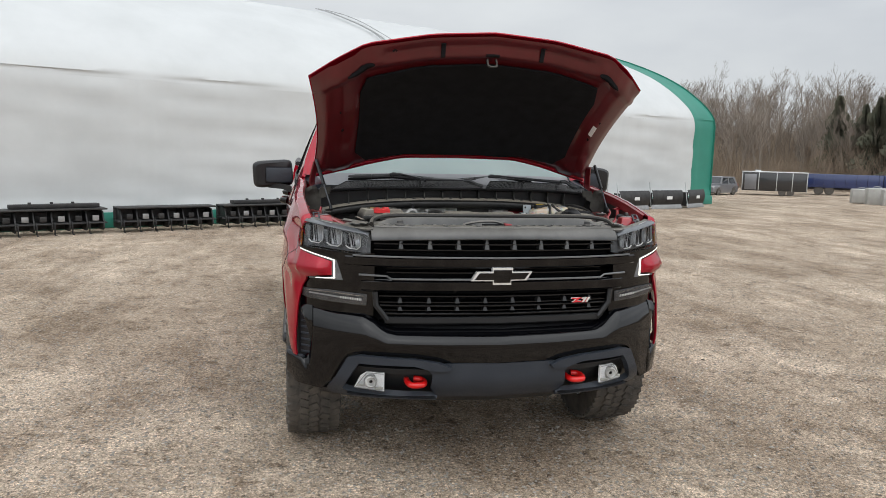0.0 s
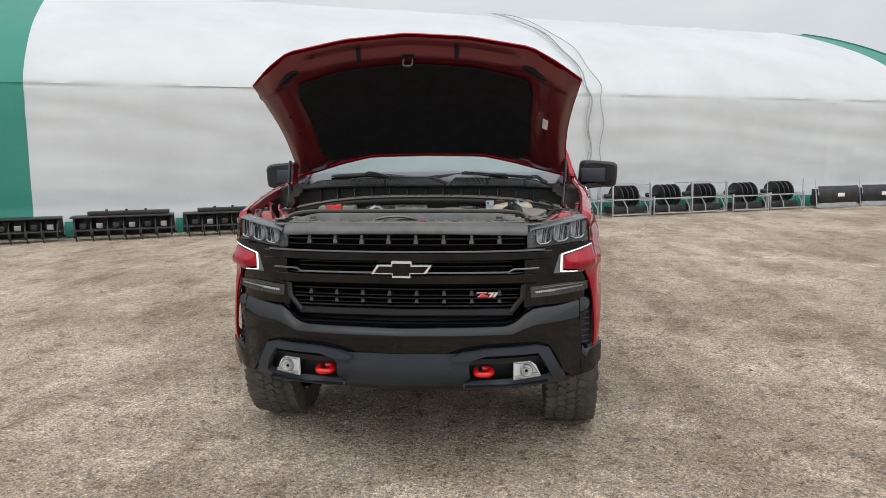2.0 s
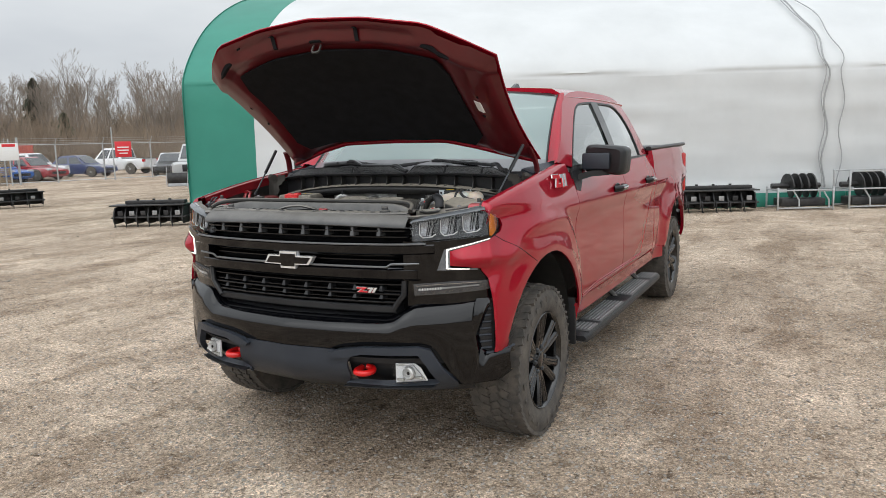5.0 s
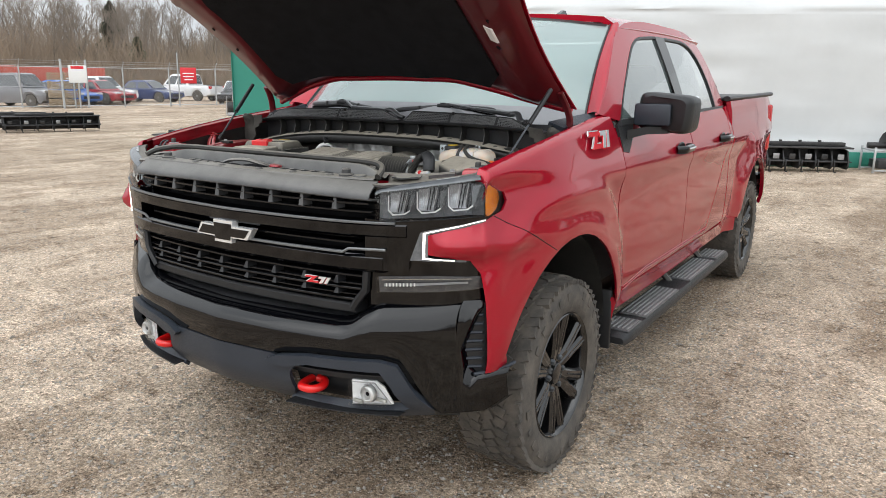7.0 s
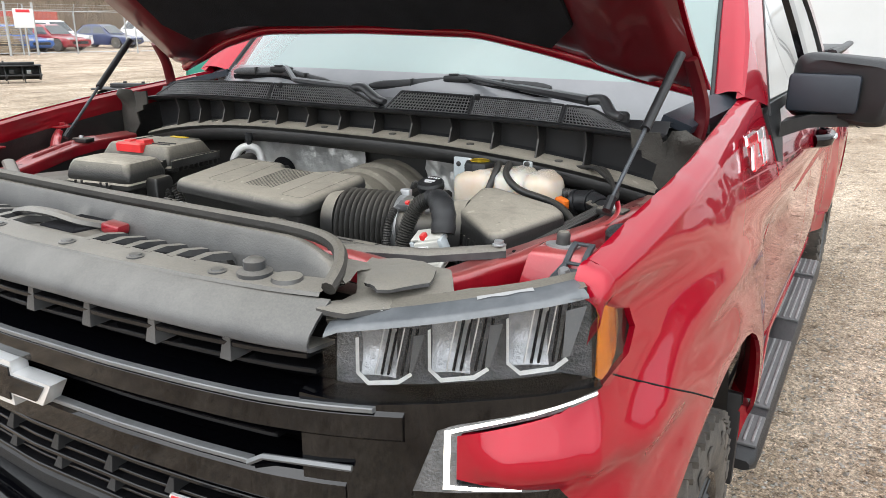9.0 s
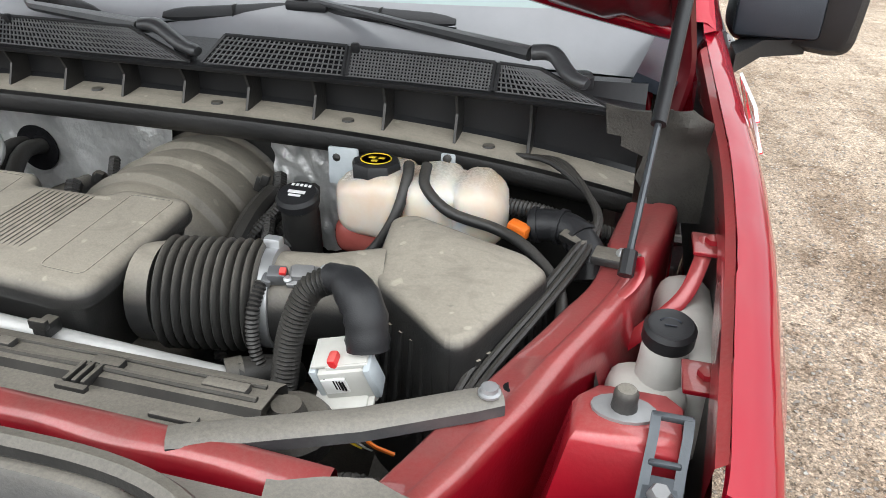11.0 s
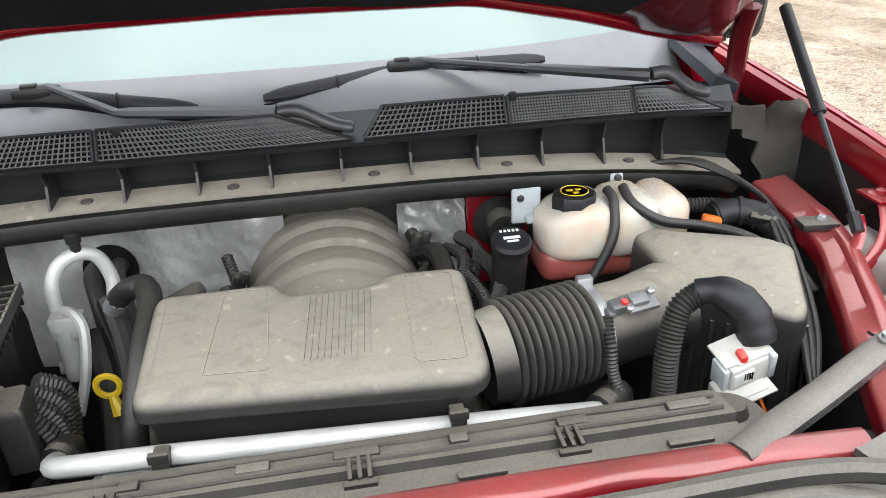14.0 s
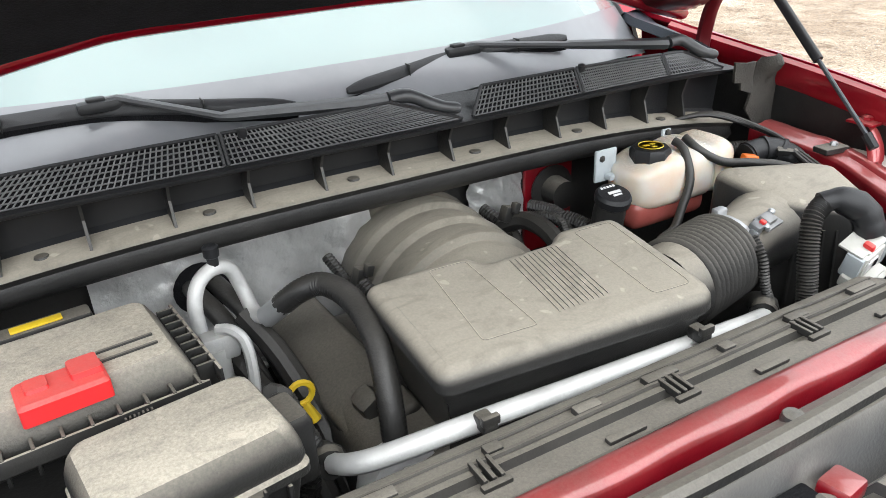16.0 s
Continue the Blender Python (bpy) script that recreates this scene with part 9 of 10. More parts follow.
tube(bm, curve([(0.345, 0.945, 1.08), (0.350, 0.930, 1.16), (0.353, 0.917, 1.250)], 4), [0.028] * 8 + [0.026], 14)
oil = part("oil_filler", bm, DARKBAY, truck, "black oil filler neck")
bm = bmesh.new()
lathe(bm, [(0.026, 0), (0.031, 0.004), (0.032, 0.016), (0.028, 0.022), (0.001, 0.023)], 22, Matrix.Translation((0.353, 0.916, 1.248)) @ rot(14))
oc = part("oil_cap", bm, PLASTIC, oil, "black oil cap with white marks")
bm = bmesh.new()
for k in range(5):
    box(bm, (0.340 + k * 0.0065, 0.928, 1.2745), (0.004, 0.005, 0.001), 0, rot(14))
box(bm, (0.353, 0.910, 1.2715), (0.026, 0.006, 0.001), 0, rot(14))
box(bm, (0.353, 0.902, 1.2695), (0.018, 0.004, 0.001), 0, rot(14))
part("cap_mark", bm, WHITEPAINT, oc, "white bars of writing and an oil mark")
bm = bmesh.new()
rings = []
for i in range(71):
    y = lerp(0.80, 1.15, i / 70)
    z0 = 1.085 + 0.03 * (y - 0.8)
    ph = (i % 14) / 14
    bulge = 1.055 - 0.075 * ph ** 2.2 if ph < 0.9 else 0.985 + 0.05 * (ph - 0.9) / 0.1
    sh = math.sin(math.pi * min(1, (i + 9) / 39) * 0.5)
    rings.append([(0.078 + 0.152 * bulge * sh * math.cos(a * math.pi / 18), y, z0 + 0.155 * bulge * sh * math.sin(a * math.pi / 18)) for a in range(19)])
loft(bm, rings, False, False)
bmesh.ops.recalc_face_normals(bm, faces=bm.faces[:])
if sum(f.normal.z for f in bm.faces) < 0:
    bmesh.ops.reverse_faces(bm, faces=bm.faces[:])
man = part("intake_manifold", bm, DUSTY, truck, "ribbed black intake manifold dome", sharp=70)
bm = bmesh.new()
tube(bm, curve([(0.225, 1.06, 1.185), (0.25, 1.02, 1.205), (0.255, 0.95, 1.20), (0.25, 0.88, 1.16)], 4), 0.017, 8)
part("fuel_hose", bm, HOSE, truck, "black hose beside the manifold")
for k, (x, y) in enumerate(((0.27, 0.92), (0.30, 0.96), (0.32, 0.88), (0.285, 0.83), (0.22, 1.0), (-0.09, 0.86), (-0.10, 0.98))):
    bm = bmesh.new()
    ribbed(bm, curve([(x, y + 0.12, 1.20), (x + 0.02, y + 0.05, 1.21 - 0.01 * k), (x - 0.01, y - 0.03, 1.16), (x + 0.03, y - 0.10, 1.09)], 4), 0.010 + 0.002 * (k % 3), 0.006, 0.08, 7)
    part("conduit", bm, HOSE, truck, "corrugated black conduit")
for x, y, z in ((0.225, 1.045, 1.215), (-0.075, 1.02, 1.19), (-0.09, 0.92, 1.19)):
    bm = bmesh.new()
    box(bm, (x, y, z), (0.022, 0.02, 0.03), 0.004, rot(0, 20, 10))
    box(bm, (x + 0.012, y - 0.01, z + 0.012), (0.014, 0.014, 0.02), 0.003, rot(0, 20, 10))
    part("injector_plug", bm, DARKBAY, truck, "black electrical plug")
bm = bmesh.new()
box(bm, (-0.176, 0.915, 1.124), (0.105, 0.36, 0.03), 0.012, rot(4, -24, 4), 3)
vc = part("valve_cover", bm, DARKBAY, truck, "dark valve cover")
for k in range(1):
    bm = bmesh.new()
    box(bm, (-0.168, 0.78 + k * 0.10, 1.132), (0.036, 0.045, 0.05), 0.012, rot(0, -30, 6))
    part("coil", bm, DARKBAY, truck, "black ignition coil")
bm = bmesh.new()
lathe(bm, [(0.052, -0.02), (0.056, 0), (0.052, 0.02), (0.02, 0.024), (0.001, 0.024)], 20, Matrix.Translation((-0.185, 0.66, 1.10)) @ rot(70, 0, 10))
for k in range(8):
    a = k * math.pi / 4
    box(bm, (-0.185 + 0.036 * math.cos(a), 0.636, 1.106 + 0.036 * math.sin(a)), (0.012, 0.006, 0.012), 0.002)
part("alternator", bm, ALU, truck, "slotted aluminium alternator end")
bm = bmesh.new()
tube(bm, [Vector((-0.246, 0.832, 1.150)) + Vector((0.016 * math.cos(a * math.pi / 8), 0, 0.017 * math.sin(a * math.pi / 8))) for a in range(17)], 0.0048, 6, False)
tube(bm, [(-0.243, 0.830, 1.134), (-0.236, 0.822, 1.108)], [0.006, 0.011], 8)
part("dipstick_ring", bm, YELLOW, truck, "yellow dipstick handle")
# air-conditioning lines
bm = bmesh.new()
tube(bm, curve([(-0.335, 0.965, 1.175), (-0.337, 0.972, 1.235), (-0.325, 0.985, 1.268), (-0.300, 0.998, 1.280), (-0.275, 1.010, 1.268), (-0.262, 1.010, 1.230), (-0.258, 0.985, 1.207), (-0.253, 0.960, 1.206), (-0.243, 0.938, 1.220)], 6), 0.0108, 10)
acl = part("air_con_pipe", bm, ALU, truck, "bent aluminium air-conditioning pipe")
bm = bmesh.new()
lathe(bm, [(0.008, 0), (0.008, 0.012), (0.011, 0.014), (0.0115, 0.028), (0.008, 0.031), (0.001, 0.031)], 12, Matrix.Translation((-0.297, 0.998, 1.286)))
part("service_cap", bm, PLASTIC, acl, "black service cap")
bm = bmesh.new()
tube(bm, [(-0.248, 0.945, 1.212), (-0.228, 0.918, 1.240)], 0.0165, 10)
part("crimp", bm, STEEL, acl, "steel hose crimp")
bm = bmesh.new()
ribbed(bm, curve([(-0.232, 0.922, 1.236), (-0.205, 0.902, 1.262), (-0.178, 0.880, 1.273), (-0.162, 0.82, 1.270), (-0.163, 0.75, 1.246), (-0.174, 0.70, 1.195), (-0.18, 0.675, 1.12), (-0.18, 0.66, 1.03)], 7), 0.0165, 0.006, 0.03)
part("air_con_hose", bm, HOSE, truck, "braided black air-conditioning hose")
bm = bmesh.new()
tube(bm, curve([(-0.318, 0.945, 1.215), (-0.300, 0.930, 1.215), (-0.288, 0.915, 1.195), (-0.292, 0.89, 1.14), (-0.31, 0.87, 1.08)], 5), 0.008, 8)
tube(bm, curve([(-0.36, 0.97, 1.10), (-0.30, 0.985, 1.10), (-0.24, 1.0, 1.105)], 4), 0.010, 8)
part("thin_pipe", bm, ALU, truck, "thin aluminium pipe")
bm = bmesh.new()
box(bm, (-0.318, 0.945, 1.190), (0.05, 0.03, 0.04), 0.006)
tube(bm, [(-0.325, 0.945, 1.10), (-0.325, 0.945, 1.19)], 0.018, 12)
part("pipe_block", bm, ALU, truck, "aluminium pipe junction")
for k, (a, b, c, d) in enumerate((((-0.27, 0.99, 1.20), (-0.24, 0.92, 1.15), (-0.22, 0.83, 1.08), (-0.21, 0.75, 1.0)), ((-0.30, 0.98, 1.15), (-0.27, 0.9, 1.10), (-0.25, 0.80, 1.04), (-0.24, 0.72, 0.98)), ((-0.34, 0.88, 1.12), (-0.32, 0.82, 1.10), (-0.30, 0.74, 1.02), (-0.3, 0.7, 0.96)))):
    bm = bmesh.new()
    tube(bm, curve([a, b, c, d], 5), 0.017, 9)
    part("heater_hose", bm, HOSE, truck, "black heater hose")

# battery and fuse box
def tub(bm, m, rings):
    """A box of rounded rectangles (half width, half depth, corner, height) one above the other, placed by m."""
    out = []
    for hx, hy, r, z in rings:
        ring = []
        for cx, cy, a0 in ((1, 1, 0), (-1, 1, 90), (-1, -1, 180), (1, -1, 270)):
            for k in range(5):
                a = radians(a0 + k * 22.5)
                ring.append(m @ Vector((cx * (hx - r) + r * math.cos(a), cy * (hy - r) + r * math.sin(a), z)))
        out.append(ring)
    loft(bm, out)
    bmesh.ops.recalc_face_normals(bm, faces=bm.faces[:])


MB = Matrix.Translation((-0.497, 0.848, 0)) @ rot(0, 0, 7)
bm = bmesh.new()
tub(bm, MB, [(0.105, 0.072, 0.012, 1.08), (0.118, 0.084, 0.012, 1.236), (0.120, 0.086, 0.010, 1.240)])
bt = part("battery", bm, DARKBAY, truck, "dusty black battery box", sharp=35)
bm = bmesh.new()
tub(bm, MB, [(0.122, 0.090, 0.012, 1.232), (0.128, 0.096, 0.012, 1.240), (0.128, 0.096, 0.012, 1.246), (0.120, 0.088, 0.012, 1.250), (0.118, 0.086, 0.012, 1.266), (0.106, 0.074, 0.014, 1.292), (0.102, 0.070, 0.014, 1.297), (0.096, 0.064, 0.012, 1.298)])
part("lid", bm, SANDY, bt, "dusty battery lid", sharp=30)
for k in range(9):
    for q, z in ((Vector((-0.112 + k * 0.028, -0.098, 1.252)), 0), (Vector((0.130, -0.075 + k * 0.019, 1.252)), 90)):
        bm = bmesh.new()
        box(bm, MB @ q, (0.004, 0.022, 0.034), 0.001, rot(0, 0, 7 + z))
        part("edge_rib", bm, DARKBAY, bt)
for q, w, z in ((Vector((0, -0.108, 1.258)), 0.245, 0), (Vector((0.140, -0.004, 1.258)), 0.185, 90)):
    bm = bmesh.new()
    box(bm, MB @ q, (w, 0.004, 0.020), 0.001, rot(0, 0, 7 + z))
    part("edge_rail", bm, DUSTY, bt)
bm = bmesh.new()
for k in range(7):
    box(bm, MB @ Vector((0.030 + k * 0.0045, -0.112, 1.244)), (0.0022, 0.006, 0.040), 0.0006, rot(0, 0, 7))
part("lid_clip", bm, DARKBAY, bt, "finned black lid clip")
bm = bmesh.new()
tub(bm, MB @ Matrix.Translation((-0.014, -0.062, 0)), [(0.044, 0.027, 0.004, 1.280), (0.044, 0.027, 0.004, 1.300), (0.040, 0.023, 0.004, 1.304)])
tub(bm, MB @ Matrix.Translation((0.012, -0.054, 0)), [(0.016, 0.019, 0.004, 1.302), (0.015, 0.017, 0.004, 1.310)])
tub(bm, MB @ Matrix.Translation((-0.036, -0.056, 0)), [(0.012, 0.014, 0.004, 1.302), (0.011, 0.012, 0.004, 1.308)])
part("terminal_cover", bm, REDCAP, bt, "red battery terminal cover", sharp=30)
for dy in (-0.045, -0.024):
    bm = bmesh.new()
    box(bm, MB @ Vector((0.060, dy, 1.2985)), (0.062, 0.004, 0.005), 0.001, rot(0, 0, 7))
    part("lid_rib", bm, DARKBAY, bt)
bm = bmesh.new()
box(bm, MB @ Vector((-0.070, 0.02, 1.2985)), (0.004, 0.085, 0.004), 0.001, rot(0, 0, 7))
part("lid_rib", bm, DUSTY, bt)
bm = bmesh.new()
box(bm, MB @ Vector((-0.010, 0.104, 1.278)), (0.12, 0.030, 0.030), 0.005, rot(0, 0, 7))
bl = part("battery_clamp", bm, DARKBAY, truck, "black clamp behind the battery")
bm = bmesh.new()
box(bm, MB @ Vector((-0.012, 0.100, 1.2945)), (0.058, 0.014, 0.003), 0.001, rot(0, 0, 7))
part("label", bm, YELLOW, bl, "yellow caution label")
MF = Matrix.Translation((-0.412, 0.655, 0)) @ rot(0, 0, 9)
bm = bmesh.new()
tub(bm, MF, [(0.080, 0.048, 0.012, 1.12), (0.096, 0.062, 0.012, 1.228), (0.096, 0.062, 0.012, 1.232)])
fb = part("fuse_box", bm, DUSTY, truck, "dusty black fuse box", sharp=35)
bm = bmesh.new()
tub(bm, MF, [(0.098, 0.064, 0.012, 1.222), (0.102, 0.068, 0.012, 1.226), (0.102, 0.068, 0.012, 1.236), (0.098, 0.064, 0.012, 1.240), (0.100, 0.066, 0.012, 1.246), (0.099, 0.065, 0.014, 1.258), (0.094, 0.060, 0.016, 1.276), (0.089, 0.055, 0.016, 1.285), (0.082, 0.048, 0.014, 1.288)])
part("lid", bm, SANDY, fb, "dusty fuse box lid", sharp=34)
for k in range(6):
    bm = bmesh.new()
    box(bm, MF @ Vector((-0.075 + k * 0.030, -0.064, 1.205)), (0.005, 0.008, 0.034), 0.0015, rot(0, 0, 9))
    part("side_rib", bm, DUSTY, fb)
for dx in (-0.045, 0.035):
    bm = bmesh.new()
    box(bm, MF @ Vector((dx, -0.072, 1.222)), (0.026, 0.010, 0.028), 0.002, rot(0, 0, 9))
    for e in (-0.010, 0.010):
        box(bm, MF @ Vector((dx + e, -0.078, 1.226)), (0.003, 0.006, 0.034), 0.001, rot(0, 0, 9))
    part("lid_clip", bm, DARKBAY, fb, "black lid clip")
bm = bmesh.new()
tub(bm, MF @ Matrix.Translation((0.116, 0.018, 0)), [(0.018, 0.030, 0.006, 1.16), (0.018, 0.030, 0.006, 1.236), (0.014, 0.026, 0.006, 1.246)])
part("cable_shroud", bm, DARKBAY, fb, "black cable shroud", sharp=35)
bm = bmesh.new()
box(bm, (-0.60, 0.62, 1.20), (0.14, 0.12, 0.06), 0.015, rot(0, 0, -20))
part("cable_cover", bm, DARKBAY, truck, "black cable cover beside the fuse box")
for k in range(4):
    bm = bmesh.new()
    ribbed(bm, curve([(-0.30, 0.70 + k * 0.02, 1.22), (-0.275, 0.70 + k * 0.025, 1.18), (-0.28, 0.72, 1.12 - 0.01 * k), (-0.34, 0.76, 1.05)], 4), 0.012, 0.006, 0.08, 7)
    part("conduit", bm, HOSE, truck, "corrugated black conduit")

# brace, horn, hoses at the front corner
bm = bmesh.new()
a, b, c = Vector((0.718, 0.558, 1.262)), Vector((0.60, 0.505, 1.248)), Vector((0.455, 0.430, 1.255))
rows = []
for i in range(11):
    k = i / 10
    p = a.lerp(b, k * 2) if k < 0.5 else b.lerp(c, k * 2 - 1)
    w = 0.015 if i in (0, 10) else 0.0165
    nrm = Vector((0.42, -0.9, 0)).normalized()
    rows.append([p + nrm * w + Vector((0, 0, -0.012)), p + nrm * w, p + nrm * w * 0.6 + Vector((0, 0, 0.005)), p - nrm * w * 0.6 + Vector((0, 0, 0.005)), p - nrm * w, p - nrm * w + Vector((0, 0, -0.012))])
loft(bm, rows)
bmesh.ops.recalc_face_normals(bm, faces=bm.faces[:])
br = part("front_brace", bm, TRAY, truck, "dusty steel diagonal brace", sharp=40)
both_a = bmesh.new()
lathe(both_a, [(0.011, 0), (0.011, 0.002), (0.0080, 0.003), (0.0080, 0.008), (0.001, 0.009)], 12, Matrix.Translation((0.708, 0.551, 1.267)))
part("bolt", both_a, STEEL, br, "bright bolt head")
bm = bmesh.new()
tube(bm, [(-0.72, 0.56, 1.262), (-0.60, 0.505, 1.248), (-0.40, 0.43, 1.268)], 0.016, 8, True, 0.5)
part("front_brace", bm, TRAY, truck, "dusty steel diagonal brace")
bm = bmesh.new()
lathe(bm, [(0.045, -0.02), (0.048, 0), (0.040, 0.010), (0.020, 0.014), (0.015, 0.026), (0.001, 0.026)], 22, Matrix.Translation((0.512, 0.535, 1.195)))
part("mount_disc", bm, DARKBAY, truck, "round black mount")
bm = bmesh.new()
ribbed(bm, curve([(0.56, 0.47, 1.17), (0.60, 0.470, 1.20), (0.645, 0.465, 1.195), (0.665, 0.44, 1.15)], 5), 0.012, 0.006, 0.1)
part("conduit", bm, HOSE, truck, "corrugated black conduit")
# washer bottle
bm = bmesh.new()
box(bm, (0.900, 0.780, 1.18), (0.07, 0.20, 0.15), 0.03, rot(0, 0, 6), 3)
box(bm, (0.855, 0.690, 1.175), (0.085, 0.07, 0.09), 0.025, rot(0, 0, 6), 3)
tube(bm, [(0.864, 0.693, 1.19), (0.866, 0.693, 1.262)], [0.026, 0.024], 18)
wb = part("washer_bottle", bm, WHITEP, truck, "pale washer bottle")
bm = bmesh.new()
lathe(bm, [(0.023, -0.012), (0.027, -0.008), (0.027, 0.008), (0.023, 0.013), (0.020, 0.011), (0.001, 0.011)], 22, Matrix.Translation((0.867, 0.693, 1.272)) @ rot(12))
wc = part("washer_cap", bm, PLASTIC, wb, "black washer cap with a moulded wiper mark")
bm = bmesh.new()
tube(bm, [(0.867 + 0.012 * math.cos(radians(a)), 0.690 + 0.012 * math.sin(radians(a)), 1.2845) for a in range(30, 151, 20)], 0.0012, 4)
box(bm, (0.867, 0.690, 1.2835), (0.012, 0.002, 0.001), 0)
part("cap_mark", bm, GREYP, wc)
bm = bmesh.new()
lathe(bm, [(0.030, -0.012), (0.034, -0.008), (0.034, 0.010), (0.029, 0.016), (0.001, 0.014)], 18, Matrix.Translation((-0.72, 0.82, 1.22)))
part("relay_cap", bm, DARKBAY, truck, "round black cap by the battery")

# cowl: plenum wall with ribs, ledge, seal, top panel with meshes
def cowl_y(x):
    return 1.045 + 0.05 * (abs(x) / 0.8) ** 2.2


def ledge_z(x):
    return 1.348 - 0.055 * (abs(x) / 0.75) ** 2.8


def lip_z(x):
    return 1.408 - 0.018 * (abs(x) / 0.75) ** 4


xs = [lerp(-0.82, 0.82, i / 50) for i in range(51)]
bm = bmesh.new()
loft(bm, [[(x, cowl_y(x) - 0.016, lip_z(x) - 0.010), (x, cowl_y(x) - 0.026, lip_z(x) - 0.006), (x, cowl_y(x) - 0.027, lip_z(x)), (x, cowl_y(x) - 0.018, lip_z(x) + 0.002), (x, cowl_y(x) + 0.030, lip_z(x) + 0.004)] for x in xs], False, False)
bmesh.ops.recalc_face_normals(bm, faces=bm.faces[:])
part("cowl_lip", bm, PLASTIC, truck, "black cowl lip", sharp=60)
bm = bmesh.new()
loft(bm, [[(x, cowl_y(x) - 0.018, lip_z(x) - 0.006), (x, cowl_y(x) + 0.026, lip_z(x) - 0.018), (x, cowl_y(x) + 0.032, ledge_z(x) + 0.008), (x, cowl_y(x) + 0.022, ledge_z(x))] for x in xs], False, False)
bmesh.ops.recalc_face_normals(bm, faces=bm.faces[:])
part("plenum_wall", bm, PLASTIC, truck, "black plenum wall")
bm = bmesh.new()
loft(bm, [[(x, cowl_y(x) + 0.028, ledge_z(x) + 0.002), (x, cowl_y(x) - 0.024, ledge_z(x) - 0.004), (x, cowl_y(x) - 0.029, ledge_z(x) - 0.010), (x, cowl_y(x) - 0.022, ledge_z(x) - 0.020)] for x in xs], False, False)
bmesh.ops.recalc_face_normals(bm, faces=bm.faces[:])
ledge = part("plenum_ledge", bm, DUSTY, truck, "dusty black ledge under the cowl", sharp=50)
for k in range(13):
    x = -0.66 + k * 0.11
    bm = bmesh.new()
    y = cowl_y(x)
    loft(bm, [[(x + d, y - 0.020, lip_z(x) - 0.006), (x + d, y + 0.028, lip_z(x) - 0.016), (x + d, y + 0.028, ledge_z(x)), (x + d, y - 0.022, ledge_z(x) - 0.003), (x + d, y - 0.008, lerp(ledge_z(x), lip_z(x), 0.5))] for d in (-0.002, 0.002)])
    bmesh.ops.recalc_face_normals(bm, faces=bm.faces[:])
    part("plenum_rib", bm, DARKBAY, ledge)
    if k % 2:
        bm = bmesh.new()
        lathe(bm, [(0.010, 0), (0.009, 0.003), (0.001, 0.004)], 12, Matrix.Translation((x + 0.05, y - 0.004, ledge_z(x + 0.05) - 0.002)))
        part("pin", bm, DARKBAY, ledge)
bm = bmesh.new()
loft(bm, [[(x, cowl_y(x) - 0.020, ledge_z(x) - 0.016), (x, cowl_y(x) - 0.028, ledge_z(x) - 0.034), (x, cowl_y(x) - 0.012, ledge_z(x) - 0.054), (x, cowl_y(x) + 0.04, ledge_z(x) - 0.062)] for x in xs], False, False)
bmesh.ops.recalc_face_normals(bm, faces=bm.faces[:])
part("plenum_seal", bm, HOSE, truck, "black rubber plenum seal", sharp=70)
bm = bmesh.new()
rows = []
for i in range(41):
    x = lerp(-0.78, 0.78, i / 40)
    rows.append([(x, 1.155 + 0.006 * noise.noise((x * 9, z * 9, 1)) - 0.05 * max(0, (1.1 - z)), z) for z in (1.32, 1.25, 1.18, 1.10, 1.0, 0.85, 0.72)])
loft(bm, rows, False, False)
bmesh.ops.recalc_face_normals(bm, faces=bm.faces[:])
fw = part("firewall", bm, DARKBAY, truck, "dark firewall", sharp=60)
for x0, x1, z0, z1 in ((-0.46, 0.0, 1.00, 1.285), (0.20, 0.325, 1.06, 1.275)):
    bm = bmesh.new()
    def crease(x, z):
        a = noise.noise((x * 13 + 2 * z, z * 9, 4.0))
        b = noise.noise((x * 34 + z * 21, z * 15 - x * 12, 9.0))
        return 1.138 + 0.020 * a + 0.015 * (abs(b) - 0.2) * (0.40 + min(1.0, max(0.0, (x + 0.28) * 5)))
    loft(bm, [[(x, crease(x, z), z) for z in [lerp(z0, z1, j / 30) for j in range(31)]] for x in [lerp(x0, x1, i / 54) for i in range(55)]], False, False)
    bmesh.ops.recalc_face_normals(bm, faces=bm.faces[:])
    part("heat_shield", bm, FOIL, fw, "crinkled foil heat shield", sharp=70)
bm = bmesh.new()
box(bm, (0.385, 1.140, 1.17), (0.115, 0.012, 0.20), 0.004)
part("brake_mount", bm, REDBAY, fw, "red firewall patch behind the brake cylinder")
bm = bmesh.new()
lathe(bm, [(0.044, 0), (0.046, 0.006), (0.038, 0.010), (0.001, 0.010)], 22, Matrix.Translation((-0.300, 1.138, 1.185)) @ rot(90))
part("hose_grommet", bm, MATTBLACK, fw, "black hose grommet in the foil")
bm = bmesh.new()
for dx in (-0.018, 0.018):
    tube(bm, curve([(-0.300 + dx, 1.14, 1.19), (-0.296 + dx, 1.08, 1.20), (-0.275 + dx, 1.02, 1.175), (-0.250 + dx, 0.95, 1.10), (-0.238 + dx, 0.88, 1.02)], 4), 0.015, 10)
part("heater_hose", bm, HOSE, truck, "pair of black heater hoses at the firewall")
bm = bmesh.new()
lathe(bm, [(0.045, 0), (0.05, 0.008), (0.03, 0.012), (0.028, 0.05), (0.001, 0.05)], 18, Matrix.Translation((0.385, 1.132, 1.20)) @ rot(90))
part("brake_booster_grommet", bm, DARKBAY, truck, "black grommet at the firewall")
# top panel
bm = bmesh.new()
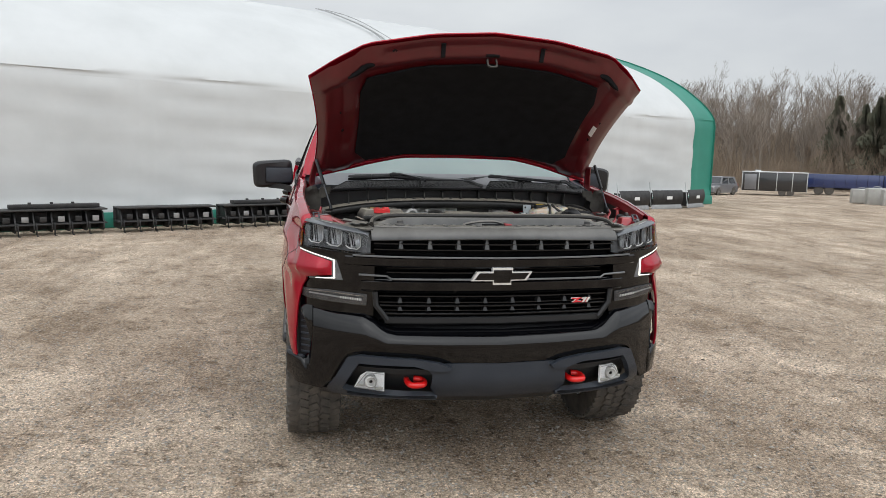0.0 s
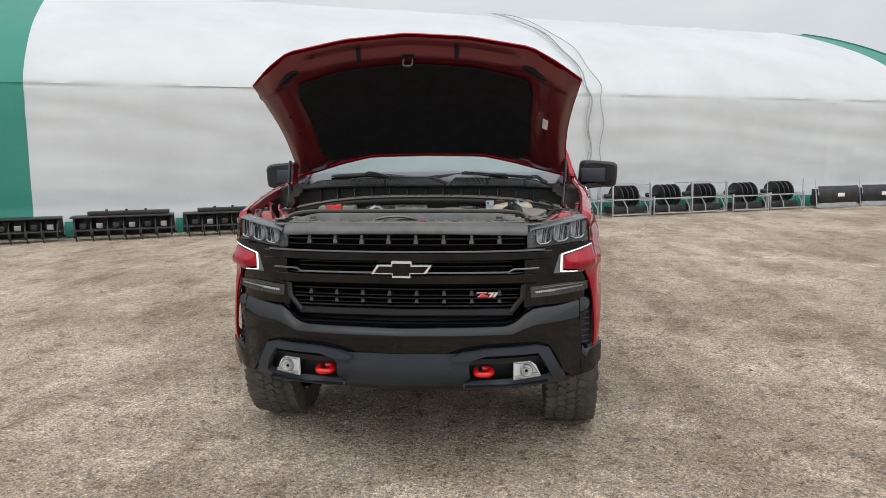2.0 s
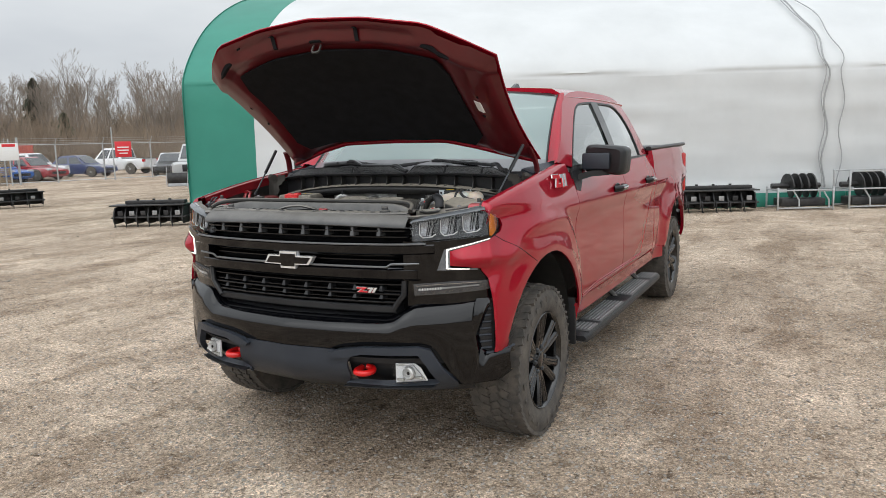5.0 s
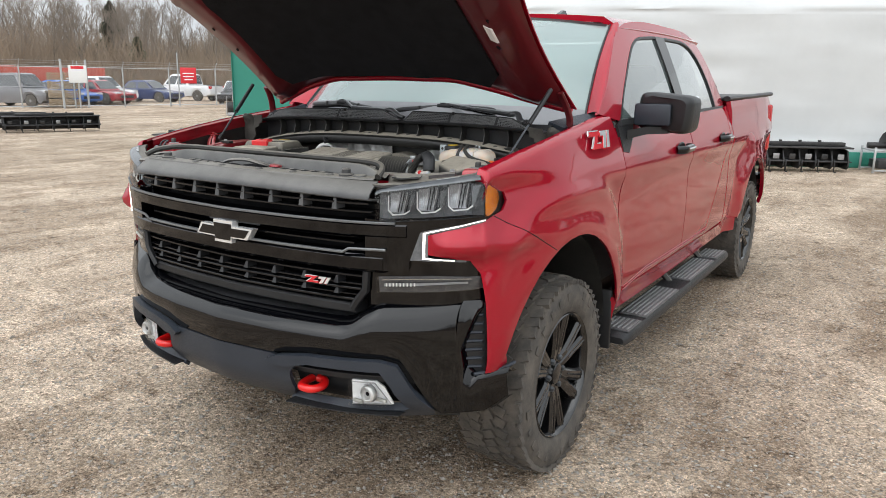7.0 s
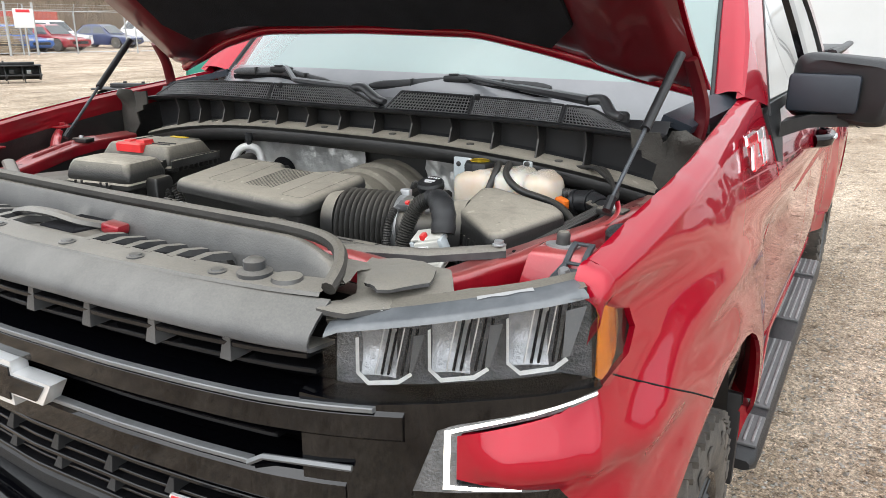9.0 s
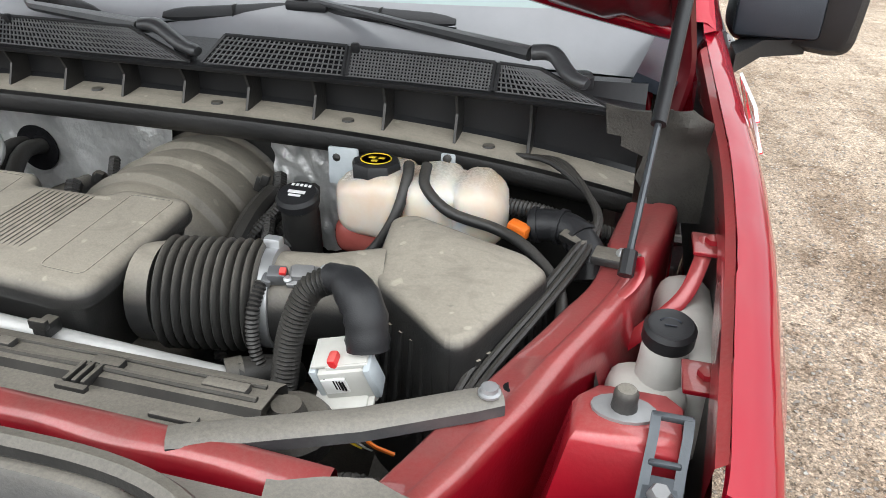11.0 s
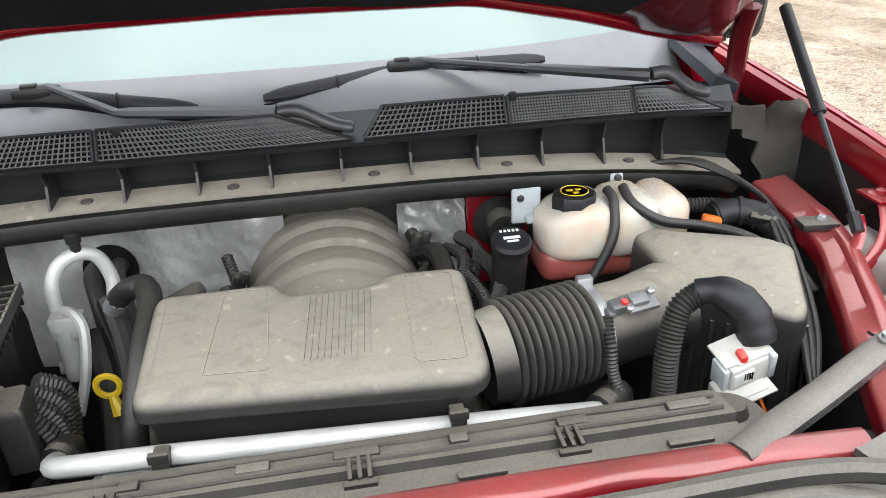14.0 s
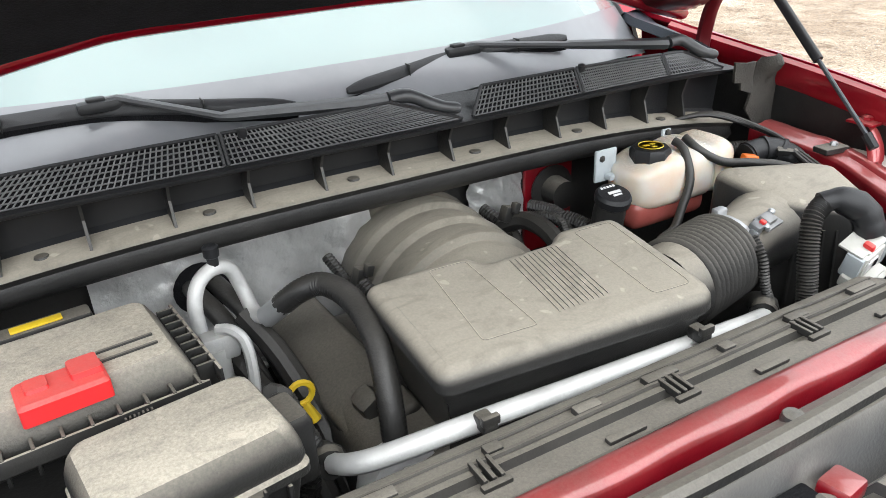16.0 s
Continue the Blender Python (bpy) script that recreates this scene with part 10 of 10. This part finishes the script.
loft(bm, [[(x, cowl_y(x) + 0.028, lip_z(x) + 0.003), (x, cowl_y(x) + 0.05, 1.412), (x, max(cowl_y(x) + 0.07, lerp(cowl_y(x) + 0.07, smooth_table(abs(x), [(p[0], p[1]) for p in WB]), 0.35)), 1.426 - 0.030 * (x / 0.75) ** 2)] for x in xs], False, False)
bmesh.ops.recalc_face_normals(bm, faces=bm.faces[:])
part("cowl_panel", bm, PLASTIC, truck, "black cowl top panel")


def cowl_mesh(x0, x1, xa, xb, pitch=0.0085, rows=6, material=GRIDM):
    """A raised grid of small square openings; x0..x1 at its foot, xa..xb at its top."""
    def at(u, v):
        x = lerp(lerp(x0, xa, v), lerp(x1, xb, v), u)
        return Vector((x, cowl_y(x) - 0.018 + 0.024 * v, lip_z(x) + 0.004 + 0.040 * v * (1 - 0.2 * (abs(x) / 0.8) ** 2)))
    # black sheet behind the grid, for the shade in its openings
    bm = bmesh.new()
    loft(bm, [[at(i / 20, j / 3) + Vector((0, 0.007, -0.003)) for i in range(21)] for j in range(4)], False, False)
    bmesh.ops.recalc_face_normals(bm, faces=bm.faces[:])
    back = part("cowl_vent", bm, MATTBLACK, truck, "black gridded cowl vent")
    bm = bmesh.new()
    n = max(6, int((x1 - x0) / pitch))
    for i in range(n + 1):
        tube(bm, [at(i / n, 0), at(i / n, 1)], 0.0013, 4, False)
    for j in range(rows + 1):
        tube(bm, [at(i / 16, j / rows) for i in range(17)], 0.0013, 4, False)
    tagged(part("vent_grid", bm, material, back, "fine square vent grid"), kind="stuff")
    bm = bmesh.new()
    for q in ([at(i / 16, 1) for i in range(17)], [at(0, j / 4) for j in range(5)], [at(1, j / 4) for j in range(5)]):
        tube(bm, q, 0.0032, 5)
    part("vent_rim", bm, PLASTIC, back)
    bm = bmesh.new()
    loft(bm, [[at(i / 20, 1) for i in range(21)], [at(i / 20, 1) + Vector((0, 0.06, -0.022)) for i in range(21)]], False, False)
    part("vent_back", bm, PLASTIC, back)


cowl_mesh(0.150, 0.378, 0.182, 0.378)
cowl_mesh(0.384, 0.600, 0.384, 0.600, 0.0050, 9)
cowl_mesh(0.606, 0.770, 0.606, 0.665)
cowl_mesh(-0.76, -0.250, -0.68, -0.250)
cowl_mesh(-0.244, 0.130, -0.244, 0.015)
for x in (0.392, -0.215):
    bm = bmesh.new()
    box(bm, (x, cowl_y(x) + 0.002, 1.448), (0.013, 0.010, 0.016), 0.003, rot(20))
    part("vent_clip", bm, PLASTIC, truck, "black clip on the cowl vent")
# end pieces of the cowl beside the hinges
for f in (1, -1):
    bm = sheet([(0.765, 1.407), (0.801, 1.401), (0.827, 1.401), (0.834, 1.378), (0.849, 1.406), (0.880, 1.412), (0.911, 1.392), (0.914, 1.372), (0.952, 1.300), (0.960, 1.235), (0.883, 1.240), (0.878, 1.256), (0.842, 1.251), (0.840, 1.275), (0.818, 1.303), (0.826, 1.336), (0.793, 1.348), (0.792, 1.362), (0.771, 1.365)], 0.012, 0.012, lambda x, z: Vector((f * x, 1.040 + 0.25 * max(0, x - 0.87) - 0.030 * math.exp(-((x - 0.878) / 0.024) ** 2 - ((z - 1.392) / 0.022) ** 2) + 0.018 * math.exp(-((x - 0.842) / 0.010) ** 2) * max(0.0, min(1.0, (z - 1.33) / 0.05)) + 0.005 * noise.noise((x * 16, z * 16, 2)), z)), 0.006, (0, -1, 0))
    part("fender_felt", bm, FELT, truck, "dusty grey felt baffle behind the fender")
    bm = bmesh.new()
    loft(bm, [[(f * 0.80, 1.16, 1.425), (f * 0.86, 1.18, 1.40)], [(f * 0.83, 1.40, 1.445), (f * 0.90, 1.40, 1.425)], [(f * 0.86, 1.50, 1.455), (f * 0.93, 1.50, 1.452)]], False, False)
    bmesh.ops.recalc_face_normals(bm, faces=bm.faces[:])
    thicken(bm, 0.02)
    part("cowl_side_trim", bm, GREYP, truck, "grey trim between cowl and pillar")
WIPERM = mat("weathered_satin_black", (0.036, 0.037, 0.040), (0.055, 0.057, 0.06), 12, 0.34, 0.0, 0.08, 300)
# wipers
for tip, end, mid, knee, piv, foot in (
        (Vector((-0.005, 1.172, 1.449)), Vector((0.500, 1.240, 1.462)), Vector((0.245, 1.222, 1.468)), Vector((0.44, 1.170, 1.466)), Vector((0.645, 1.111, 1.450)), Vector((0.735, 1.062, 1.424))),
        (Vector((-0.650, 1.300, 1.458)), Vector((-0.105, 1.138, 1.450)), Vector((-0.37, 1.226, 1.470)), Vector((-0.225, 1.118, 1.458)), Vector((0.020, 1.072, 1.450)), Vector((0.135, 1.045, 1.424)))):
    bm = bmesh.new()
    pts = curve([tip, tip.lerp(mid, 0.5), mid, mid.lerp(end, 0.5), end], 5)
    rows = []
    for i, p in enumerate(pts):
        k = i / (len(pts) - 1)
        e = 0.45 + 0.55 * min(1.0, k / 0.08, (1 - k) / 0.08)
        rows.append([p + Vector((0, -0.009, -0.010)) * e, p + Vector((0, -0.010, -0.004)) * e, p + Vector((0, -0.002, 0.010)) * e, p + Vector((0, 0.002, 0.012)) * e, p + Vector((0, 0.005, 0.009)) * e, p + Vector((0, 0.009, -0.010)) * e])
    loft(bm, rows)
    bmesh.ops.recalc_face_normals(bm, faces=bm.faces[:])
    wp = part("wiper_blade", bm, PLASTIC, truck, "black wiper blade")
    bm = bmesh.new()
    loft(bm, [[p + Vector((0, y, z)) for y, z in ((-0.006, -0.0095), (-0.005, -0.017), (-0.0015, -0.024), (0.0015, -0.024), (0.005, -0.017), (0.006, -0.0095))] for p in pts])
    bmesh.ops.recalc_face_normals(bm, faces=bm.faces[:])
    part("wiper_rubber", bm, MATTBLACK, wp, "matt black wiper rubber")
    for k in (5, len(pts) - 6):
        bm = bmesh.new()
        box(bm, pts[k] + Vector((0, -0.001, 0.001)), (0.003, 0.022, 0.025), 0.002)
        part("blade_seam", bm, HOSE, wp)
    bm = bmesh.new()
    box(bm, mid + Vector((0, -0.003, 0.006)), (0.075, 0.022, 0.018), 0.005, rot(0, 0, 4))
    box(bm, mid + Vector((-0.010, -0.003, 0.017)), (0.026, 0.014, 0.006), 0.002, rot(0, 0, 4))
    part("wiper_joint", bm, PLASTIC, wp)
    bm = bmesh.new()
    tube(bm, [mid + Vector((-0.01, 0, 0.012)), mid + Vector((0.02, -0.002, 0.014)), knee, knee.lerp(piv, 0.06), piv], [0.0055, 0.0075, 0.0085, 0.0115, 0.0155], 8, True, 0.75)
    part("wiper_arm", bm, WIPERM, wp, "black wiper arm")
    bm = bmesh.new()
    tube(bm, curve([piv + Vector((0.004, -0.001, 0.002)), piv + Vector((0.035, -0.006, 0.003)), piv.lerp(foot, 0.7), foot], 4), [0.0145] * 5 + [0.0135] * 4 + [0.012] * 3 + [0.009], 12, True, 0.8)
    part("arm_cover", bm, WIPERM, wp, "black wiper pivot cover")
    bm = bmesh.new()
    lathe(bm, [(0.017, -0.01), (0.017, 0.006), (0.012, 0.012), (0.001, 0.013)], 14, Matrix.Translation(piv + Vector((0.08, -0.008, -0.030))))
    part("wiper_pivot", bm, PLASTIC, wp)
